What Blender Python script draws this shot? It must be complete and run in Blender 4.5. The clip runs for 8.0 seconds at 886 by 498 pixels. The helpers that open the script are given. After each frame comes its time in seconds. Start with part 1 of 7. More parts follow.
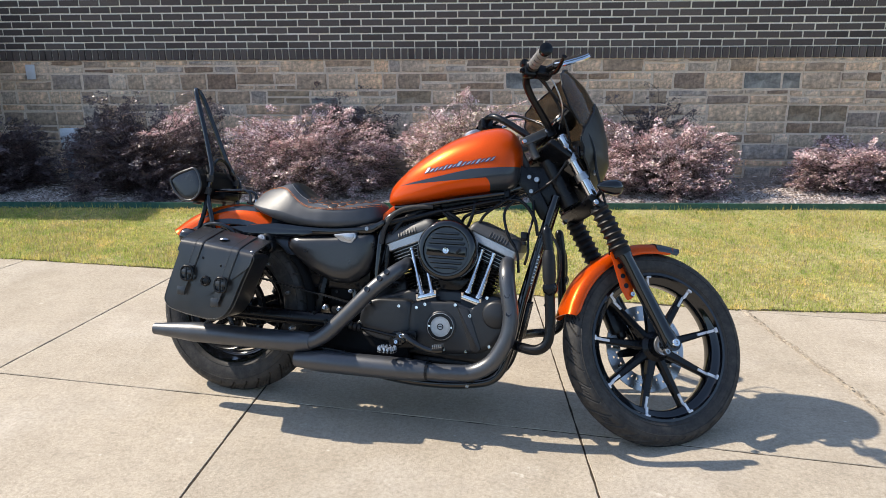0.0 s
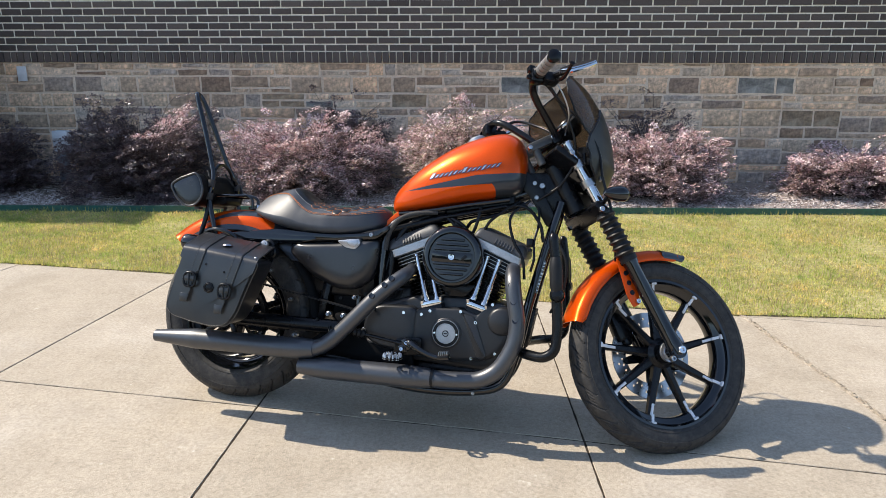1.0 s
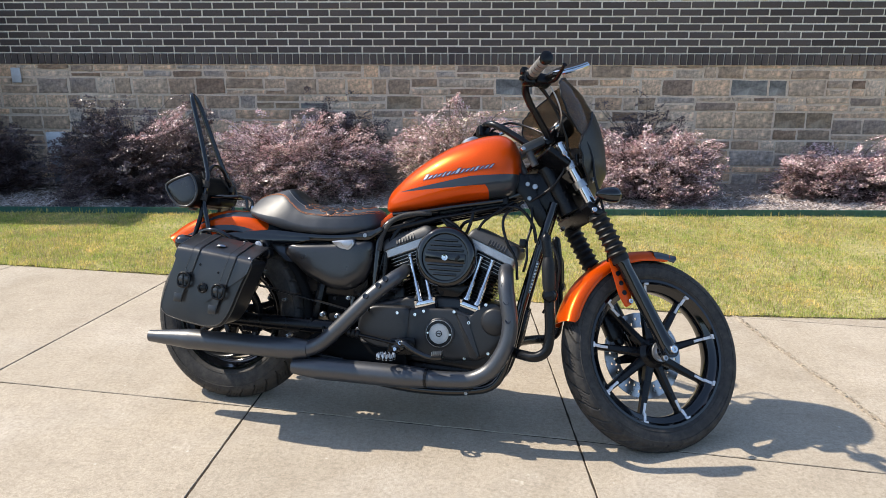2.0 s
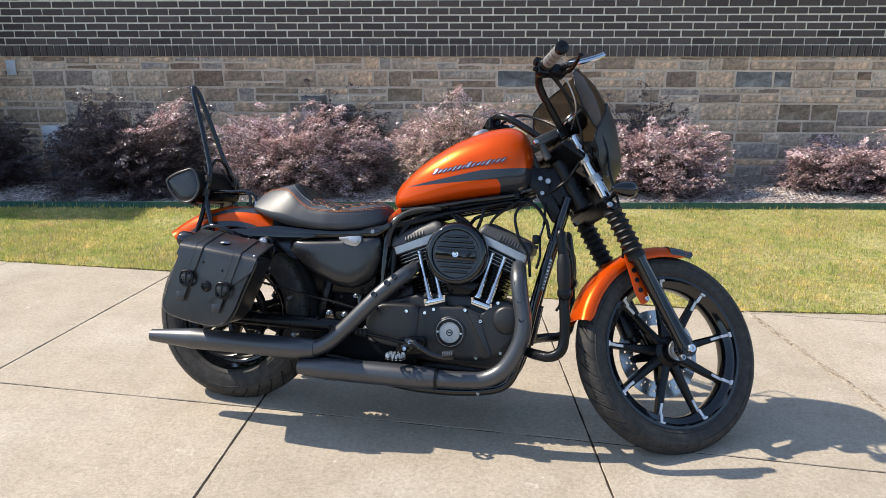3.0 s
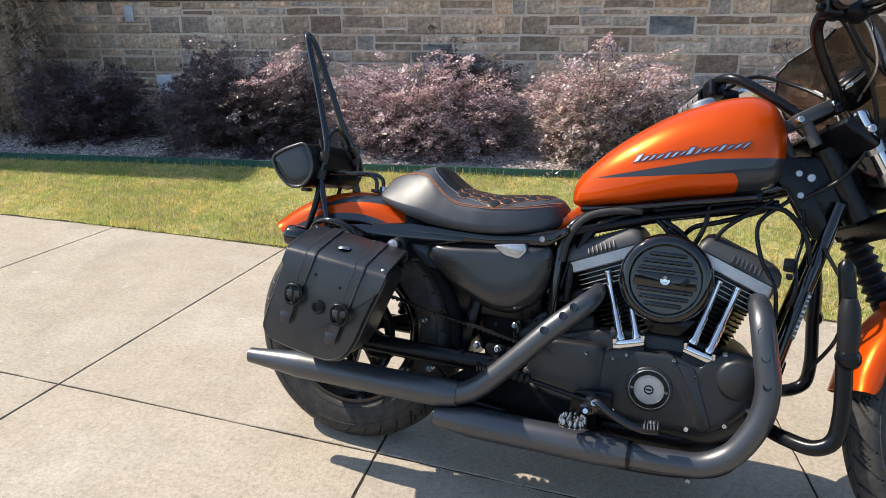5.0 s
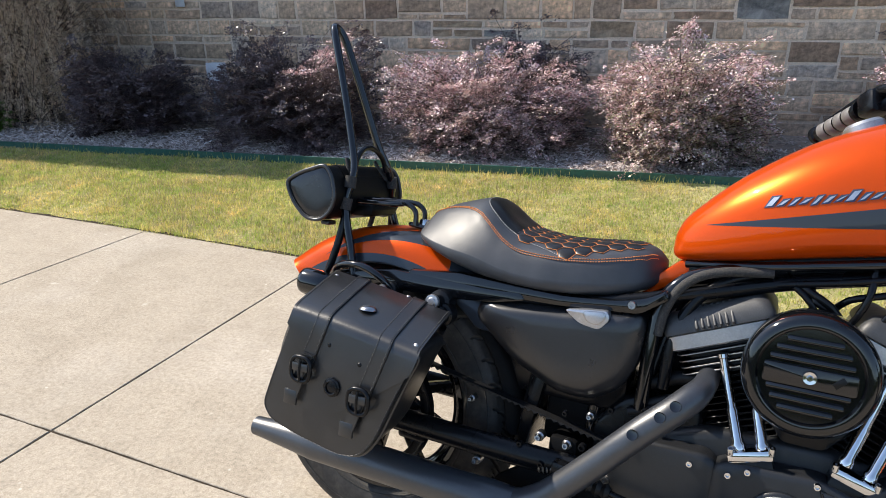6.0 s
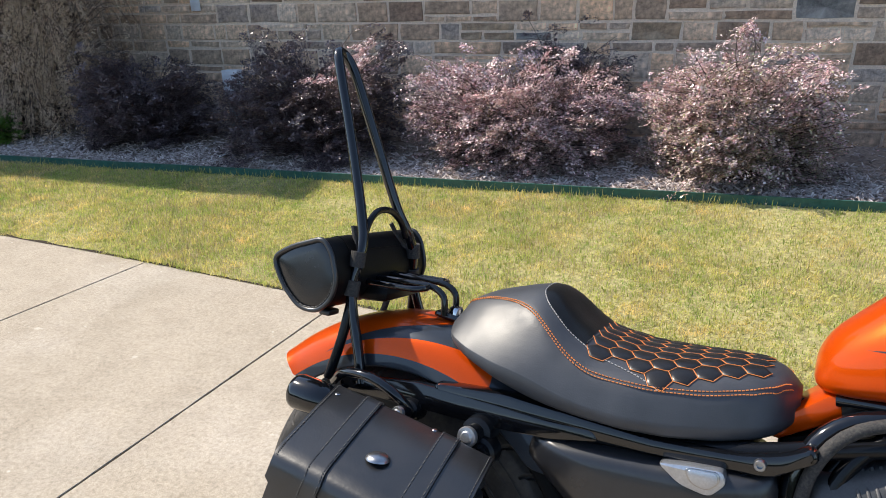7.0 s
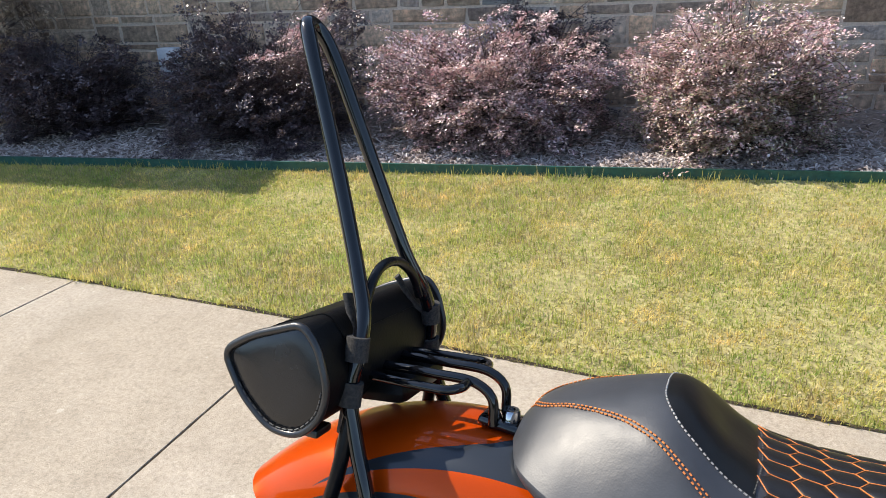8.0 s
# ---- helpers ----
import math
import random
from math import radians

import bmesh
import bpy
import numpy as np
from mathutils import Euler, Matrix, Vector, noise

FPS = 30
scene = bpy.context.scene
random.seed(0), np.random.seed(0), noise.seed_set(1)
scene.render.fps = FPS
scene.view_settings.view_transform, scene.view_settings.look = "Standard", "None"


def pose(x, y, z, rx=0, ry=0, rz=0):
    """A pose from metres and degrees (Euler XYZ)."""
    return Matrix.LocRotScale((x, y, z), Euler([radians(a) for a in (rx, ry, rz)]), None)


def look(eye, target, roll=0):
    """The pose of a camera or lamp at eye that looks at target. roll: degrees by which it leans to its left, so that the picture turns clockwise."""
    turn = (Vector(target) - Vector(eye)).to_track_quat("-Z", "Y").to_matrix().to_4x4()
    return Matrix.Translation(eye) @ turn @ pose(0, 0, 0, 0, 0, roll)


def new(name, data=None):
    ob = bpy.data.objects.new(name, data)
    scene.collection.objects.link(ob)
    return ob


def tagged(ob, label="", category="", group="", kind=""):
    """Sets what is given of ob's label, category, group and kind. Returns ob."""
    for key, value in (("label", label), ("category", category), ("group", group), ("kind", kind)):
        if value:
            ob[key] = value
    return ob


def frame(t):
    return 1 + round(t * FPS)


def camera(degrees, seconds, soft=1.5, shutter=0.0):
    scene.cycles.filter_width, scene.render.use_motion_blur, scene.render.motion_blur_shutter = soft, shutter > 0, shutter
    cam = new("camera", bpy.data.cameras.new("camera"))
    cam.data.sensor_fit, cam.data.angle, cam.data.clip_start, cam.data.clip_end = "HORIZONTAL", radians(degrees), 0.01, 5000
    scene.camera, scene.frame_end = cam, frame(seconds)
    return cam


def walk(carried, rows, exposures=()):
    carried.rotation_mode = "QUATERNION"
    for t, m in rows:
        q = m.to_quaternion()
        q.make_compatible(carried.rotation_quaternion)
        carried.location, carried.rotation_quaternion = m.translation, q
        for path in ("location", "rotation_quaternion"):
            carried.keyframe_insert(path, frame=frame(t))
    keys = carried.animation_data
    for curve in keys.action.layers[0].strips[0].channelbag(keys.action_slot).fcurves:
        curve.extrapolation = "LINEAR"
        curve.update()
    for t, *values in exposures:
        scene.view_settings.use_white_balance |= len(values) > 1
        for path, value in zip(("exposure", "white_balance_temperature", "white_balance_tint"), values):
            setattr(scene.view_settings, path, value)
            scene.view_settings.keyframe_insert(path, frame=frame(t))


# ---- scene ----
cam = camera(64.2, 8.0, soft=0.25)
PATH = [
    (0, (0.329, -2.023, 1.266), (0.193, -0.102, 0.726), -0.3),
    (0.5, (0.283, -1.994, 1.275), (0.161, -0.071, 0.738), -0.2),
    (1, (0.276, -2.01, 1.275), (0.168, -0.085, 0.742), -0.0),
    (1.5, (0.285, -2.026, 1.276), (0.184, -0.099, 0.75), 0.1),
    (3, (0.236, -1.955, 1.267), (0.149, -0.034, 0.72), 0.0),
    (3.5, (0.092, -1.833, 1.278), (-0.031, 0.08, 0.709), -0.2),
    (4, (0.028, -1.709, 1.254), (-0.163, 0.189, 0.654), -0.3),
    (4.5, (0.034, -1.488, 1.257), (-0.246, 0.386, 0.617), -0.3),
    (5, (-0.022, -1.287, 1.233), (-0.399, 0.556, 0.555), -0.4),
    (5.2, (-0.073, -1.189, 1.229), (-0.485, 0.643, 0.54), -0.3),
    (6.3, (-0.109, -0.713, 1.229), (-0.675, 1.064, 0.507), -1.1),
    (6.5, (-0.11, -0.626, 1.24), (-0.693, 1.146, 0.519), -1.2),
    (7, (-0.247, -0.431, 1.248), (-0.851, 1.333, 0.524), -1.6),
    (7.5, (-0.395, -0.225, 1.235), (-0.968, 1.542, 0.492), -2.4),
    (8, (-0.474, -0.04, 1.206), (-0.957, 1.727, 0.402), -2.9),
]
walk(cam, [(t, look(eye, target, roll)) for t, eye, target, roll in PATH], exposures=[(0, 0.84, 6750, 10)])

# ---- light ----
world = bpy.data.worlds.new("sky")
scene.world = world
world.use_nodes = True
sky = world.node_tree.nodes.new("ShaderNodeTexSky")
sky.sky_type, sky.sun_disc = "NISHITA", False
sky.dust_density = 0.4
sky.sun_elevation, sky.sun_rotation = radians(46.6), radians(281.6)
world.node_tree.nodes["Background"].inputs[1].default_value = 0.15
world.node_tree.links.new(sky.outputs[0], world.node_tree.nodes["Background"].inputs[0])
sun = new("sun", bpy.data.lights.new("sun", "SUN"))
sun.data.energy, sun.data.angle, sun.data.color = 4.0, radians(0.53), (1.0, 0.93, 0.82)
sun.matrix_world = look((-9.25, 1.9, 10.0), (0, 0, 0))

# ---- mesh helpers ----
V = Vector


def mesh_of(name, verts, faces, mat=None, smooth=True, angle=38):
    me = bpy.data.meshes.new(name)
    me.from_pydata([tuple(v) for v in verts], [], faces)
    if smooth:
        me.polygons.foreach_set("use_smooth", [True] * len(me.polygons))
        me.set_sharp_from_angle(angle=radians(angle))
    if mat:
        me.materials.append(mat)
    return me


def part(name, bm, material, parent, label="", smooth=True, angle=38):
    """One mesh object under a thing or a part; bm is a bmesh or a (verts, faces) pair in the thing's own axes."""
    if isinstance(bm, tuple):
        verts, faces = bm
        me = mesh_of(name, verts, faces, material, smooth, angle)
    else:
        me = bpy.data.meshes.new(name)
        bm.to_mesh(me)
        bm.free()
        me.polygons.foreach_set("use_smooth", [smooth] * len(me.polygons))
        if smooth:
            me.set_sharp_from_angle(angle=radians(angle))
        me.materials.append(material)
    ob = new(name, me)
    ob.parent = parent
    if label:
        ob["label"] = label
    return ob


def thing(name, m, label, category, group="", kind=""):
    ob = new(name)
    ob.empty_display_size = 0.1
    ob.matrix_world = m
    return tagged(ob, label, category, group, kind)


def join(*shapes):
    verts, faces = [], []
    for v, f in shapes:
        n = len(verts)
        verts += list(v)
        faces += [tuple(i + n for i in p) for p in f]
    return verts, faces


def moved(shape, m):
    return [m @ V(v) for v in shape[0]], shape[1]


def curve_points(pts, step):
    """A smooth line through the points."""
    pts = [V(p) for p in pts]
    if len(pts) == 2:
        n = max(1, int((pts[1] - pts[0]).length / step))
        return [pts[0].lerp(pts[1], i / n) for i in range(n + 1)]
    out = []
    ext = [2 * pts[0] - pts[1]] + pts + [2 * pts[-1] - pts[-2]]
    for a, b, c, d in zip(ext, ext[1:], ext[2:], ext[3:]):
        n = max(2, int((c - b).length / step))
        ta, tb = (b - a).length ** 0.5, (c - b).length ** 0.5
        tc = (d - c).length ** 0.5
        m1 = ((b - a) / max(ta, 1e-6) - (c - a) / max(ta + tb, 1e-6) + (c - b) / max(tb, 1e-6)) * tb
        m2 = ((c - b) / max(tb, 1e-6) - (d - b) / max(tb + tc, 1e-6) + (d - c) / max(tc, 1e-6)) * tb
        for i in range(n):
            t = i / n
            h = 2 * t ** 3 - 3 * t * t + 1
            out.append(b * h + m1 * (t ** 3 - 2 * t * t + t) + c * (1 - h) + m2 * (t ** 3 - t * t))
    out.append(pts[-1])
    return out


def tube(pts, r, seg=12, step=0.015, closed=False, flat=1.0, raw=False):
    """A round bar along a smooth line. r: one radius, or pairs of (share of the length, radius)."""
    line = [V(p) for p in pts] if raw else curve_points(pts, step)
    seg = 12 if seg in (8, 10) else seg
    if closed and (line[0] - line[-1]).length < 1e-6:
        line.pop()
    n = len(line)
    dist = [0.0]
    for a, b in zip(line, line[1:]):
        dist.append(dist[-1] + (b - a).length)
    rad = (lambda s: r) if isinstance(r, (int, float)) else (lambda s: float(np.interp(s, [k for k, _ in r], [v for _, v in r])))
    verts, faces = [], []
    t0 = (line[1] - line[0]).normalized()
    side = t0.orthogonal().normalized()
    if abs(t0.y) < 0.95:
        side = (V((0, 1, 0)) - t0 * t0.y).normalized()
    for i, p in enumerate(line):
        a, b = line[max(i - 1, 0)], line[min(i + 1, n - 1)]
        if closed:
            a, b = line[i - 1], line[(i + 1) % n]
        t = (b - a).normalized()
        side = (side - t * side.dot(t)).normalized()
        up = t.cross(side)
        q = rad(dist[i] / dist[-1])
        for k in range(seg):
            w = 2 * math.pi * k / seg
            verts.append(p + side * (math.cos(w) * q) + up * (math.sin(w) * q * flat))
    rings = n if closed else n - 1
    for i in range(rings):
        for k in range(seg):
            j = (i + 1) % n
            faces.append((i * seg + k, i * seg + (k + 1) % seg, j * seg + (k + 1) % seg, j * seg + k))
    if not closed:
        faces.append(tuple(range(seg))[::-1])
        faces.append(tuple((n - 1) * seg + k for k in range(seg)))
    return verts, faces


def loft(rings, cap=True, ring_closed=True):
    n = len(rings[0])
    verts = [V(p) for ring in rings for p in ring]
    faces = []
    for i in range(len(rings) - 1):
        for k in range(n if ring_closed else n - 1):
            a, b = i * n + k, i * n + (k + 1) % n
            faces.append((a, b, b + n, a + n))
    if cap and ring_closed:
        faces.append(tuple(range(n))[::-1])
        faces.append(tuple((len(rings) - 1) * n + k for k in range(n)))
    return verts, faces


def lathe(profile, seg=32, m=None, closed=False):
    """Turns (radius, height) pairs about the z axis."""
    verts, faces = [], []
    for r, z in profile:
        for k in range(seg):
            w = 2 * math.pi * k / seg
            verts.append(V((r * math.cos(w), r * math.sin(w), z)))
    rows = len(profile)
    for i in range(rows if closed else rows - 1):
        j = (i + 1) % rows
        for k in range(seg):
            faces.append((i * seg + k, i * seg + (k + 1) % seg, j * seg + (k + 1) % seg, j * seg + k))
    if not closed:
        if profile[0][0] > 1e-5:
            faces.append(tuple(range(seg))[::-1])
        if profile[-1][0] > 1e-5:
            faces.append(tuple((rows - 1) * seg + k for k in range(seg)))
    return moved((verts, faces), m) if m else (verts, faces)


def block(sx, sy, sz, bevel=0.004, m=None, seg=2):
    bm = bmesh.new()
    bmesh.ops.create_cube(bm, size=1)
    bmesh.ops.scale(bm, vec=(sx, sy, sz), verts=bm.verts)
    if bevel:
        bmesh.ops.bevel(bm, geom=bm.edges[:], offset=bevel, segments=seg, profile=0.5, affect="EDGES")
    if m:
        bm.transform(m)
    out = ([v.co.copy() for v in bm.verts], [tuple(v.index for v in f.verts) for f in bm.faces])
    bm.free()
    return out


def plate(outline, y0, y1, bevel=0.004, seg=2):
    """A plate with that outline in x and z, from y0 to y1."""
    bm = bmesh.new()
    vs = [bm.verts.new((x, y0, z)) for x, z in outline]
    f = bm.faces.new(vs)
    ext = bmesh.ops.extrude_face_region(bm, geom=[f])
    bmesh.ops.translate(bm, vec=(0, y1 - y0, 0), verts=[g for g in ext["geom"] if isinstance(g, bmesh.types.BMVert)])
    bmesh.ops.recalc_face_normals(bm, faces=bm.faces)
    if bevel:
        bmesh.ops.bevel(bm, geom=bm.edges[:], offset=bevel, segments=seg, profile=0.5, affect="EDGES")
    bm.verts.index_update()
    out = ([v.co.copy() for v in bm.verts], [tuple(v.index for v in f.verts) for f in bm.faces])
    bm.free()
    return out


def rounded(outline, r, n=4):
    """Rounds the corners of a flat outline."""
    pts = [V(p) for p in outline]
    out = []
    for i, p in enumerate(pts):
        a, b = pts[i - 1] - p, pts[(i + 1) % len(pts)] - p
        q = min(r, a.length * 0.45, b.length * 0.45)
        s, e = p + a.normalized() * q, p + b.normalized() * q
        for k in range(n + 1):
            t = k / n
            out.append(tuple(s * (1 - t) ** 2 + p * (2 * t * (1 - t)) + e * t * t))
    return out


def along(p, d):
    """The pose that puts the z axis along d at p."""
    q = V(d).to_track_quat("Z", "Y").to_matrix().to_4x4()
    return Matrix.Translation(p) @ q


def rod(a, b, r, seg=10, r2=None):
    a, b = V(a), V(b)
    return lathe([(r, 0), (r if r2 is None else r2, (b - a).length)], seg, along(a, b - a))


def bolt(p, d, r=0.006, h=0.005):
    return lathe([(r, -0.004), (r, h * 0.7), (r * 0.85, h), (r * 0.5, h), (r * 0.45, h * 0.4), (0, h * 0.4)], 12, along(p, d))



# ---- materials ----
def nodes_of(name):
    m = bpy.data.materials.new(name)
    m.use_nodes = True
    t = m.node_tree
    return m, t, t.nodes["Principled BSDF"]


def add(t, kind, **values):
    n = t.nodes.new(kind)
    for k, v in values.items():
        n.inputs[k].default_value = v
    return n


def ramp(t, src, stops):
    n = t.nodes.new("ShaderNodeValToRGB")
    e = n.color_ramp.elements
    while len(e) < len(stops):
        e.new(0.5)
    for q, (p, c) in zip(e, stops):
        q.position, q.color = p, (*c, 1)
    t.links.new(src, n.inputs[0])
    return n.outputs[0]


def mixed(t, a, b, fac, mode="MIX"):
    n = t.nodes.new("ShaderNodeMix")
    n.data_type, n.blend_type = "RGBA", mode
    for sock, v in ((n.inputs[6], a), (n.inputs[7], b)):
        if isinstance(v, tuple):
            sock.default_value = (*v, 1)
        else:
            t.links.new(v, sock)
    if isinstance(fac, (int, float)):
        n.inputs[0].default_value = fac
    else:
        t.links.new(fac, n.inputs[0])
    return n.outputs[2]


def noise_tex(t, scale, detail=4.0, rough=0.6, coord="Object"):
    c = t.nodes.new("ShaderNodeTexCoord")
    n = add(t, "ShaderNodeTexNoise", Scale=scale, Detail=detail, Roughness=rough)
    t.links.new(c.outputs[coord], n.inputs["Vector"])
    return n.outputs[0]


def surface(name, color, rough=0.5, metal=0.0, grain=60.0, vary=0.15, bump=0.1, bump_scale=None, dust=0.0, coat=0.0, dist=0.002, spec=0.5):
    """A plain stuff with grain, wear at a larger scale, dust and fine relief."""
    m, t, b = nodes_of(name)
    fine, wide = noise_tex(t, grain, 5), noise_tex(t, grain * 0.12, 3)
    lo, hi = tuple(max(c * (1 - vary), 0) for c in color), tuple(min(c * (1 + vary), 1) for c in color)
    col = ramp(t, fine, [(0.3, lo), (0.7, hi)])
    col = mixed(t, col, tuple(c * 0.75 for c in color), ramp(t, wide, [(0.45, (0, 0, 0)), (0.75, (0.6, 0.6, 0.6))]))
    if dust:
        d = ramp(t, noise_tex(t, grain * 0.3, 6, 0.7), [(0.42, (0, 0, 0)), (0.75, (dust, dust, dust))])
        col = mixed(t, col, (0.32, 0.28, 0.23), d)
    t.links.new(col, b.inputs["Base Color"])
    r = add(t, "ShaderNodeMapRange")
    r.inputs["To Min"].default_value, r.inputs["To Max"].default_value = max(rough - 0.07, 0.02), min(rough + 0.1, 1)
    t.links.new(wide, r.inputs[0])
    t.links.new(r.outputs[0], b.inputs["Roughness"])
    b.inputs["Metallic"].default_value = metal
    b.inputs["Coat Weight"].default_value = coat
    b.inputs["Coat Roughness"].default_value = 0.03
    b.inputs["Specular IOR Level"].default_value = spec
    if bump:
        k = add(t, "ShaderNodeBump", Strength=bump, Distance=dist)
        t.links.new(noise_tex(t, bump_scale or grain * 2, 4) if bump_scale else fine, k.inputs["Height"])
        t.links.new(k.outputs[0], b.inputs["Normal"])
    return m


def paint_orange():
    m, t, b = nodes_of("orange_paint")
    flake = noise_tex(t, 1800, 1)
    wide = noise_tex(t, 6, 2)
    col = ramp(t, flake, [(0.35, (0.54, 0.057, 0.0015)), (0.65, (0.67, 0.076, 0.0025))])
    col = mixed(t, col, (0.45, 0.052, 0.003), ramp(t, wide, [(0.4, (0, 0, 0)), (0.8, (0.35, 0.35, 0.35))]))
    t.links.new(col, b.inputs["Base Color"])
    b.inputs["Metallic"].default_value, b.inputs["Roughness"].default_value = 0.38, 0.30
    b.inputs["Coat Weight"].default_value, b.inputs["Coat Roughness"].default_value = 0.4, 0.02
    b.inputs["Specular IOR Level"].default_value = 0.08
    return m


def leather(name, color, rough, cell=420, bump=0.35, spec=0.4):
    m, t, b = nodes_of(name)
    c = t.nodes.new("ShaderNodeTexCoord")
    v = add(t, "ShaderNodeTexVoronoi", Scale=cell)
    t.links.new(c.outputs["Object"], v.inputs["Vector"])
    wide = noise_tex(t, 14, 5)
    lo, hi = tuple(x * 0.8 for x in color), tuple(x * 1.35 for x in color)
    t.links.new(ramp(t, wide, [(0.3, lo), (0.75, hi)]), b.inputs["Base Color"])
    r = add(t, "ShaderNodeMapRange")
    r.inputs["To Min"].default_value, r.inputs["To Max"].default_value = rough - 0.08, rough + 0.12
    t.links.new(wide, r.inputs[0])
    t.links.new(r.outputs[0], b.inputs["Roughness"])
    b.inputs["Specular IOR Level"].default_value = spec
    k = add(t, "ShaderNodeBump", Strength=bump, Distance=0.0008)
    t.links.new(v.outputs["Distance"], k.inputs["Height"])
    k2 = add(t, "ShaderNodeBump", Strength=0.10, Distance=0.004)
    t.links.new(noise_tex(t, 40, 4), k2.inputs["Height"])
    t.links.new(k.outputs[0], k2.inputs["Normal"])
    t.links.new(k2.outputs[0], b.inputs["Normal"])
    return m


def pieces(name, colors, grain, bump, rough=0.85, dist=0.004, per_island=False, stain=None):
    """Stone, brick or leaf: a colour for each piece by chance, with grain and stains on it."""
    m, t, b = nodes_of(name)
    if per_island:
        rnd = t.nodes.new("ShaderNodeNewGeometry").outputs["Random Per Island"]
    else:
        rnd = t.nodes.new("ShaderNodeObjectInfo").outputs["Random"]
    n = len(colors)
    col = ramp(t, rnd, [(i / (n - 1), c) for i, c in enumerate(colors)])
    fine, wide = noise_tex(t, grain, 8, 0.75), noise_tex(t, grain * 0.16, 5, 0.65)
    col = mixed(t, col, ramp(t, fine, [(0.25, (0.38, 0.38, 0.38)), (0.45, (0.82, 0.82, 0.82)), (0.6, (1, 1, 1)), (0.85, (1.0, 1.0, 1.0))]), 0.8, "MULTIPLY")
    if stain:
        mott = noise_tex(t, grain * 0.45, 6, 0.7)
        col = mixed(t, col, ramp(t, mott, [(0.32, (0.40, 0.39, 0.38)), (0.47, (1.04, 1.02, 1.00)), (0.66, (1.78, 1.70, 1.58))]), 0.9, "MULTIPLY")
        col = mixed(t, col, stain, ramp(t, wide, [(0.48, (0, 0, 0)), (0.72, (0.7, 0.7, 0.7))]))
    t.links.new(col, b.inputs["Base Color"])
    b.inputs["Roughness"].default_value = rough
    b.inputs["Specular IOR Level"].default_value = 0.35
    if bump:
        k = add(t, "ShaderNodeBump", Strength=bump, Distance=dist)
        t.links.new(fine, k.inputs["Height"])
        if stain:
            k2 = add(t, "ShaderNodeBump", Strength=0.7, Distance=0.014)
            t.links.new(mott, k2.inputs["Height"])
            t.links.new(k2.outputs[0], k.inputs["Normal"])
        t.links.new(k.outputs[0], b.inputs["Normal"])
    return m


def leaf_mat(name, colors, rough=0.45, trans=0.25, patches=()):
    m, t, b = nodes_of(name)
    rnd = t.nodes.new("ShaderNodeNewGeometry").outputs["Random Per Island"]
    n = len(colors)
    col = ramp(t, rnd, [(i / (n - 1), c) for i, c in enumerate(colors)])
    col = mixed(t, col, ramp(t, noise_tex(t, 30, 2), [(0.3, (0.7, 0.7, 0.7)), (0.7, (1, 1, 1))]), 0.8, "MULTIPLY")
    for scale, lo, hi in patches:
        col = mixed(t, col, ramp(t, noise_tex(t, scale, 3, 0.65), [(0.36, lo), (0.64, hi)]), 0.9, "MULTIPLY")
    t.links.new(col, b.inputs["Base Color"])
    b.inputs["Roughness"].default_value = rough
    b.inputs["Specular IOR Level"].default_value = 0.5
    tr = t.nodes.new("ShaderNodeBsdfTranslucent")
    t.links.new(col, tr.inputs[0])
    mx = t.nodes.new("ShaderNodeMixShader")
    mx.inputs[0].default_value = trans
    t.links.new(b.outputs[0], mx.inputs[1])
    t.links.new(tr.outputs[0], mx.inputs[2])
    t.links.new(mx.outputs[0], t.nodes["Material Output"].inputs[0])
    return m


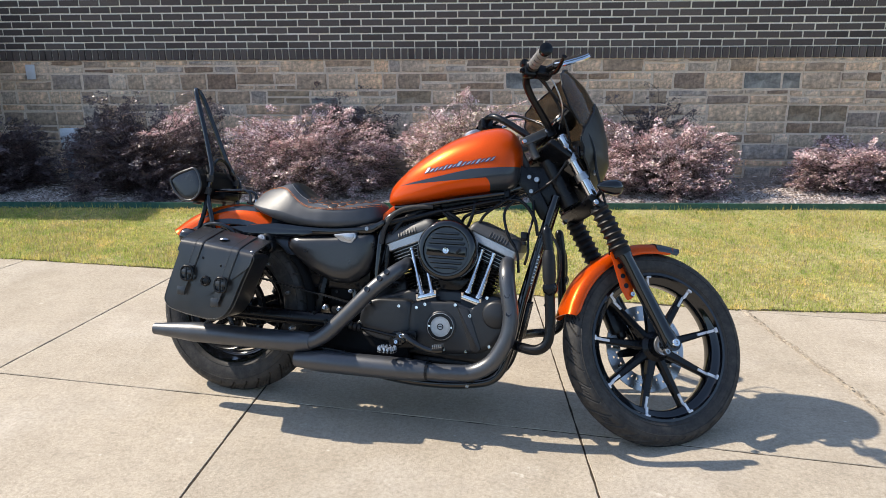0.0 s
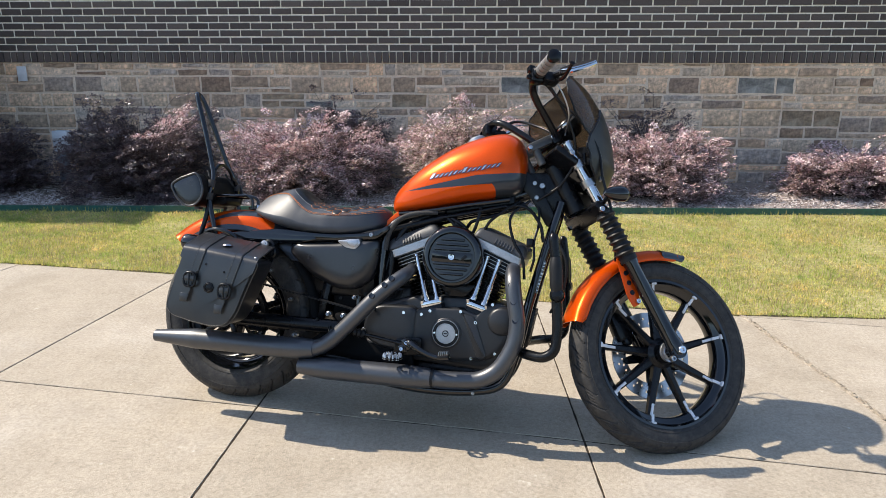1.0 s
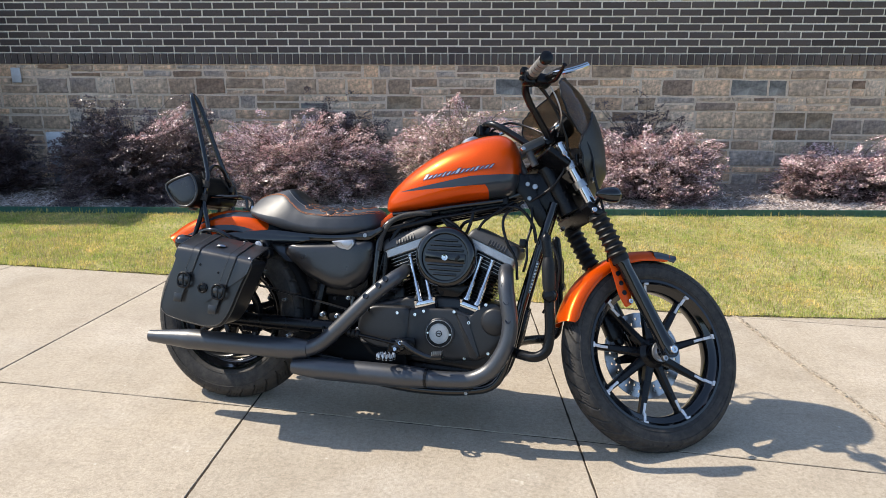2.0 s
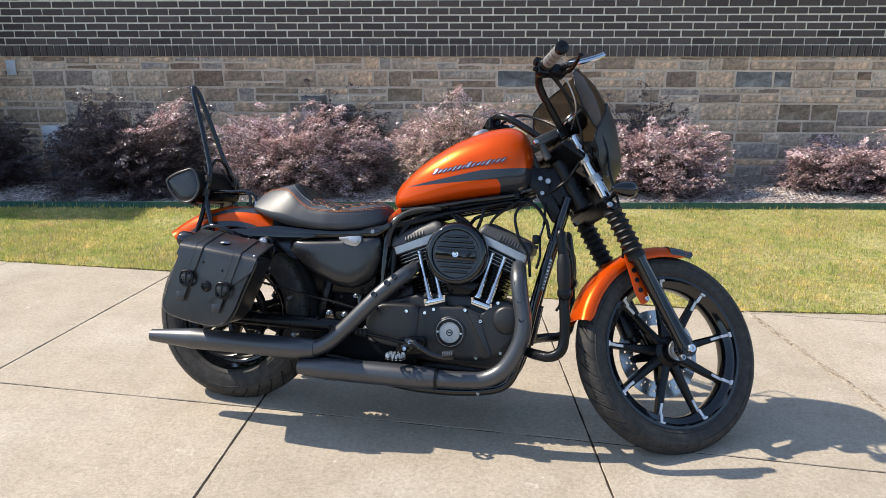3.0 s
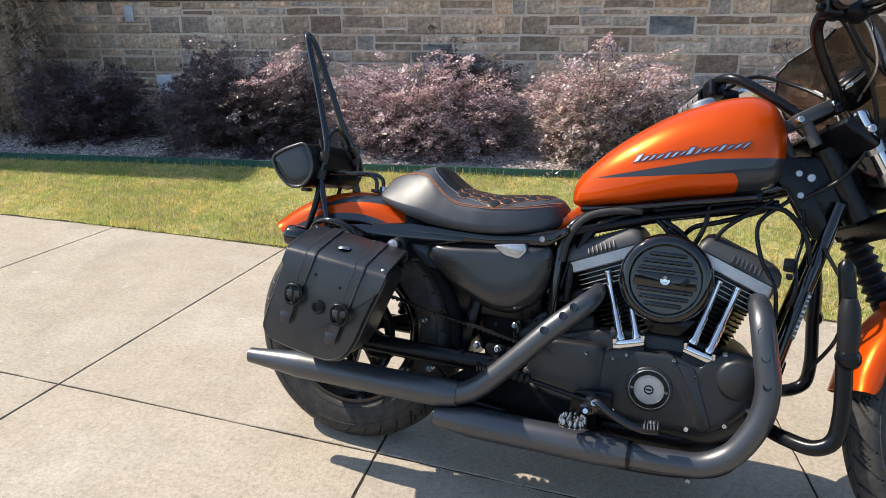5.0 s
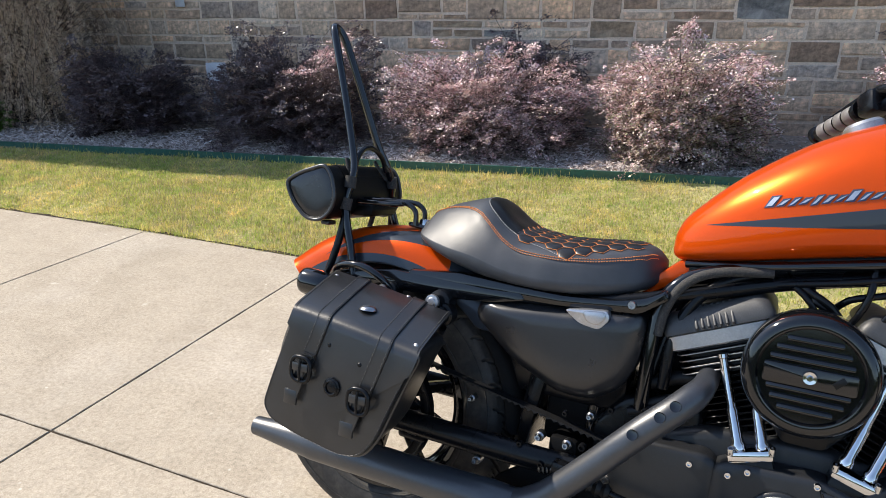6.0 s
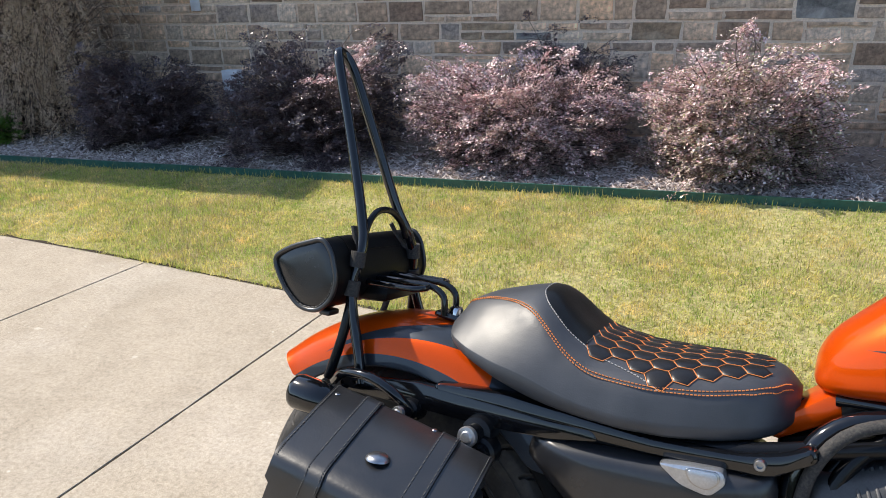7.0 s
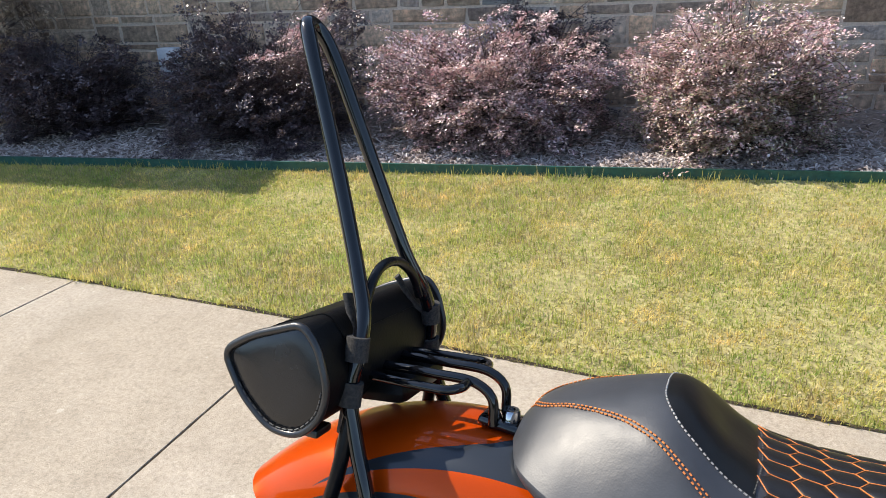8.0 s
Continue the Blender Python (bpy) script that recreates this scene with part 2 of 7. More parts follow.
def concrete():
    m, t, b = nodes_of("concrete")
    c = t.nodes.new("ShaderNodeTexCoord")
    rnd = t.nodes.new("ShaderNodeObjectInfo").outputs["Random"]
    fine, mid, wide = noise_tex(t, 240, 3, 0.75), noise_tex(t, 22, 6, 0.75), noise_tex(t, 1.7, 5, 0.6)
    col = ramp(t, fine, [(0.28, (0.285, 0.240, 0.190)), (0.5, (0.43, 0.367, 0.290)), (0.70, (0.55, 0.479, 0.390))])
    col = mixed(t, col, (0.30, 0.265, 0.215), ramp(t, mid, [(0.5, (0, 0, 0)), (0.75, (0.6, 0.6, 0.6))]))
    col = mixed(t, col, (0.51, 0.453, 0.390), ramp(t, wide, [(0.5, (0, 0, 0)), (0.75, (0.6, 0.6, 0.6))]))
    col = mixed(t, col, (0.36, 0.32, 0.26), ramp(t, noise_tex(t, 0.9, 7, 0.7), [(0.55, (0, 0, 0)), (0.7, (0.35, 0.35, 0.35))]))
    col = mixed(t, col, ramp(t, rnd, [(0, (0.92, 0.92, 0.92)), (1, (1, 1, 1))]), 1.0, "MULTIPLY")
    col = mixed(t, col, ramp(t, noise_tex(t, 75, 3, 0.7), [(0.32, (0.74, 0.73, 0.71)), (0.5, (0.97, 0.97, 0.97)), (0.68, (1.12, 1.12, 1.12))]), 0.9, "MULTIPLY")
    col = mixed(t, col, ramp(t, noise_tex(t, 4.5, 8, 0.72), [(0.35, (0.84, 0.83, 0.81)), (0.55, (0.98, 0.98, 0.97)), (0.75, (1.06, 1.06, 1.06))]), 0.9, "MULTIPLY")
    spots = add(t, "ShaderNodeTexVoronoi", Scale=9.0)
    t.links.new(c.outputs["Object"], spots.inputs["Vector"])
    col = mixed(t, col, (0.62, 0.58, 0.5), ramp(t, spots.outputs["Distance"], [(0.02, (0.7, 0.7, 0.7)), (0.06, (0, 0, 0))]))
    scuff = mixed(t, ramp(t, noise_tex(t, 3.2, 2, 0.5), [(0.59, (0, 0, 0)), (0.70, (1, 1, 1))]), ramp(t, noise_tex(t, 26, 5, 0.7), [(0.58, (0, 0, 0)), (0.66, (0.5, 0.5, 0.5))]), 1.0, "MULTIPLY")
    col = mixed(t, col, (0.66, 0.61, 0.52), scuff)
    t.links.new(col, b.inputs["Base Color"])
    b.inputs["Roughness"].default_value = 0.88
    b.inputs["Specular IOR Level"].default_value = 0.3
    k = add(t, "ShaderNodeBump", Strength=0.8, Distance=0.002)
    t.links.new(fine, k.inputs["Height"])
    t.links.new(k.outputs[0], b.inputs["Normal"])
    return m


ORANGE = paint_orange()
ENDPANEL = leather("glazed_leather", (0.010, 0.0105, 0.012), 0.22, 600, 0.05, 0.6)
SHELLMAT = surface("dull_black_plastic", (0.014, 0.0135, 0.013), 0.38, 0, 60, 0.2, 0.03, dust=0.03, spec=0.3)
STRIPE = surface("grey_stripe_paint", (0.030, 0.035, 0.044), 0.3, 0.3, 400, 0.1, 0, coat=0.7)
GLOSS = surface("gloss_black", (0.0035, 0.004, 0.0055), 0.08, 0, 30, 0.2, 0, dust=0.003, coat=0.3, spec=0.5)
SATIN = surface("satin_black", (0.0045, 0.005, 0.0065), 0.25, 0, 80, 0.2, 0.05, dust=0.004, spec=0.25)
MATTE = surface("matte_black_ceramic", (0.025, 0.028, 0.035), 0.36, 0.0, 150, 0.15, 0.05, dust=0.006, spec=0.95)
WRINKLE = surface("wrinkle_black", (0.015, 0.016, 0.0185), 0.36, 0, 700, 0.3, 0.35, dust=0.006, dist=0.0006, spec=0.45)
RUBBER = surface("tyre_rubber", (0.030, 0.029, 0.029), 0.56, 0, 120, 0.2, 0.15, dust=0.13, dist=0.001, spec=0.25)
RUBBER_SOFT = surface("soft_rubber", (0.010, 0.0105, 0.012), 0.46, 0, 120, 0.2, 0.1, dust=0.01, spec=0.26)
HIDDEN = surface("dull_black_moulding", (0.004, 0.004, 0.0045), 0.55, 0, 60, 0.2, 0.05, spec=0.10)
CHROME = surface("chrome", (0.66, 0.66, 0.67), 0.08, 1.0, 40, 0.03, 0)
STEEL = surface("zinc_steel", (0.40, 0.40, 0.41), 0.28, 1.0, 200, 0.12, 0.04)
MACHINED = surface("machined_aluminium", (0.42, 0.42, 0.43), 0.36, 0.85, 300, 0.12, 0.03)
ROLLMAT = leather("dull_black_leather", (0.0045, 0.0045, 0.005), 0.42, 300, 0.15, 0.14)
LEATHER = leather("bag_leather", (0.013, 0.0132, 0.0145), 0.31, 260, 0.08, 0.75)
VINYL = leather("seat_vinyl", (0.036, 0.039, 0.046), 0.46, 500, 0.08, 0.6)
QUILT = leather("quilted_vinyl", (0.012, 0.0115, 0.012), 0.33, 600, 0.08, 0.40)
COVER = surface("side_cover_paint", (0.014, 0.0145, 0.017), 0.28, 0, 120, 0.15, 0.03, coat=0.15, spec=0.6)
VINYL_DARK = leather("insert_vinyl", (0.008, 0.008, 0.008), 0.30, 700, 0.06, 0.25)
STRAP = surface("strap_fabric", (0.02, 0.02, 0.021), 0.8, 0, 900, 0.3, 0.4, dust=0.2)
THREAD = surface("orange_thread", (0.62, 0.20, 0.05), 0.6, 0, 500, 0.3, 0.1)
THREAD_PALE = surface("grey_thread", (0.35, 0.34, 0.33), 0.6, 0, 500, 0.3, 0.1)
THREAD_DARK = surface("grey_brown_thread", (0.07, 0.068, 0.066), 0.6, 0, 500, 0.3, 0.1)
BADGE = surface("brushed_badge", (0.46, 0.48, 0.52), 0.32, 0.8, 300, 0.1, 0.05)
BADGE_BLUE = surface("badge_edge_paint", (0.045, 0.060, 0.10), 0.35, 0.3, 300, 0.1, 0)
WHITE = surface("white_sticker", (0.72, 0.73, 0.76), 0.45, 0, 200, 0.06, 0)
GRIPMAT = surface("ribbed_grip_rubber", (0.16, 0.15, 0.145), 0.5, 0, 300, 0.2, 0.1)
ROCKER = surface("rocker_grey_paint", (0.055, 0.056, 0.058), 0.45, 0.2, 500, 0.2, 0.2, dist=0.0005, spec=0.5)
CONCRETE = concrete()
MORTAR = surface("pale_mortar", (0.88, 0.80, 0.69), 0.9, 0, 120, 0.15, 0.5, dist=0.003, spec=0.3)
MORTAR_WARM = surface("tan_mortar", (0.74, 0.59, 0.465), 0.9, 0, 100, 0.2, 0.6, dist=0.004, spec=0.3)
BRICK = pieces("dark_brick", [(0.076, 0.057, 0.053), (0.122, 0.095, 0.086), (0.095, 0.073, 0.067), (0.147, 0.115, 0.102)], 90, 0.4, 0.75)
STONE = pieces("field_stone", [(0.567, 0.421, 0.300), (0.796, 0.574, 0.410), (0.283, 0.203, 0.150), (0.621, 0.455, 0.330), (0.480, 0.386, 0.310), (0.850, 0.574, 0.380), (0.273, 0.183, 0.130), (0.709, 0.505, 0.355), (0.365, 0.252, 0.180), (0.763, 0.594, 0.460), (0.436, 0.371, 0.330), (0.251, 0.163, 0.115), (0.589, 0.465, 0.370)], 34, 1.0, 0.85, 0.008, stain=(0.36, 0.25, 0.165))
STONE_DARK = pieces("dark_blue_stone", [(0.17, 0.165, 0.16), (0.23, 0.22, 0.205)], 22, 0.9, 0.8, 0.006, stain=(0.55, 0.53, 0.50))
STONE_BROWN = pieces("brown_stone", [(0.26, 0.19, 0.13), (0.34, 0.24, 0.16)], 24, 0.9, 0.85, 0.006, stain=(0.52, 0.44, 0.34))
# ---- ground ----
def edge_y(x):
    """Where the paving meets the lawn."""
    if x < -2.66:
        return 2.102 - 0.11 * (x + 2.66)
    if x < -1.58:
        return 1.9486 - 0.142 * (x + 1.58)
    return 1.68 - 0.17 * x if x < 1.5 else 1.425 - 0.012 * (x - 1.5)


def edging_y(x):
    """Where the metal strip stands between lawn and planting bed."""
    return 3.64 + 0.035 * x


def lawn_z(x, y):
    """The lawn swells a little towards the edging strip."""
    return 0.026 * math.exp(-max(edging_y(x) - y, 0) / 0.22)


def wavy(x, y, s=1.0):
    return noise.noise(V((x * s, y * s, 3.1)))


def sheet(name, x0, x1, y0, y1, nx, ny, z, mat, label, kind="structure"):
    verts, faces = [], []
    for j in range(ny + 1):
        for i in range(nx + 1):
            x = x0 + (x1 - x0) * i / nx
            a, b = (f(x) if callable(f) else f for f in (y0, y1))
            y = a + (b - a) * j / ny
            verts.append((x, y, z(x, y) if callable(z) else z))
    for j in range(ny):
        for i in range(nx):
            a = j * (nx + 1) + i
            faces.append((a, a + 1, a + nx + 2, a + nx + 1))
    return tagged(new(name, mesh_of(name, verts, faces, mat, True, 60)), label, name.replace("_", " "), kind=kind)


GROUND = surface("far_ground", (0.16, 0.15, 0.12), 0.9, 0, 3, 0.3, 0.3, dist=0.01, spec=0.3)
SOIL = surface("lawn_thatch", (0.36, 0.32, 0.15), 0.95, 0, 40, 0.45, 0.8, dist=0.01, spec=0.2)
MULCHMAT = surface("bed_soil", (0.30, 0.24, 0.20), 0.95, 0, 45, 0.5, 0.9, dist=0.012, spec=0.2)
sheet("ground", -300, 300, -300, 300, 8, 8, -0.075, GROUND, "bare dry ground stretching away around the building")
sheet("lawn_soil", -9, 9, edge_y, lambda x: edging_y(x) - 0.008, 60, 24, lambda x, y: -0.012 + 0.012 * wavy(x, y, 2.2) + lawn_z(x, y), SOIL, "straw-coloured thatch under the cut lawn")
sheet("planting_bed", -9, 9, lambda x: edging_y(x) - 0.01, 5.32, 120, 24, lambda x, y: 0.008 + 0.022 * wavy(x, y, 3.0), MULCHMAT, "brown mulched planting bed along the wall")

# added, unseen trees that close the place behind the camera and darken reflections
verts, faces = [], []
for i in range(161):
    a = radians(165 + 210 * i / 160)
    h = 4.0 + 1.4 * wavy(math.cos(a) * 9, math.sin(a) * 9) + 0.8 * wavy(i * 0.9, 4.0)
    for j in range(9):
        z = -0.1 + h * j / 8
        q = 32 + 0.9 * wavy(i * 0.7, z, 0.9) + 0.25 * z * z / h
        verts.append((q * math.cos(a), q * math.sin(a), z))
for i in range(160):
    for j in range(8):
        n = i * 9 + j
        faces.append((n, n + 1, n + 10, n + 9))
BACKDROP_TREES = surface("backdrop_foliage", (0.055, 0.07, 0.032), 0.9, 0, 2.5, 0.5, 0.8, dist=0.3, spec=0.1)
tagged(new("backdrop", mesh_of("backdrop", verts, faces, BACKDROP_TREES)), "unseen dark green tree line added beyond the paving to darken reflections", "tree line", kind="structure")

# paving slabs with open joints
pavement = tagged(new("pavement"), "sunlit tan concrete paving with dark open joints", "pavement", kind="structure")
CROSS = {k: (-1.72 + 1.165 * k, {0: 0.163, 1: 0.038, 2: -0.055, 3: -0.145}.get(k, 0.098 - 0.062 * k)) for k in range(-5, 8)}
CROSS[0], CROSS[2], CROSS[3] = (-1.751, 0.145), (0.630, -0.055), (1.760, -0.145)
CROSS[-1], CROSS[-2], CROSS[-3] = (-2.998, 0.212), (-4.25, 0.25), (-5.5, 0.3)


def cross_at(k, c, m):
    """Where cross joint k meets the long line y = c + m x."""
    x0, s = CROSS[k]
    x = x0
    bend = -0.004 if c < 1 else 0.0
    for _ in range(12):
        y = c + m * x + bend * x * x
        if c > 1 and x < -1.5:
            y = edge_y(x)
        x = x0 + s * (y - 0.3)
    return V((x, y))


LONG = [(1.68, -0.17), (0.262, -0.150), (-1.12, -0.150), (-2.55, -0.145), (-4.0, -0.14), (-5.45, -0.135), (-6.9, -0.13), (-8.4, -0.125), (-9.9, -0.12)]


def slab(poly):
    c = sum(poly, V((0, 0))) / len(poly)
    rings = []
    for inset, z in ((0.0034, -0.07), (0.0034, -0.002), (0.0048, 0.0)):
        ring = []
        for i, p in enumerate(poly):
            a, b = (poly[i - 1] - p).normalized(), (poly[(i + 1) % len(poly)] - p).normalized()
            ring.append(p + (a + b) * inset)
        fine = []
        for i, p in enumerate(ring):
            b = ring[(i + 1) % len(ring)]
            d, n = b - p, max(1, int((poly[(i + 1) % len(poly)] - poly[i]).length / 0.03))
            side = V((-d.y, d.x)).normalized()
            for k in range(n):
                q = p + d * (k / n)
                w = 0.0016 * noise.noise(V((q.x * 70, q.y * 70, 1.0))) + 0.002 * noise.noise(V((q.x * 9, q.y * 9, 5.0)))
                q = q + side * w
                fine.append((q.x, q.y, z))
        ring = fine
        rings.append(ring)
    v, f = loft(rings, cap=False)
    m = len(rings[0])
    f.append(tuple(len(v) - m + i for i in range(m)))
    me = mesh_of("slab", v, f, CONCRETE, False)
    me.flip_normals() if (poly[1] - poly[0]).cross(poly[2] - poly[1]) < 0 else None
    ob = new("slab", me)
    ob.parent = pavement


for (c1, m1), (c0, m0) in zip(LONG, LONG[1:]):
    for k in range(-5, 7):
        a, b, c, d = cross_at(k, c0, m0), cross_at(k + 1, c0, m0), cross_at(k + 1, c1, m1), cross_at(k, c1, m1)
        slab([a, b, c, d])
slab([V((1.52, 1.42)), V((3.0, 1.172)), V((6.5, 0.58)), V((6.5, 1.365))])

JOINT = surface("joint_dirt", (0.050, 0.039, 0.029), 0.95, 0, 60, 0.5, 0.6, spec=0.1)
sheet("joint_filling", -9, 9, -10.5, lambda x: edge_y(x) - 0.01, 30, 6, -0.0030, JOINT, "dark dirt in the paving joints")

sheet("lawn_border", -8, 8, lambda x: edge_y(x) - 0.010, lambda x: edge_y(x) + 0.006 + 0.022 * wavy(x, 0, 7.0), 320, 1, lambda x, y: 0.002 + 0.004 * wavy(x, y, 12.0), JOINT, "dark soil along the paving's edge")

# crumbled filler standing in the wide joint ahead of the front wheel
FILLER = pieces("joint_filler", [(0.22, 0.18, 0.135), (0.38, 0.32, 0.25), (0.28, 0.23, 0.175), (0.48, 0.415, 0.33), (0.33, 0.28, 0.215)], 90, 0.5, 0.95, per_island=True)
verts, faces = [], []
frng = random.Random(4)
a, b = cross_at(3, *LONG[0]), cross_at(3, *LONG[2])
for i in range(2200):
    t = frng.random()
    p = a.lerp(cross_at(3, *LONG[1]), t) if i % 2 else cross_at(3, *LONG[1]).lerp(b, t)
    u = frng.uniform(-1, 1)
    l, w, h = frng.uniform(0.008, 0.026), frng.uniform(0.002, 0.006), frng.uniform(0.0012, 0.0026)
    q = Euler((frng.gauss(0, 0.25), frng.gauss(0, 0.2), radians(98) + frng.gauss(0, 0.16))).to_matrix()
    n = len(verts)
    c = V((p.x + 0.010 * u + 0.006 * wavy(p.x, p.y, 9.0), p.y, 0.0006))
    for sx, sy, sz in ((-1, -0.8, -1), (0.9, -1, -1), (1, 0.7, -1), (-0.8, 1, -1), (-0.7, -0.5, 1), (0.7, -0.6, 1), (0.6, 0.5, 1), (-0.6, 0.6, 1)):
        verts.append(c + q @ V((sx * l, sy * w, sz * h)))
    faces += [tuple(n + i for i in f) for f in ((4, 5, 6, 7), (0, 1, 5, 4), (1, 2, 6, 5), (2, 3, 7, 6), (3, 0, 4, 7))]
tagged(new("joint_filler", mesh_of("joint_filler", verts, faces, FILLER, False)), "crumbled brown filler in a paving joint", "joint filler", kind="stuff")

# green edging strip
EDGE_GREEN = surface("green_edging", (0.020, 0.105, 0.092), 0.45, 0, 40, 0.3, 0.1, dust=0.12)
pts = [(x * 0.5, edging_y(x * 0.5) + 0.012 * wavy(x * 0.5, 0, 0.9)) for x in range(-18, 19)]
rings = [[(x, y - 0.004, -0.05), (x, y + 0.004, -0.05), (x, y + 0.004, 0.062), (x, y + 0.006, 0.068), (x, y - 0.006, 0.068), (x, y - 0.004, 0.062)] for x, y in pts]
tagged(new("lawn_edging", mesh_of("lawn_edging", *loft(rings), EDGE_GREEN)), "dark green painted metal edging strip beside the lawn", "edging", kind="structure")

# grass
rng = np.random.default_rng(5)


def blades(name, n, x0, x1, hmin, hmax, mat, label, lean=0.6, tufts=None, patchy=False, fringe=False):
    xs = rng.uniform(x0, x1, n)
    u = rng.uniform(0, 1, n)
    if tufts:
        xs = np.array([rng.choice(tufts) for _ in range(n)]) + rng.normal(0, 0.16, n)
        u = 0.985 + rng.normal(0, 0.006, n)
    if fringe:
        u = 0.022 * rng.uniform(0, 1, n) ** 1.4
    e0 = np.array([edge_y(x) for x in xs]) - 0.012
    e1 = np.array([edging_y(x) for x in xs]) - 0.006
    ys = e0 + (e1 - e0) * np.clip(u, 0, 1)
    patch = np.array([wavy(x, y, 1.6) + 0.6 * wavy(x, y, 6.0) for x, y in zip(xs, ys)])
    base_z = np.array([lawn_z(x, y) for x, y in zip(xs, ys)])
    h = rng.uniform(hmin, hmax, n) * (1 + 0.35 * patch)
    if patchy:
        h = h * np.clip(0.75 + 1.3 * patch, 0.35, 1.25)
    a, b = rng.uniform(0, 2 * np.pi, n), rng.normal(0, lean, n)
    w = rng.uniform(0.001, 0.0022, n)
    dx, dy = np.cos(a), np.sin(a)
    out = h * np.sin(np.clip(np.abs(b), 0, 1.45))
    up = h * np.cos(np.clip(np.abs(b), 0, 1.45))
    co = np.zeros((n, 5, 3))
    for i, (s, q, k) in enumerate(((0, -1, 0.0), (0, 1, 0.0), (0.55, 1, 0.6), (0.55, -1, 0.6), (1.0, 0, 1.0))):
        co[:, i, 0] = xs + dx * out * s ** 1.5 - dy * w * q * (1 - 0.3 * k)
        co[:, i, 1] = ys + dy * out * s ** 1.5 + dx * w * q * (1 - 0.3 * k)
        co[:, i, 2] = -0.012 + base_z + up * k
    me = bpy.data.meshes.new(name)
    base = (np.arange(n) * 5)[:, None]
    quads, tris = base + np.array([0, 1, 2, 3]), base + np.array([3, 2, 4])
    me.vertices.add(n * 5)
    me.vertices.foreach_set("co", co.reshape(-1))
    me.loops.add(n * 7)
    me.loops.foreach_set("vertex_index", np.hstack([quads, tris]).reshape(-1))
    me.polygons.add(n * 2)
    me.polygons.foreach_set("loop_start", np.hstack([np.arange(n)[:, None] * 7, np.arange(n)[:, None] * 7 + 4]).reshape(-1))
    me.update(calc_edges=True)
    me.materials.append(mat)
    return tagged(new(name, me), label, "grass", kind="stuff")


GREEN = leaf_mat("green_blade", [(0.58, 0.57, 0.155), (0.77, 0.72, 0.27), (0.37, 0.45, 0.105), (0.84, 0.77, 0.35), (0.66, 0.59, 0.225)], 0.5, 0.5, [(13.0, (0.53, 0.67, 0.42), (1.23, 1.13, 1.04)), (4.5, (0.77, 0.91, 0.72), (1.21, 1.05, 1.16)), (1.8, (0.87, 0.97, 0.92), (1.15, 1.05, 1.18))])
STRAW = leaf_mat("straw_blade", [(0.66, 0.57, 0.35), (0.78, 0.70, 0.46), (0.46, 0.38, 0.22), (0.60, 0.52, 0.29)], 0.65, 0.32, [(14.0, (0.66, 0.60, 0.50), (1.12, 1.08, 1.0))])
blades("lawn_grass", 290000, -6.2, 4.2, 0.012, 0.030, GREEN, "short mown yellow-green lawn grass in sun", 1.15)
blades("dry_grass", 115000, -6.2, 4.2, 0.012, 0.030, STRAW, "dry straw-coloured blades among the lawn", 1.25, patchy=True)
blades("fringe_grass", 9000, -6.2, 3.6, 0.016, 0.042, GREEN, "uneven grass fringe growing over the paving edge", 1.1, patchy=True, fringe=True)
blades("lawn_grass_far", 30000, 4.2, 8.5, 0.025, 0.05, GREEN, "short mown yellow-green lawn grass")
blades("tall_grass", 300, -6, 3, 0.035, 0.075, GREEN, "taller uncut grass tufts beside the edging strip", 0.3, tufts=[-4.6, -4.2, -3.3, -3.25, -2.75, -2.7, -1.9, -1.2, -0.7, 0.1, 0.15, 1.0, 1.9, 2.6])

# mulch chips
CHIP = pieces("mulch_chip", [(0.28, 0.22, 0.20), (0.56, 0.48, 0.45), (0.16, 0.12, 0.10), (0.78, 0.70, 0.66), (0.42, 0.34, 0.31)], 60, 0.3, 0.9, per_island=True)
verts, faces = [], []
for _ in range(24000):
    x = rng.uniform(-6.4, 4.8)
    y = edging_y(x) + 0.02 + abs(rng.normal(0, 0.55))
    if y > 5.28:
        continue
    q = Euler((rng.normal(0, 0.35), rng.normal(0, 0.35), rng.uniform(0, 6.3))).to_matrix()
    l, w, h = rng.uniform(0.008, 0.030), rng.uniform(0.002, 0.0065), rng.uniform(0.001, 0.004)
    z = 0.012 + 0.022 * wavy(x, y, 3.0) + rng.uniform(0, 0.018)
    n = len(verts)
    for sx, sy, sz in ((-1, -1, -1), (1, -0.7, -1), (1, 0.7, -1), (-1, 1, -1), (-0.9, -0.8, 1), (0.9, -0.5, 1), (0.9, 0.6, 1), (-0.9, 0.8, 1)):
        verts.append(V((x, y, z)) + q @ V((sx * l, sy * w, sz * h)))
    faces += [tuple(n + i for i in f) for f in ((4, 5, 6, 7), (0, 1, 5, 4), (1, 2, 6, 5), (2, 3, 7, 6), (3, 0, 4, 7))]
tagged(new("mulch_chips", mesh_of("mulch_chips", verts, faces, CHIP, False)), "scattered pale shredded wood mulch", "mulch", kind="stuff")

# ---- the building ----
WALL_Y = 5.3
BP, BC, TOP_STONE, TOP_ROW = 0.2144, 0.0703, 1.187, 1.297
wall = tagged(new("wall_north"), "dark brick wall above a rough stone base course", "wall", kind="structure")
wall.location = (0, WALL_Y, 0)


def wall_part(name, x0, x1, y0, y1, z0, z1, mat, label=""):
    ob = part(name, block(x1 - x0, y1 - y0, z1 - z0, 0, pose((x0 + x1) / 2, (y0 + y1) / 2, (z0 + z1) / 2)), mat, wall, label, False)
    return ob


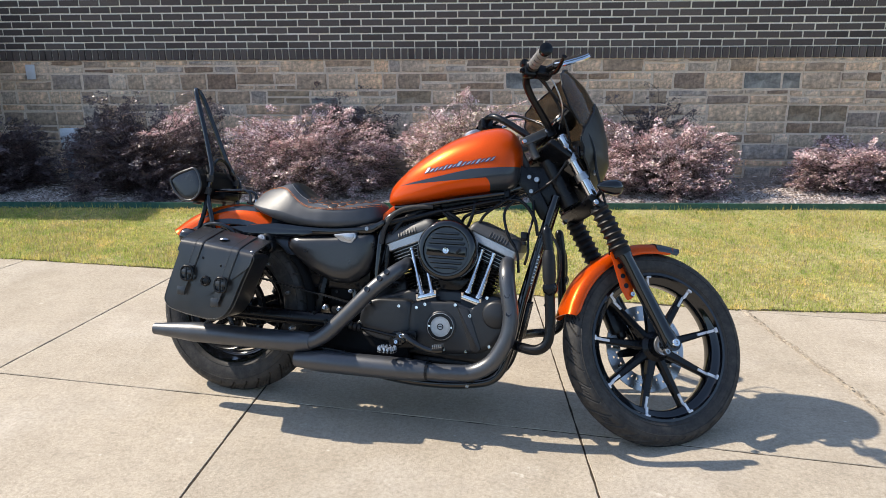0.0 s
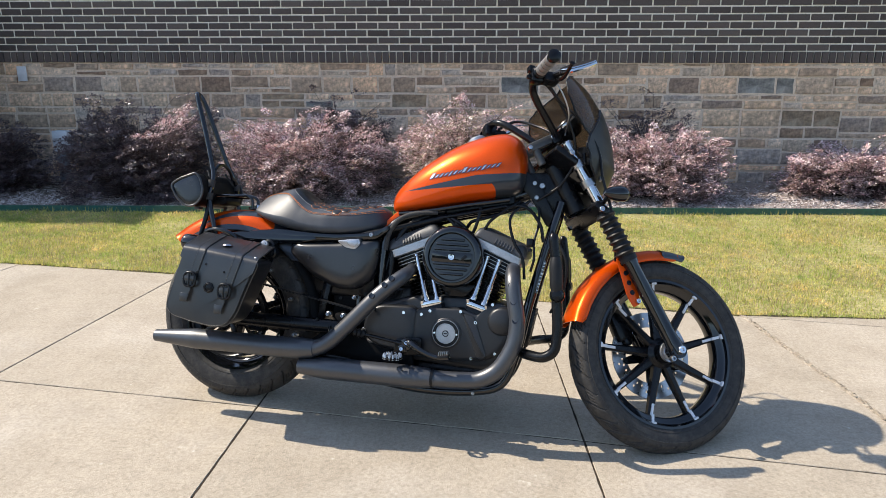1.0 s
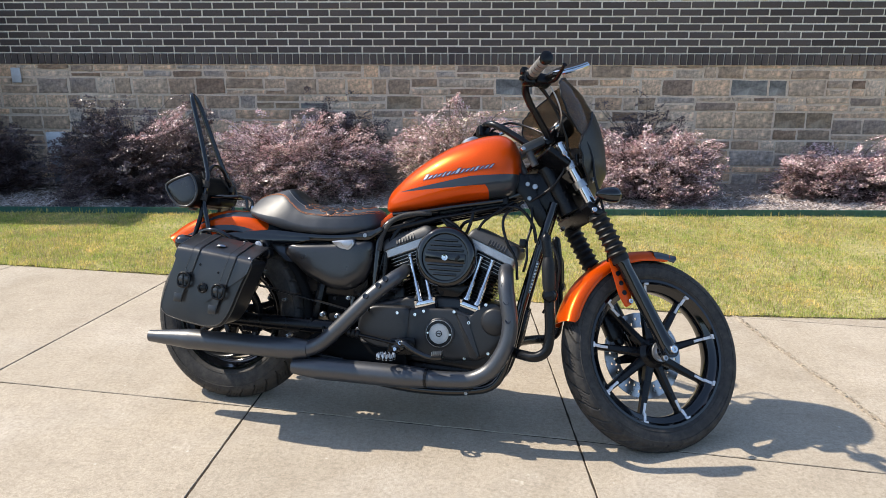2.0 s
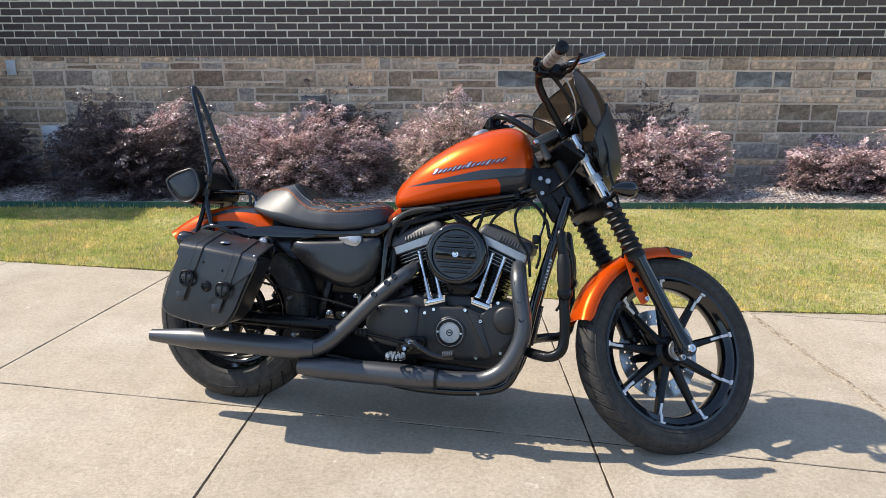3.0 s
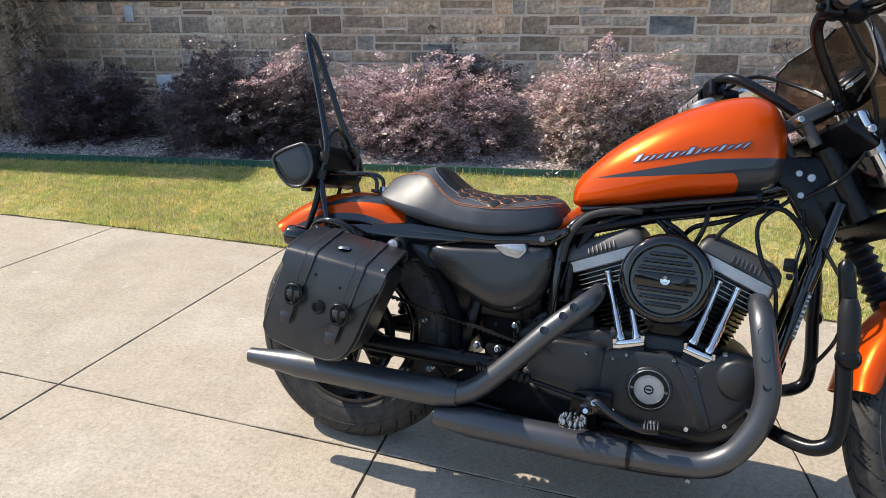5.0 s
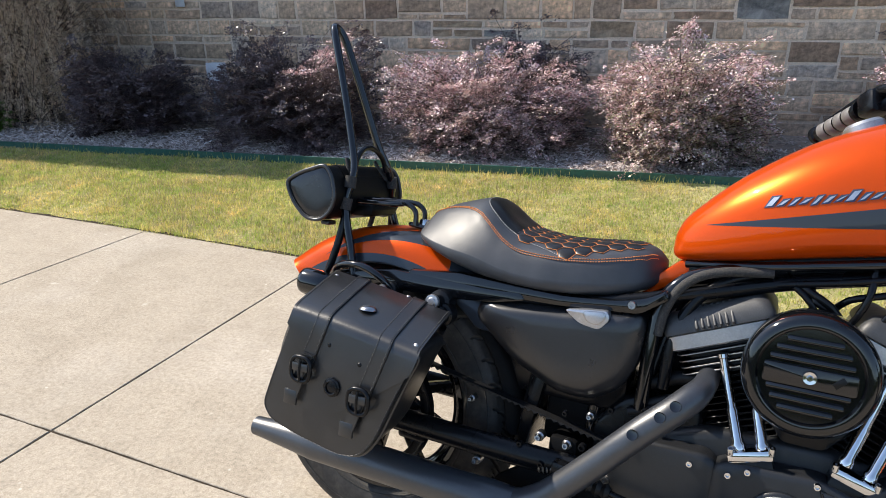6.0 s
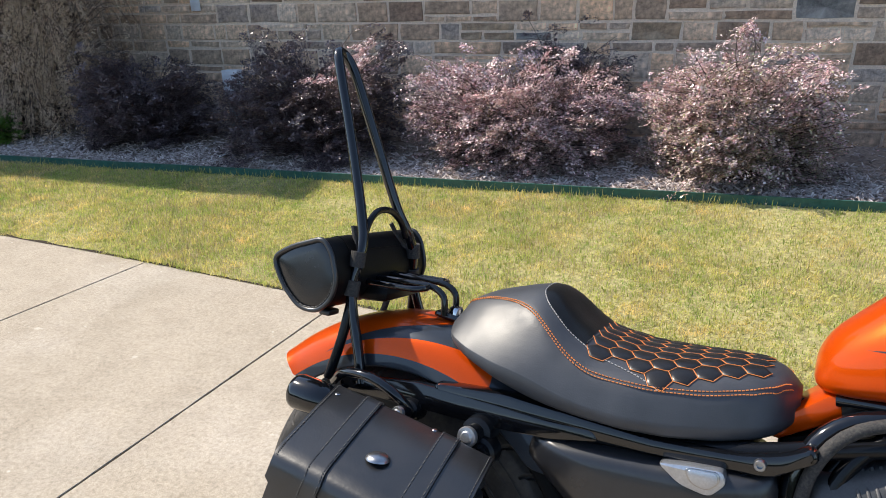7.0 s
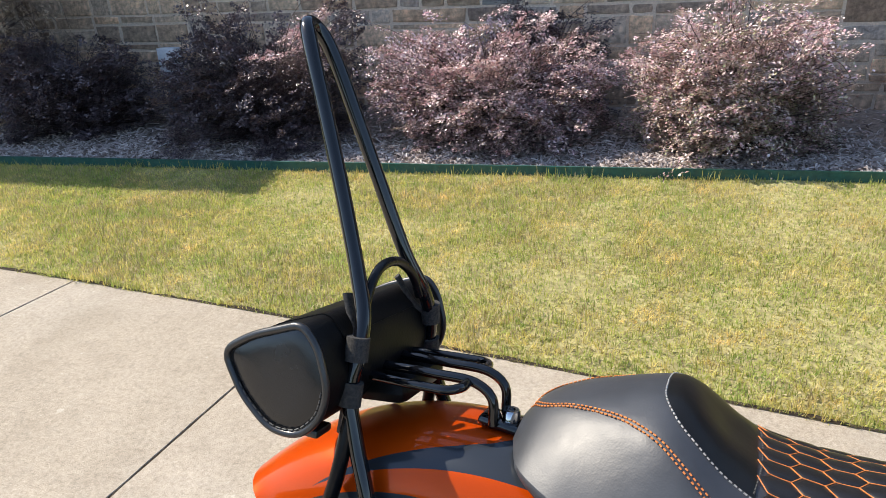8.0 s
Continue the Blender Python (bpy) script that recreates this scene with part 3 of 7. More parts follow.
wall_part("stone_backing", -9.5, 9.5, 0.003, 0.30, -0.1, TOP_STONE, MORTAR_WARM, "tan mortar between the stones")
wall_part("brick_backing", -9.5, 9.5, 0.0, 0.30, TOP_STONE, 3.7, MORTAR, "pale mortar between the bricks")
wall_part("upper_brickwork", -9.5, 9.5, -0.007, 0.0, 2.02, 3.7, BRICK, "dark brickwork high on the wall")
wing = tagged(new("building_wing", mesh_of("building_wing", *block(4.0, 1.6, 5.0, 0, pose(-9.0, 4.92, 2.5)), BRICK, False)), "dark brick projecting wing of the building", "building", kind="structure")


def brick_shape(sx, sz, sy=0.014, e=0.0035):
    hx, hz = sx / 2, sz / 2
    v = [(-hx, 0.006, -hz), (hx, 0.006, -hz), (hx, 0.006, hz), (-hx, 0.006, hz)]
    v += [(-hx, e - sy + 0.006, -hz), (hx, e - sy + 0.006, -hz), (hx, e - sy + 0.006, hz), (-hx, e - sy + 0.006, hz)]
    v += [(-hx + e, -sy + 0.006, -hz + e), (hx - e, -sy + 0.006, -hz + e), (hx - e, -sy + 0.006, hz - e), (-hx + e, -sy + 0.006, hz - e)]
    f = [(8, 9, 10, 11)]
    for a in (0, 4):
        for i in range(4):
            f.append((a + i, a + (i + 1) % 4, a + 4 + (i + 1) % 4, a + 4 + i))
    return v, f


BRICK_ME = mesh_of("brick", *brick_shape(BP - 0.014, BC - 0.014), BRICK, False)
ROW_ME = mesh_of("soldier_brick", *brick_shape(0.0715 - 0.0125, TOP_ROW - TOP_STONE - 0.006, 0.022), BRICK, False)
rest = []
for row in range(10):
    for k in range(-6, 46):
        x = -4.75 + BP * (k + (0.5 if row % 2 == 0 else 1.0))
        p = pose(x + rng.normal(0, 0.0012), -0.001 + rng.normal(0, 0.0012), TOP_ROW + BC * (row + 0.5) + rng.normal(0, 0.0008), 0, rng.normal(0, 0.15), rng.normal(0, 0.25))
        if row < 8 and -4.3 < x < 3.6:
            ob = new("brick", BRICK_ME)
            ob.parent, ob.matrix_local = wall, p
        else:
            rest.append(moved(brick_shape(BP - 0.014, BC - 0.014), p))
BRICK_I = pieces("dark_brick_far", [(0.062, 0.047, 0.044), (0.10, 0.078, 0.070), (0.078, 0.060, 0.055), (0.12, 0.094, 0.084)], 90, 0.4, 0.75, per_island=True)
part("bricks", join(*rest), BRICK_I, wall, "", False)["kind"] = "stuff"
for k in range(-18, 142):
    ob = new("soldier_brick", ROW_ME)
    ob.parent = wall
    ob.matrix_local = pose(-4.75 + 0.0715 * (k + 0.5) + rng.normal(0, 0.001), -0.004 + rng.normal(0, 0.0012), (TOP_STONE + TOP_ROW) / 2 - 0.001, 0, rng.normal(0, 0.5), rng.normal(0, 0.4))

# stones, laid in jogged courses
srng = random.Random(11)


def stone_shape(w, h):
    j = lambda s: srng.uniform(-s, s)
    pts = []
    for a, b in ((-1, -1), (0, -1), (1, -1), (1, 0), (1, 1), (0, 1), (-1, 1), (-1, 0)):
        pts.append(V((a * w / 2 + j(0.006), b * h / 2 + j(0.005))))
    deep = srng.uniform(0.012, 0.024)
    rings = []
    for s, d in ((1.0, 0.03), (0.99, 0.010 - deep * 0.5), (0.93, -deep + 0.012)):
        rings.append([(p.x * s if s == 1 else p.x * (1 - (1 - s) * 0.12 / max(w, 0.12)), d + j(0.003), p.y * (1 - (1 - s) * 0.12 / max(h, 0.1)) if s < 1 else p.y) for p in pts])
    v, f = loft(rings, cap=False)
    n = len(v)
    v.append(V((j(0.02), -deep + 0.010 + j(0.004), j(0.01))))
    f += [(n - 8 + i, n - 8 + (i + 1) % 8, n) for i in range(8)]
    return v, f


SPECIAL = [(0.46, 0.75, 0.92, 1.0, STONE_DARK), (2.95, 3.35, 0.92, 1.0, STONE_DARK), (-1.50, -1.27, 0.88, 0.96, STONE_DARK), (-1.62, -1.26, 0.74, 0.82, STONE_DARK), (-1.97, -1.68, 0.74, 0.87, STONE_BROWN), (-0.66, -0.25, 0.80, 0.93, STONE_BROWN), (3.3, 3.75, 0.55, 0.68, STONE_BROWN), (0.05, 0.35, 0.66, 0.78, STONE_BROWN)]


def lay(x0, x1, z0, z1):
    w, h = x1 - x0, z1 - z0
    if w < 0.05 or h < 0.03:
        return
    ob = new("stone", mesh_of("stone", *stone_shape(w - 0.021, h - 0.020), STONE, True, 35))
    ob.parent = wall
    cx, cz = (x0 + x1) / 2, (z0 + z1) / 2
    ob.location = (cx, 0.0, cz)
    for a, b, c, d, m in SPECIAL:
        if a < cx < b and c - 0.02 < cz < d + 0.02:
            ob.data.materials[0] = m


def fill(x0, x1, z0, z1, lo=0.13, hi=0.44):
    x = x0
    while x < x1 - 0.01:
        w = srng.uniform(lo, hi)
        if x1 - x - w < 0.14:
            w = x1 - x
        lay(x, x + w, z0, z1)
        x += w


bands = [-0.1, 0.19, 0.455, 0.74, 0.885, 1.055, TOP_STONE]
for bi, (z0, z1) in enumerate(zip(bands, bands[1:])):
    x = -6.7 - srng.uniform(0, 0.3)
    while x < 5.0:
        w = srng.uniform(0.35, 0.9)
        if z1 - z0 < 0.2:
            if srng.random() < 0.48:
                cut = srng.choice((0.055, 0.075, 0.095))
                fill(x, x + w, z0, z0 + cut)
                fill(x, x + w, z0 + cut, z1)
            else:
                fill(x, x + w, z0, z1, 0.12, 0.40)
        else:
            r = srng.random()
            if r < 0.42:
                s = z0 + (z1 - z0) * srng.choice((0.40, 0.48, 0.55, 0.62))
                fill(x, x + w, z0, s)
                fill(x, x + w, s, z1)
            elif r < 0.86:
                a, b = z0 + (z1 - z0) * srng.choice((0.22, 0.45)), z0 + (z1 - z0) * srng.choice((0.62, 0.76))
                fill(x, x + w, z0, a, 0.25, 0.6)
                fill(x, x + w, a, b)
                fill(x, x + w, b, z1, 0.25, 0.6)
            else:
                s = z0 + (z1 - z0) * 0.72
                fill(x, x + w, z0, s, 0.25, 0.36)
                fill(x, x + w, s, z1, 0.3, 0.7)
        x += w

# ---- shrubs ----
def leaf_mesh(c, d, nr, l, w, mat):
    """Folded leaves at the centres c, along d, facing nr."""
    n = len(c)
    s = np.cross(d, nr)
    s /= np.linalg.norm(s, axis=1)[:, None] + 1e-9
    co = np.stack([c - d * l, c + s * w + nr * w * 0.25, c + d * l, c - s * w + nr * w * 0.25], 1)
    base = (np.arange(n) * 4)[:, None]
    me = bpy.data.meshes.new("foliage")
    me.vertices.add(n * 4)
    me.vertices.foreach_set("co", co.reshape(-1))
    me.loops.add(n * 6)
    me.loops.foreach_set("vertex_index", np.hstack([base + np.array([0, 1, 2]), base + np.array([0, 2, 3])]).reshape(-1))
    me.polygons.add(n * 2)
    me.polygons.foreach_set("loop_start", np.arange(n * 2) * 3)
    me.update(calc_edges=True)
    me.materials.append(mat)
    return me


def unit(a):
    return a / (np.linalg.norm(a, axis=1)[:, None] + 1e-9)


def shrub(name, x, y, rx, ry, top, sprays, per, mat, label, seed, leaf=0.0100, droop=0.0, lean=(0, 0), reach=(0.10, 0.24), lumps=4, sun_patch=None, fresh_lit=None):
    """Layered flat sprays of leaves on arching twigs, over a lumpy dome."""
    r = np.random.default_rng(seed)
    ob = thing(name, pose(x, y, 0.0), label, "shrub", "shrubs in the bed")
    ph = r.uniform(0, 6.3, 8)
    # clumps of sprays with hollows between them
    clumps = 58
    ca, ce = r.uniform(0, 2 * np.pi, clumps), np.arcsin(r.uniform(0.0, 1.0, clumps) ** 1.15)
    grow = r.uniform(0.66, 1.10, clumps)
    own = r.integers(0, clumps, sprays)
    a = ca[own] + r.normal(0, 0.15, sprays) / np.maximum(np.cos(ce[own]), 0.35)
    e = np.clip(ce[own] + r.normal(0, 0.13, sprays), 0.0, 1.55)
    loose = r.random(sprays) < 0.25
    a = np.where(loose, r.uniform(0, 2 * np.pi, sprays), a)
    e = np.where(loose, np.arcsin(r.uniform(0.0, 1.0, sprays) ** 0.9), e)
    lump = np.where(loose, 0.80, grow[own]) * (0.93 + 0.08 * np.sin(lumps * a + ph[0] + 2 * e) + 0.07 * np.sin(2 * a + ph[2]) * np.cos(3 * e + ph[1]))
    depth = np.where(r.random(sprays) < 0.30, r.uniform(0.35, 0.84, sprays), r.uniform(0.86, 1.04, sprays))
    wisp = (r.random(sprays) < 0.035) & (e > 0.5)
    depth = np.where(wisp, r.uniform(1.02, 1.12, sprays), depth)
    q = lump * depth
    flare = np.cos(e) ** 0.5 * (1.0 if droop else 1.14 - 0.16 * np.sin(e))
    tip = np.stack([rx * q * np.cos(a) * flare, ry * q * np.sin(a) * flare, 0.05 + (top - 0.05) * q * np.sin(e) ** 0.8 * 1.12], 1)
    tip[:, 0] += lean[0] * tip[:, 2]
    tip[:, 1] += lean[1] * tip[:, 2]
    out = unit(np.stack([np.cos(a) * np.cos(e), np.sin(a) * np.cos(e), 0.7 * np.sin(e)], 1))
    d = out + r.normal(0, 0.42, (sprays, 3))
    d[:, 2] = d[:, 2] * 0.45 + 0.06 - 2.6 * (droop > 0)
    d = unit(d)
    ln = r.uniform(*reach, sprays) * np.where(wisp, 1.3, 1.0)
    root = tip - d * ln[:, None]
    root[:, 2] = np.maximum(root[:, 2], 0.03)
    up = unit(np.array([-0.25, 0, 1.0]) + 0.35 * out + r.normal(0, 0.22, (sprays, 3)))
    if droop:
        up = unit(out + r.normal(0, 0.5, (sprays, 3)))
    side = unit(np.cross(d, up))
    up = unit(np.cross(side, d))
    # twigs
    tv, tf = [], []
    for i in range(sprays):
        if i % 2 and not wisp[i]:
            continue
        foot = V((r.normal(0, 0.06) + 0.1 * tip[i, 0], r.normal(0, 0.05) + 0.1 * tip[i, 1], 0.0))
        m = V(root[i])
        line = curve_points([foot, V((m.x * 0.6, m.y * 0.6, m.z * 0.75)), m, V(tip[i])], 0.10)
        v, f = tube(line, [(0, 0.007), (0.5, 0.003), (1, 0.0012)], 4, raw=True)
        n = len(tv)
        tv += v
        tf += [tuple(k + n for k in g) for g in f]
    part("branchwork", (tv, tf), TWIG, ob)
    # leaves
    k = np.repeat(np.arange(sprays), per)
    n = len(k)
    t = r.uniform(0.0, 1.0, n) ** 0.85
    spread = r.choice([-1.0, 1.0], n) * np.abs(r.normal(0, 0.27, n)) * (1.2 - t) + r.normal(0, 0.03, n)
    if droop:
        spread *= 0.35
    c = root[k] + d[k] * (ln[k] * t)[:, None] + side[k] * (ln[k] * spread)[:, None] + up[k] * r.normal(0, 0.008, n)[:, None]
    c[:, 2] -= 0.10 * ln[k] * t * t
    c[:, 2] = np.maximum(c[:, 2], 0.02)
    ld = unit(d[k] * 0.8 + side[k] * (np.sign(spread) * 0.9)[:, None] + r.normal(0, 0.35, (n, 3)))
    nr = unit(up[k] + r.normal(0, 0.42, (n, 3)))
    nr = unit(nr - ld * np.sum(nr * ld, axis=1)[:, None])
    l = leaf * r.uniform(0.55, 1.25, n)[:, None]
    w = l * r.uniform(0.50, 0.72, n)[:, None]
    if droop:
        l, w = l * 1.5, w * 0.45
    # pink new growth at the outer twig ends; more on top puts sunlight into colour
    young_lit = np.zeros(n)
    # round patch of pink leaves puts the sunlit top into the leaf colour
    if sun_patch:
        bx, bz, br = sun_patch
        young_lit = np.where((tip[k, 0] - bx) ** 2 + (tip[k, 2] - bz) ** 2 < br * br, 0.85, 0.0)
    elif fresh_lit:
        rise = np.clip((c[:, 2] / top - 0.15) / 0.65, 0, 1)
        young_lit = np.clip((depth[k] - 0.70) / 0.28, 0, 1) * (0.32 + 0.66 * rise) * (0.45 + 0.55 * t) * np.where(own[k] % 4 == 0, 0.55, 1.0)
    young_lit = r.random(n) < young_lit
    for sel, mm, nm in ((~young_lit, mat, ""), (young_lit, fresh_lit, "pink new growth and sunlit tops put into leaf colour")):
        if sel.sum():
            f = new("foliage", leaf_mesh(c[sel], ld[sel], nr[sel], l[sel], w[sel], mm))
            f.parent = ob
            f["kind"] = "stuff"
            if nm:
                f["label"] = nm
    return ob


TWIG = surface("shrub_twig", (0.085, 0.055, 0.048), 0.8, 0, 80, 0.3, 0.2)
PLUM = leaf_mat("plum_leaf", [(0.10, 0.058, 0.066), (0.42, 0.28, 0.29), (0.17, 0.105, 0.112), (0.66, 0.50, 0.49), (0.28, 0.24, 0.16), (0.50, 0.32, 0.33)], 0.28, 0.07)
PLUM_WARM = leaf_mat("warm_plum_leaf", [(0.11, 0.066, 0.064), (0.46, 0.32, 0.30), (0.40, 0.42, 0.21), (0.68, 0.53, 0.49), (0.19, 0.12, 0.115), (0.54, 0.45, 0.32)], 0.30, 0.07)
# plum leaf darkened: the shade of building and wall is put into its colour
PLUM_SHADED = leaf_mat("shaded_plum_leaf", [(0.05, 0.036, 0.045), (0.16, 0.115, 0.125), (0.09, 0.068, 0.078), (0.30, 0.225, 0.235)], 0.34, 0.08)
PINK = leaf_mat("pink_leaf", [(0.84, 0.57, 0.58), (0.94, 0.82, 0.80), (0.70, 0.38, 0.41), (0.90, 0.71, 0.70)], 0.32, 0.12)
BROWN = leaf_mat("dry_needle", [(0.52, 0.37, 0.26), (0.70, 0.52, 0.37), (0.34, 0.24, 0.16), (0.60, 0.47, 0.33)], 0.7, 0.2)
LEAFGREEN = leaf_mat("bright_leaf", [(0.10, 0.22, 0.035), (0.17, 0.32, 0.05), (0.08, 0.16, 0.025)], 0.45, 0.3)
shrub("plum_shrub", -4.46, 4.40, 0.66, 0.70, 0.74, 1100, 80, PLUM_SHADED, "plum-leaved shrub with the building's shade put into its leaf colour", 3)
shrub("plum_shrub", -2.88, 4.34, 0.76, 0.72, 0.78, 1250, 80, PLUM_SHADED, "plum shrub with shade and a pink sunlit top put into its leaf colours", 7, lean=(0.12, 0), sun_patch=(0.27, 0.82, 0.25), fresh_lit=PINK)
shrub("plum_shrub", -1.30, 4.36, 0.80, 0.64, 0.68, 1450, 95, PLUM, "spreading pink and plum leaved shrub against the stone wall", 13, reach=(0.12, 0.27), fresh_lit=PINK)
shrub("plum_shrub", 0.10, 4.32, 0.70, 0.64, 0.78, 1450, 95, PLUM_WARM, "tall pink and plum leaved shrub with feathery top", 22, reach=(0.12, 0.28), lean=(0.10, 0), fresh_lit=PINK)
shrub("plum_shrub", 1.85, 4.46, 0.68, 0.62, 0.63, 1150, 85, PLUM, "rounded plum-leaved shrub with a shaded back", 29, fresh_lit=PINK)
# added shrubs with darkened leaves stand in for back branches in the wall's shade
shrub("plum_shrub", 1.90, 4.92, 0.50, 0.24, 0.90, 240, 60, PLUM_SHADED, "added upright shrub, shade in its leaf colour, for the rounded one's back", 31)
shrub("plum_shrub", -1.05, 4.95, 0.58, 0.24, 0.93, 260, 60, PLUM_SHADED, "added upright shrub, shade in its leaf colour, behind the spreading pink one", 33)
shrub("plum_shrub", 3.72, 4.60, 0.82, 0.52, 0.50, 900, 80, PLUM, "low pink-leaved shrub at the bed's edge", 37, fresh_lit=PINK)
shrub("weeping_shrub", -5.90, 4.50, 1.36, 0.62, 2.0, 2600, 46, BROWN, "tall brown weeping shrub with dry hanging foliage", 41, 0.0105, 0.5, reach=(0.16, 0.42))
shrub("green_shrub", -5.72, 4.0, 0.26, 0.24, 0.34, 120, 60, LEAFGREEN, "small bright green shrub at the bed's edge", 47, 0.015)

# ---- small things by the wall ----
PALEBOX = surface("pale_plastic", (0.60, 0.62, 0.66), 0.5, 0, 60, 0.08, 0.05, dust=0.2)
GREYBOX = surface("grey_conduit", (0.22, 0.24, 0.28), 0.5, 0, 60, 0.1, 0.05)
box = thing("utility_box", pose(-3.90, 4.84, 0.0), "pale grey plastic utility box on a short post", "utility box")
part("box_body", block(0.15, 0.08, 0.20, 0.008, pose(0, 0, 0.44)), PALEBOX, box)
part("box_lid", block(0.155, 0.012, 0.205, 0.004, pose(0, -0.045, 0.44)), PALEBOX, box)
part("conduit", block(0.09, 0.06, 0.38, 0.008, pose(-0.02, 0.0, 0.19)), GREYBOX, box, "grey conduit post")
# thin pale blue rectangle set flat on the stones
plate_ob = tagged(new("pale_rectangle", mesh_of("pale_rectangle", *block(0.10, 0.008, 0.15, 0.003), PALEBOX)), "pale blue blank rectangle on the stone wall", "cover plate")
plate_ob.location = (-4.50, WALL_Y - 0.031, 1.075)
v, f = block(0.08, 0.05, 0.006, 0.002, seg=1)
v = [p + V((0, 0, 0.02 * math.sin(p.x * 60) + 0.012 * math.cos(p.y * 90))) for p in v]
scrap = tagged(new("paper_scrap", mesh_of("paper_scrap", v, f, WHITE)), "crumpled white paper scrap on the mulch", "litter")
scrap.location = (-3.45, 3.95, 0.045)
# ---- the motorcycle: x ahead, y to its left, z up, leaning on its side stand ----
BIKE = pose(-0.568, 0.419, 0.0, -15.0, 0, -10.3)
bike = thing("motorcycle", BIKE, "orange and black cruiser motorcycle parked leaning on its side stand", "motorcycle")
AXIS = V((-0.5, 0, 0.8660254))
PIVOT = V((1.614, 0, 0))
STEER = Matrix.Translation(PIVOT) @ Matrix.Rotation(radians(32.5), 4, AXIS) @ Matrix.Translation(-PIVOT)
TOY = Matrix.Rotation(radians(-90), 4, "X")  # turns z into y


def pillow(outline, y0, y1, r=0.02, n=5, r_in=None):
    """A panel with that outline in x and z whose edge rolls over from y0 to the face at y1."""
    pts = [V(p) for p in outline]
    c = sum(pts, V((0, 0))) / len(pts)
    size = min((p - c).length for p in pts)
    d = 1 if y1 > y0 else -1
    depth = min(r, abs(y1 - y0))
    rings = [[(p.x, y0, p.y) for p in pts]]
    for i in range(n + 1):
        w = math.pi / 2 * i / n
        s = 1 - (r / size) * (1 - math.cos(w))
        y = y1 - d * depth * (1 - math.sin(w))
        rings.append([(c.x + (p.x - c.x) * s, y, c.y + (p.y - c.y) * s) for p in pts])
    s0 = 1 - r / size
    for k, lift in ((0.6, 0.10), (0.25, 0.14)):
        rings.append([(c.x + (p.x - c.x) * s0 * k, y1 + d * depth * lift, c.y + (p.y - c.y) * s0 * k) for p in pts])
    return loft(rings)


def dome(outline, y0, y1, roll, p=6):
    """A smooth shell with that outline in x and z: nearly flat in the middle, rolled over by so much at the rim."""
    pts = [V(q) for q in outline]
    c = sum(pts, V((0, 0))) / len(pts)
    d = 1 if y1 > y0 else -1
    rings = [[(q.x, y0, q.y) for q in pts]]
    for k in (1.0, 0.992, 0.978, 0.96, 0.935, 0.90, 0.85, 0.78, 0.68, 0.55, 0.38, 0.18):
        rings.append([(c.x + (q.x - c.x) * k, y1 - d * roll * k ** p, c.y + (q.y - c.y) * k) for q in pts])
    return loft(rings)


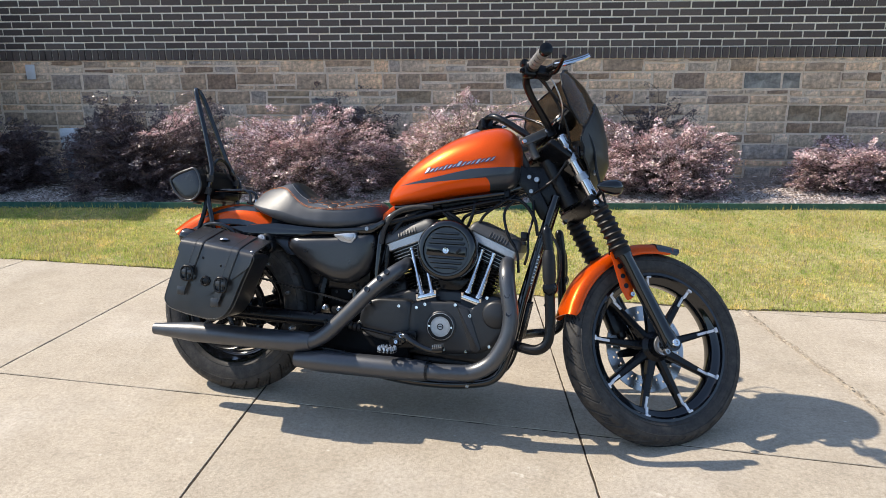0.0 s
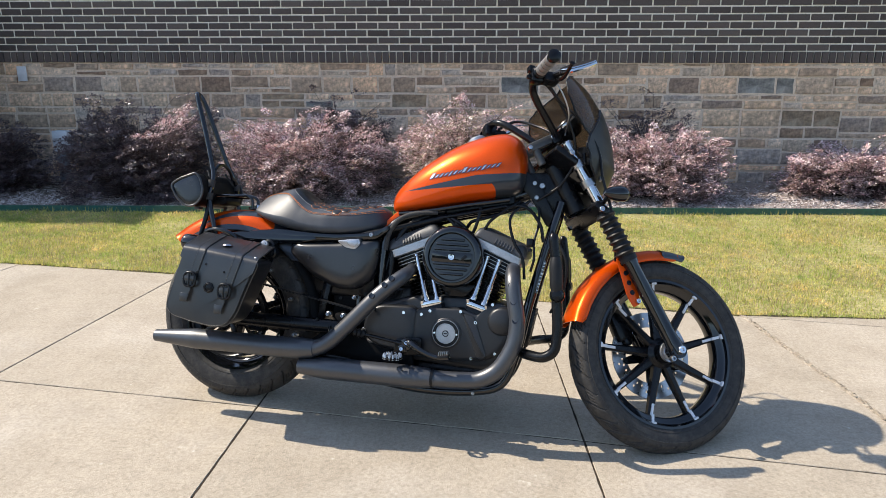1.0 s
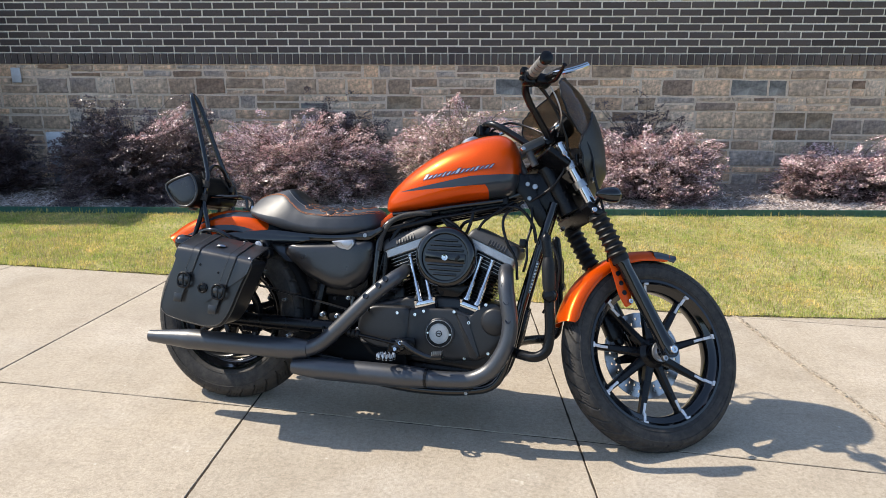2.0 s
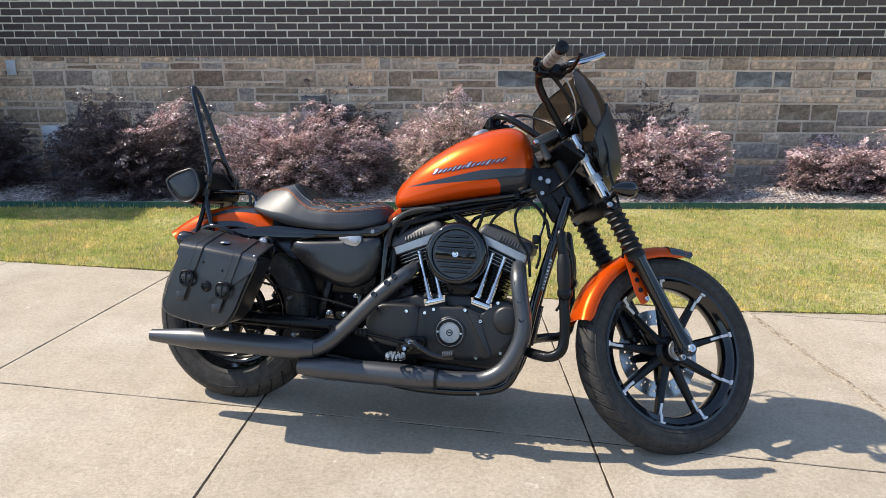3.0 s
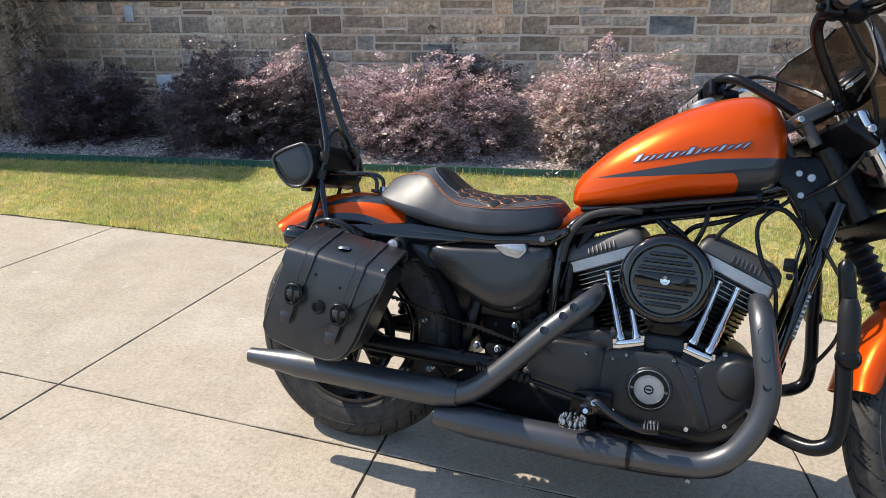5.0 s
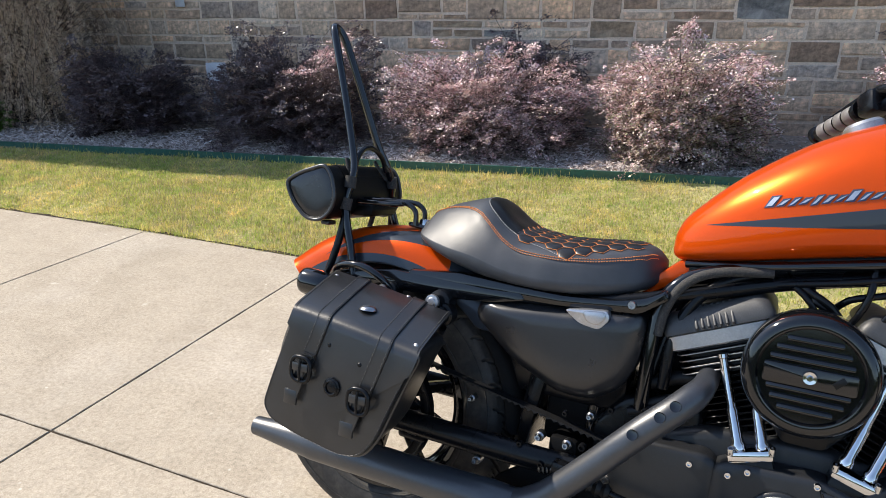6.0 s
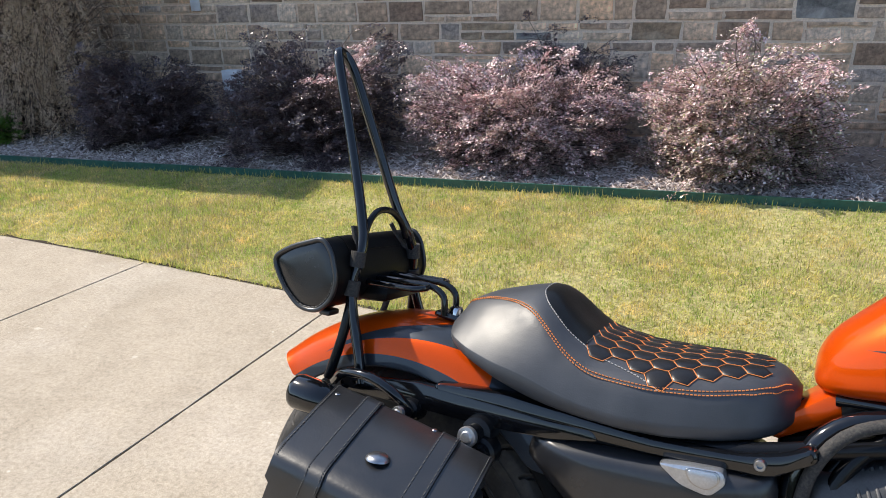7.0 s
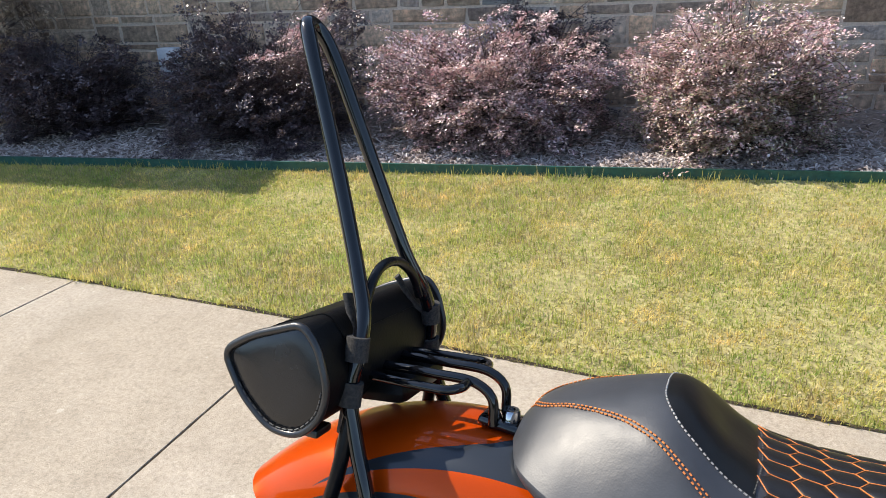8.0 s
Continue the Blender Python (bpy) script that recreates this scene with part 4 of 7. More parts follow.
def wheel(name, c, r, w, rim, m, first, seg, label, tips):
    """Tyre, rim, spokes and hub about the y axis at c."""
    at = m @ Matrix.Translation(c) @ TOY
    half = w / 2
    k = (r - rim)
    prof = [(rim - 0.002, -half * 0.72), (rim + k * 0.10, -half * 0.90), (rim + k * 0.30, -half * 0.99), (rim + k * 0.5, -half), (rim + k * 0.66, -half * 0.955)]
    for i in range(13):
        a = -1.0 + 2.0 * i / 12
        prof.append((r - k * 0.27 * abs(a) ** 2.3, half * 0.91 * a))
    prof += [(q, -y) for q, y in prof[:5][::-1]]
    fine = []
    for (r0, y0), (r1, y1) in zip(prof, prof[1:]):
        n = 5 if abs(y0) < half * 0.93 and abs(y1) < half * 0.93 else 1
        fine += [(r0 + (r1 - r0) * j / n, y0 + (y1 - y0) * j / n) for j in range(n)]
    fine.append(prof[-1])
    fine += [(rim - 0.012, half * 0.6), (rim - 0.012, -half * 0.6)]
    v, f = lathe(fine, seg, None, True)
    out = []
    for p in v:
        q = math.hypot(p.x, p.y)
        a, s = math.atan2(p.y, p.x) / (2 * math.pi), abs(p.z) / half
        if q > rim + k * 0.62 and 0.10 < s < 0.94:
            # swept grooves, and a bracket-shaped cut in every second pitch
            turn_ = a * 34 + 0.5 * (p.z > 0) + 1.15 * s ** 1.6
            u = turn_ % 1.0
            deep = 0.009 if u < 0.11 else 0.0
            if int(turn_ // 1) % 2 == 0:
                if 0.30 < u < 0.80 and abs(s - 0.50) < 0.035:
                    deep = 0.007
                if 0.46 < s < 0.78 and (abs(u - 0.32) < 0.035 or abs(u - 0.56) < 0.03 or abs(u - 0.80) < 0.035):
                    deep = 0.007
            p = V((p.x * (1 - deep / q), p.y * (1 - deep / q), p.z))
        if q > rim + k * 0.62 and abs(s - 0.08) < 0.035:
            p = V((p.x * (1 - 0.004 / q), p.y * (1 - 0.004 / q), p.z))
        out.append(p)
    rim_ob = part(name, lathe([(rim + 0.004, -half * 0.74), (rim + 0.003, -half * 0.84), (rim - 0.006, -half * 0.84), (rim - 0.010, -half * 0.72), (rim - 0.016, -half * 0.56), (rim - 0.030, -half * 0.48), (rim - 0.035, -half * 0.36), (rim - 0.036, 0), (rim - 0.035, half * 0.36), (rim - 0.030, half * 0.48), (rim - 0.016, half * 0.56), (rim - 0.010, half * 0.72), (rim - 0.006, half * 0.84), (rim + 0.003, half * 0.84), (rim + 0.004, half * 0.74)], 96, at, True), GLOSS, bike, label)
    part("tyre", moved((out, f), at), RUBBER, rim_ob, "black tyre with cut tread", True, 30)
    for q, y in ((rim + k * 0.16, 0.925), (rim + k * 0.56, 0.992)):
        ridge = [(q * math.cos(2 * math.pi * i / 120), q * math.sin(2 * math.pi * i / 120), -half * y) for i in range(120)]
        part("sidewall_ridge", moved(tube(ridge, 0.0018, 6, closed=True, raw=True), at), RUBBER, rim_ob)
    for i in range(12):
        a = first + 8 + i * 2.6 - (100 if i > 6 else 0)
        b = block(0.011, 0.005, 0.0025, 0.0005, at @ Matrix.Rotation(radians(a), 4, "Z") @ Matrix.Translation((rim + k * 0.42, 0, half * 0.995 * -1)) @ Matrix.Rotation(radians(90), 4, "Z"))
        part("sidewall_mark", b, RUBBER, rim_ob)
    part("hub", lathe([(0.0, -0.062), (0.030, -0.062), (0.036, -0.055), (0.038, -0.03), (0.052, -0.016), (0.052, 0.016), (0.038, 0.03), (0.036, 0.055), (0.0, 0.055)], 40, at), SATIN, rim_ob)
    if tips:
        part("hub_collar", lathe([(0.018, -0.066), (0.0335, -0.066), (0.0345, -0.0635), (0.0345, -0.058), (0.018, -0.058)], 40, at, True), MACHINED, rim_ob, "machined hub collar")
    for i in range(9):
        turn = at @ Matrix.Rotation(radians(first + 40 * i), 4, "Z")
        ring = []
        for q, hw, hh in ((0.036, 0.017, 0.017), (0.07, 0.0145, 0.015), (rim - 0.05, 0.0105, 0.012), (rim - 0.016, 0.013, 0.014)):
            ring.append([(q, -hw, hh * 0.7), (q, -hw, -hh * 0.6), (q, -hw * 0.55, -hh), (q, hw * 0.55, -hh), (q, hw, -hh * 0.6), (q, hw, hh * 0.7)])
        part("spoke", moved(loft(ring), turn), SATIN, rim_ob)
        if tips:
            tip = join(block(0.040, 0.009, 0.005, 0.0012, turn @ Matrix.Translation((rim - 0.055, 0, -0.0145))), block(0.030, 0.010, 0.006, 0.0015, turn @ Matrix.Translation((rim - 0.026, 0, -0.0255)) @ Matrix.Rotation(radians(14), 4, "Y")), block(0.013, 0.018, 0.010, 0.002, turn @ Matrix.Translation((rim - 0.008, 0, -0.036))))
            part("spoke_tip", tip, WHITE, rim_ob, "bright silver spoke end")
    return rim_ob, at


HUB = (1.475, 0.020, 0.310)
front_wheel, fat = wheel("front_wheel", HUB, 0.332, 0.104, 0.249, STEER, 101.7, 1088, "black nine-spoke front wheel with silver spoke ends", True)
rear_wheel, rat = wheel("rear_wheel", (-0.088, 0, 0.318), 0.322, 0.15, 0.205, Matrix(), 20, 816, "black nine-spoke rear wheel", False)


def disc(at, r0, r1, y, parent, label):
    """A drilled brake disc."""
    n, rows = 108, [r0, r0 + 0.010, r0 + 0.019, r0 + 0.026, r0 + 0.035, r0 + 0.042, r1]
    verts, faces = [], []
    for s in (-0.0024, 0.0024):
        for q in rows:
            for k in range(n):
                a = 2 * math.pi * k / n
                verts.append((q * math.cos(a), q * math.sin(a), y + s))
    m = len(rows)
    for s in (0, 1):
        for i in range(m - 1):
            for k in range(n):
                hole = (i == 1 and k % 12 in (2, 8)) or (i == 3 and k % 12 in (0, 5)) or (i == 5 and False)
                if i == 1 and k % 12 == 11:
                    hole = True
                if not hole:
                    a, b = s * m * n + i * n + k, s * m * n + i * n + (k + 1) % n
                    faces.append((a, b, b + n, a + n) if s else (a, a + n, b + n, b))
    for i in (0, m - 1):
        for k in range(n):
            a, b = i * n + k, i * n + (k + 1) % n
            faces.append((a, b, b + m * n, a + m * n))
    ob = part("brake_disc", moved((verts, faces), at), STEEL, parent, label)
    arms = []
    for k in range(5):
        t = Matrix.Rotation(radians(72 * k + 20), 4, "Z")
        arms.append(moved(loft([[(0.03, -0.02, y - 0.003), (0.03, 0.02, y - 0.003), (0.03, 0.02, y + 0.003), (0.03, -0.02, y + 0.003)], [(r0 + 0.008, -0.011, y - 0.003), (r0 + 0.008, 0.011, y - 0.003), (r0 + 0.008, 0.011, y + 0.003), (r0 + 0.008, -0.011, y + 0.003)]]), at @ t))
        arms.append(lathe([(0.009, y - 0.008), (0.009, y + 0.004)], 14, at @ t @ Matrix.Translation((r0 + 0.006, 0, 0))))
    part("disc_carrier", join(*arms), SATIN, parent)


disc(fat, 0.098, 0.150, 0.052, front_wheel, "drilled steel front brake disc")
part("axle_nut", join(lathe([(0, -0.136), (0.006, -0.136), (0.006, -0.141), (0.012, -0.141), (0.014, -0.138), (0.014, -0.126), (0.019, -0.124), (0.019, -0.118)], 24, fat), lathe([(0.020, -0.082), (0.023, -0.078), (0.023, -0.062)], 24, fat)), CHROME, front_wheel, "chrome axle nut")
# rear sprocket and belt
part("belt_sprocket", lathe([(0.128, -0.090), (0.144, -0.088), (0.150, -0.092), (0.154, -0.092), (0.154, -0.112), (0.150, -0.112), (0.144, -0.106), (0.128, -0.104)], 70, rat, True), SATIN, rear_wheel)
for k in range(5):
    t = rat @ Matrix.Rotation(radians(72 * k), 4, "Z")
    part("sprocket_arm", block(0.105, 0.020, 0.010, 0.003, t @ Matrix.Translation((0.082, 0, -0.098))), SATIN, rear_wheel)
fr, rr = 0.045, 0.156
c0, c1 = V((-0.088, 0.318)), V((0.475, 0.325))
loop = []
for k in range(25):
    a = radians(90 + 180 * k / 24 + 8)
    loop.append((c0.x + rr * math.cos(a), c0.y + rr * math.sin(a)))
for k in range(13):
    a = radians(-90 + 180 * k / 12)
    loop.append((c1.x + fr * math.cos(a), c1.y + fr * math.sin(a)))
dense = []
for (xa, za), (xb, zb) in zip(loop, loop[1:] + loop[:1]):
    n = max(1, int(math.hypot(xb - xa, zb - za) / 0.007))
    dense += [(xa + (xb - xa) * j / n, za + (zb - za) * j / n) for j in range(n)]
rings = []
for i, (x, z) in enumerate(dense):
    a, b = dense[i - 1], dense[(i + 1) % len(dense)]
    d = V((b[0] - a[0], b[1] - a[1])).normalized()
    nx, nz = d.y, -d.x
    t = 0.0065 if i % 2 else 0.001
    rings.append([(x, -0.112, z), (x, -0.088, z), (x - nx * t, -0.088, z - nz * t), (x - nx * t, -0.112, z - nz * t)])
rings.append(rings[0])
part("drive_belt", loft(rings, False), RUBBER_SOFT, bike, "toothed black drive belt", False)

# ---- frame ----
for s in (-1, 1):
    part("frame_tube", tube([(0.70, s * 0.055, 0.752), (0.60, s * 0.065, 0.731), (0.5475, s * 0.07, 0.713), (0.515, s * 0.08, 0.683), (0.499, s * 0.085, 0.645), (0.493, s * 0.09, 0.563), (0.491, s * 0.09, 0.45)], 0.0135, 16), GLOSS, bike, "gloss black frame tube")
part("wiring_loom", tube([(0.505, -0.104, 0.60), (0.512, -0.104, 0.65), (0.530, -0.102, 0.690), (0.556, -0.098, 0.716), (0.60, -0.09, 0.733), (0.68, -0.075, 0.742)], 0.0085, 12), STRAP, bike, "braided wiring sleeve")
part("backbone", tube([(1.07, 0, 0.86), (0.9, 0, 0.80), (0.7, 0, 0.745), (0.5, 0, 0.69), (0.30, 0, 0.63)], 0.026, 12), GLOSS, bike)
for s in (-1, 1):
    part("down_tube", tube([(1.105, s * 0.03, 0.80), (1.07, s * 0.055, 0.66), (1.02, s * 0.075, 0.45), (0.985, s * 0.085, 0.27), (0.94, s * 0.09, 0.165), (0.85, s * 0.10, 0.135), (0.6, s * 0.11, 0.13), (0.46, s * 0.09, 0.16), (0.41, s * 0.06, 0.26), (0.40, s * 0.05, 0.45), (0.42, s * 0.05, 0.64)], 0.0165, 14), GLOSS, bike)
    part("seat_rail", tube([(0.98, s * 0.045, 0.785), (0.74, s * 0.06, 0.735), (0.56, s * 0.075, 0.685), (0.45, s * 0.09, 0.655), (0.30, s * 0.10, 0.628), (0.05, s * 0.105, 0.615)], 0.013, 12), SATIN, bike)
    part("swingarm", tube([(0.40, s * 0.13, 0.315), (0.2, s * 0.135, 0.315), (-0.06, s * 0.135, 0.318), (-0.15, s * 0.135, 0.318)], 0.02, 12, flat=1.3), SATIN, bike)
    strut = plate(rounded([(-0.20, 0.588), (-0.19, 0.612), (-0.05, 0.634), (0.10, 0.632), (0.17, 0.630), (0.24, 0.634), (0.25, 0.620), (0.18, 0.604), (0.12, 0.598), (0.05, 0.594)], 0.01), s * 0.106, s * 0.122, 0.003)
    part("fender_strut", strut, GLOSS, bike, "gloss black fender strut")
    # shock absorber
    a, b = V((0.085, s * 0.155, 0.565)), V((-0.03, s * 0.155, 0.345))
    d = (b - a).normalized()
    part("shock_body", join(rod(a, b, 0.014), rod(a + d * 0.02, a + d * 0.08, 0.026, 20), rod(b - d * 0.05, b - d * 0.02, 0.024, 20)), SATIN, bike)
    coil = []
    u = d.orthogonal().normalized()
    w = d.cross(u)
    for k in range(91):
        t = k / 90
        ang = 2 * math.pi * 8 * t
        coil.append(a + d * (0.06 + 0.15 * t) + (u * math.cos(ang) + w * math.sin(ang)) * 0.024)
    part("shock_spring", tube(coil, 0.0045, 6, raw=True), GLOSS, bike)
    part("shock_bolt", lathe([(0.0, 0.030), (0.011, 0.030), (0.013, 0.026), (0.013, 0.012), (0.019, 0.010), (0.019, 0.0), (0.024, -0.004), (0.024, -0.03)], 24, along(a, (0, s, 0))), SATIN, bike, "black shock mounting boss")
    part("shock_nut", bolt(a + V((0, s * 0.028, 0)), (0, s, 0), 0.010, 0.010), STEEL, bike, "steel shock nut")
for s in (-1, 1):
    neck = plate(rounded([(0.966, 0.909), (1.003, 0.886), (1.037, 0.857), (1.045, 0.822), (1.082, 0.758), (1.079, 0.71), (1.058, 0.715), (1.022, 0.773), (0.996, 0.814), (0.955, 0.854)], 0.012), s * 0.042, s * 0.050, 0.002)
    part("neck_gusset", neck, SATIN, bike)
part("neck_casting", plate(rounded([(0.97, 0.895), (1.05, 0.905), (1.10, 0.85), (1.12, 0.77), (1.085, 0.74), (1.02, 0.81), (0.965, 0.85)], 0.02), -0.026, 0.026, 0.006), SATIN, bike)
part("head_tube", rod((1.065, 0, 0.925), (1.155, 0, 0.77), 0.036, 24), SATIN, bike)
for x, z, r in ((1.011, 0.861, 0.008), (1.037, 0.853, 0.010), (1.020, 0.812, 0.008), (0.455, 0.650, 0.008)):
    part("frame_bolt", bolt((x, -0.051 if x > 0.6 else -0.1205, z), (0, -1, 0), r, 0.007), STEEL, bike, "dull steel frame bolt")
label_ob = part("frame_label", plate([(1.060, 0.60), (1.068, 0.597), (1.045, 0.485), (1.037, 0.488)], -0.0845, -0.083, 0.0), STRIPE, bike, "dark printed frame label", False)
for k in range(9):
    t = k / 8.5
    x, z = 1.061 - 0.021 * t, 0.592 - 0.10 * t
    part("label_bar", plate([(x, z), (x + 0.006, z - 0.001), (x + 0.0055, z - (0.004 if k % 3 else 0.007)), (x - 0.0008, z - (0.003 if k % 3 else 0.006))], -0.0855, -0.0843, 0.0), BADGE, label_ob, "", False)

for s in (-1, 1):
    rail = rounded([(-0.02, 0.604), (-0.02, 0.640), (0.10, 0.652), (0.20, 0.648), (0.32, 0.644), (0.43, 0.654), (0.48, 0.668), (0.512, 0.688), (0.520, 0.670), (0.470, 0.634), (0.32, 0.622), (0.18, 0.618), (0.08, 0.604)], 0.012)
    part("frame_cover", plate(rail, s * 0.092, s * 0.121, 0.006), GLOSS, bike, "gloss black frame cover under the seat")

# ---- fuel tank ----
def half_plane(t, sep, a, b):
    """1 on the left of the line from a to b in the x-z plane."""
    d = V((b[0] - a[0], b[1] - a[1]))
    n = t.nodes.new("ShaderNodeVectorMath")
    n.operation = "DOT_PRODUCT"
    t.links.new(sep, n.inputs[0])
    n.inputs[1].default_value = (-d.y, 0, d.x)
    g = t.nodes.new("ShaderNodeMath")
    g.operation = "GREATER_THAN"
    t.links.new(n.outputs["Value"], g.inputs[0])
    g.inputs[1].default_value = -d.y * a[0] + d.x * a[1]
    return g.outputs[0]


def op(t, kind, a, b=None):
    g = t.nodes.new("ShaderNodeMath")
    g.operation = kind
    for i, v in enumerate((a, b)):
        if v is None:
            continue
        if isinstance(v, (int, float)):
            g.inputs[i].default_value = v
        else:
            t.links.new(v, g.inputs[i])
    return g.outputs[0]


def radius_from(t, vec, cx, cz):
    s = t.nodes.new("ShaderNodeVectorMath")
    s.operation = "MULTIPLY_ADD"
    t.links.new(vec, s.inputs[0])
    s.inputs[1].default_value, s.inputs[2].default_value = (1, 0, 1), (-cx, 0, -cz)
    n = t.nodes.new("ShaderNodeVectorMath")
    n.operation = "LENGTH"
    t.links.new(s.outputs[0], n.inputs[0])
    return n.outputs["Value"]


def two_tone(name, mask_of):
    m = paint_orange()
    m.name = name
    t, b = m.node_tree, m.node_tree.nodes["Principled BSDF"]
    vec = t.nodes.new("ShaderNodeTexCoord").outputs["Object"]
    col = b.inputs["Base Color"].links[0].from_socket
    t.links.new(mixed(t, col, (0.040, 0.046, 0.056), mask_of(t, vec)), b.inputs["Base Color"])
    return m


def tank_mask(t, vec):
    """A stripe that widens from a point behind and turns down ahead of the lower orange field."""
    up = op(t, "MULTIPLY", half_plane(t, vec, (0.99, 0.9165), (0.566, 0.814)), half_plane(t, vec, (0.99, 0.892), (0.80, 0.8735)))
    lo = half_plane(t, vec, (0.566, 0.812), (0.99, 0.862))
    band = op(t, "MULTIPLY", up, lo)
    lobe = op(t, "GREATER_THAN", radius_from(t, vec, 0.852, 0.822), 0.033)
    ahead = half_plane(t, vec, (0.862, 1.0), (0.862, 0.6))
    foot = op(t, "MULTIPLY", op(t, "MULTIPLY", ahead, up), lobe)
    return op(t, "MAXIMUM", band, foot)


TANKPAINT = two_tone("tank_paint", tank_mask)
stations = [(0.500, 0.752, 0.778, 0.018), (0.503, 0.744, 0.792, 0.034), (0.515, 0.737, 0.817, 0.052), (0.54, 0.737, 0.845, 0.068), (0.59, 0.744, 0.893, 0.088), (0.65, 0.755, 0.938, 0.104), (0.72, 0.770, 0.981, 0.116), (0.80, 0.785, 1.014, 0.124), (0.86, 0.796, 1.030, 0.126), (0.91, 0.806, 1.032, 0.122), (0.945, 0.815, 1.015, 0.112), (0.966, 0.83, 0.985, 0.096), (0.977, 0.855, 0.955, 0.070), (0.981, 0.885, 0.925, 0.030)]
xs = [s[0] for s in stations]


tank_line = curve_points([(a, b, c) for a, b, c, d in stations], 0.004)
tank_wide = curve_points([(a, d, 0) for a, b, c, d in stations], 0.004)


def tank_at(x):
    q, w = [p.x for p in tank_line], [p.x for p in tank_wide]
    return (float(np.interp(x, q, [p.y for p in tank_line])), float(np.interp(x, q, [p.z for p in tank_line])), float(np.interp(x, w, [p.y for p in tank_wide])))


rings = []
for i in range(49):
    x = 0.7405 - 0.2405 * math.cos(math.pi * i / 48)
    zb, zt, hw = tank_at(x)
    ring = []
    for k in range(48):
        a = 2 * math.pi * k / 48
        c, s = math.cos(a), math.sin(a)
        e = 0.86 if s > 0 else 0.62
        yy = hw * math.copysign(abs(c) ** e, c)
        zz = (zb + 0.36 * (zt - zb)) + (0.64 if s > 0 else 0.36) * (zt - zb) * math.copysign(abs(s) ** (0.98 if s > 0 else 0.6), s)
        ring.append((x, yy, zz))
    rings.append(ring)
tank = part("fuel_tank", loft(rings), TANKPAINT, bike, "metallic orange peanut tank with a grey stripe", True, 70)
mod = tank.modifiers.new("smooth", "SUBSURF")
mod.levels = mod.render_levels = 1
part("filler_cap", lathe([(0, 0.026), (0.028, 0.024), (0.034, 0.018), (0.036, 0.0), (0.042, -0.004), (0.042, -0.012)], 36, along((0.790, 0.025, 0.998), (-0.42, 0.1, 0.9))), MACHINED, tank, "brushed metal filler cap")
part("tank_skirt", tube([(0.53, -0.04, 0.733), (0.66, -0.07, 0.750), (0.8, -0.08, 0.776), (0.93, -0.07, 0.80)], 0.009, 8), GLOSS, tank)
part("tank_tunnel", block(0.42, 0.10, 0.05, 0.012, pose(0.74, 0, 0.76, 0, -11, 0)), SATIN, bike)
part("tank_tab", plate([(0.44, 0.668), (0.52, 0.738), (0.56, 0.742), (0.56, 0.722), (0.47, 0.662)], -0.045, 0.045, 0.006), ORANGE, bike, "orange tail of the frame cover")

# slanted emblem strokes in place of the maker's name
strokes = []
for i in range(15):
    t = i / 14
    big = i in (0, 7)
    tall = 0.0190 if big else (0.0165 if i in (4, 11) else 0.0110 + 0.0014 * (i % 3))
    strokes.append((0.660 + 0.232 * t, 0.864 + 0.048 * t + (0.003 if big else 0), tall, 0.0120 if big else 0.0084 + 0.0014 * (i % 2)))


def tank_side(x, z):
    zb, zt, hw = tank_at(x)
    zc = zb + 0.36 * (zt - zb)
    s = max(min((z - zc) / (0.64 * (zt - zb)), 1), 0) ** (1 / 0.98)
    return hw * max(1 - s * s, 0) ** 0.43


for x, z, h, w in strokes:
    for name, grow, mat, lift in (("emblem_edge", 0.0030, BADGE_BLUE, 0.0012), ("emblem_bar", -0.0022, BADGE, 0.0024)):
        v = []
        for deep in (-lift, 0.002):
            for sx, sz in ((-1, -1), (1, -1), (1, 1), (-1, 1)):
                px, pz = x + sx * (w + grow) / 2 + sz * 0.0050, z + sz * (h + grow) / 2 + sx * 0.0015
                v.append((px, -tank_side(px, pz) + deep, pz))
        part(name, (v, [(0, 1, 2, 3), (0, 4, 5, 1), (1, 5, 6, 2), (2, 6, 7, 3), (3, 7, 4, 0)]), mat, tank, "slanted silver bar of the maker's emblem" if grow < 0 else "blue-grey edge of an emblem bar", False)

# ---- seat ----
seat_st = [(-0.032, 0.722, 0.732, 0.03), (-0.027, 0.712, 0.748, 0.065), (-0.010, 0.700, 0.765, 0.095), (0.028, 0.682, 0.784, 0.119), (0.08, 0.664, 0.801, 0.134), (0.118, 0.654, 0.813, 0.139), (0.140, 0.649, 0.811, 0.141), (0.158, 0.647, 0.798, 0.142), (0.185, 0.645, 0.774, 0.142), (0.22, 0.643, 0.753, 0.141), (0.28, 0.641, 0.743, 0.137), (0.34, 0.643, 0.746, 0.126), (0.40, 0.650, 0.753, 0.108), (0.45, 0.662, 0.755, 0.088), (0.478, 0.676, 0.745, 0.064), (0.490, 0.692, 0.725, 0.030)]
sx_ = [s[0] for s in seat_st]


def smooth_interp(x, xp, fp):
    """Interpolation with eased corners."""
    h = 0.010
    return sum(float(np.interp(x + h * k, xp, fp)) * w for k, w in ((-1, 0.25), (0, 0.5), (1, 0.25)))


def seat_at(x):
    return tuple(smooth_interp(x, sx_, [s[i] for s in seat_st]) for i in (1, 2, 3))


SEAM = [(-0.032, 0.004), (-0.022, 0.010), (-0.004, 0.034), (0.025, 0.048), (0.055, 0.060), (0.085, 0.074), (0.118, 0.094), (0.155, 0.114), (0.205, 0.1275), (0.28, 0.128), (0.35, 0.116), (0.41, 0.097), (0.455, 0.072), (0.478, 0.04), (0.490, 0.012)]


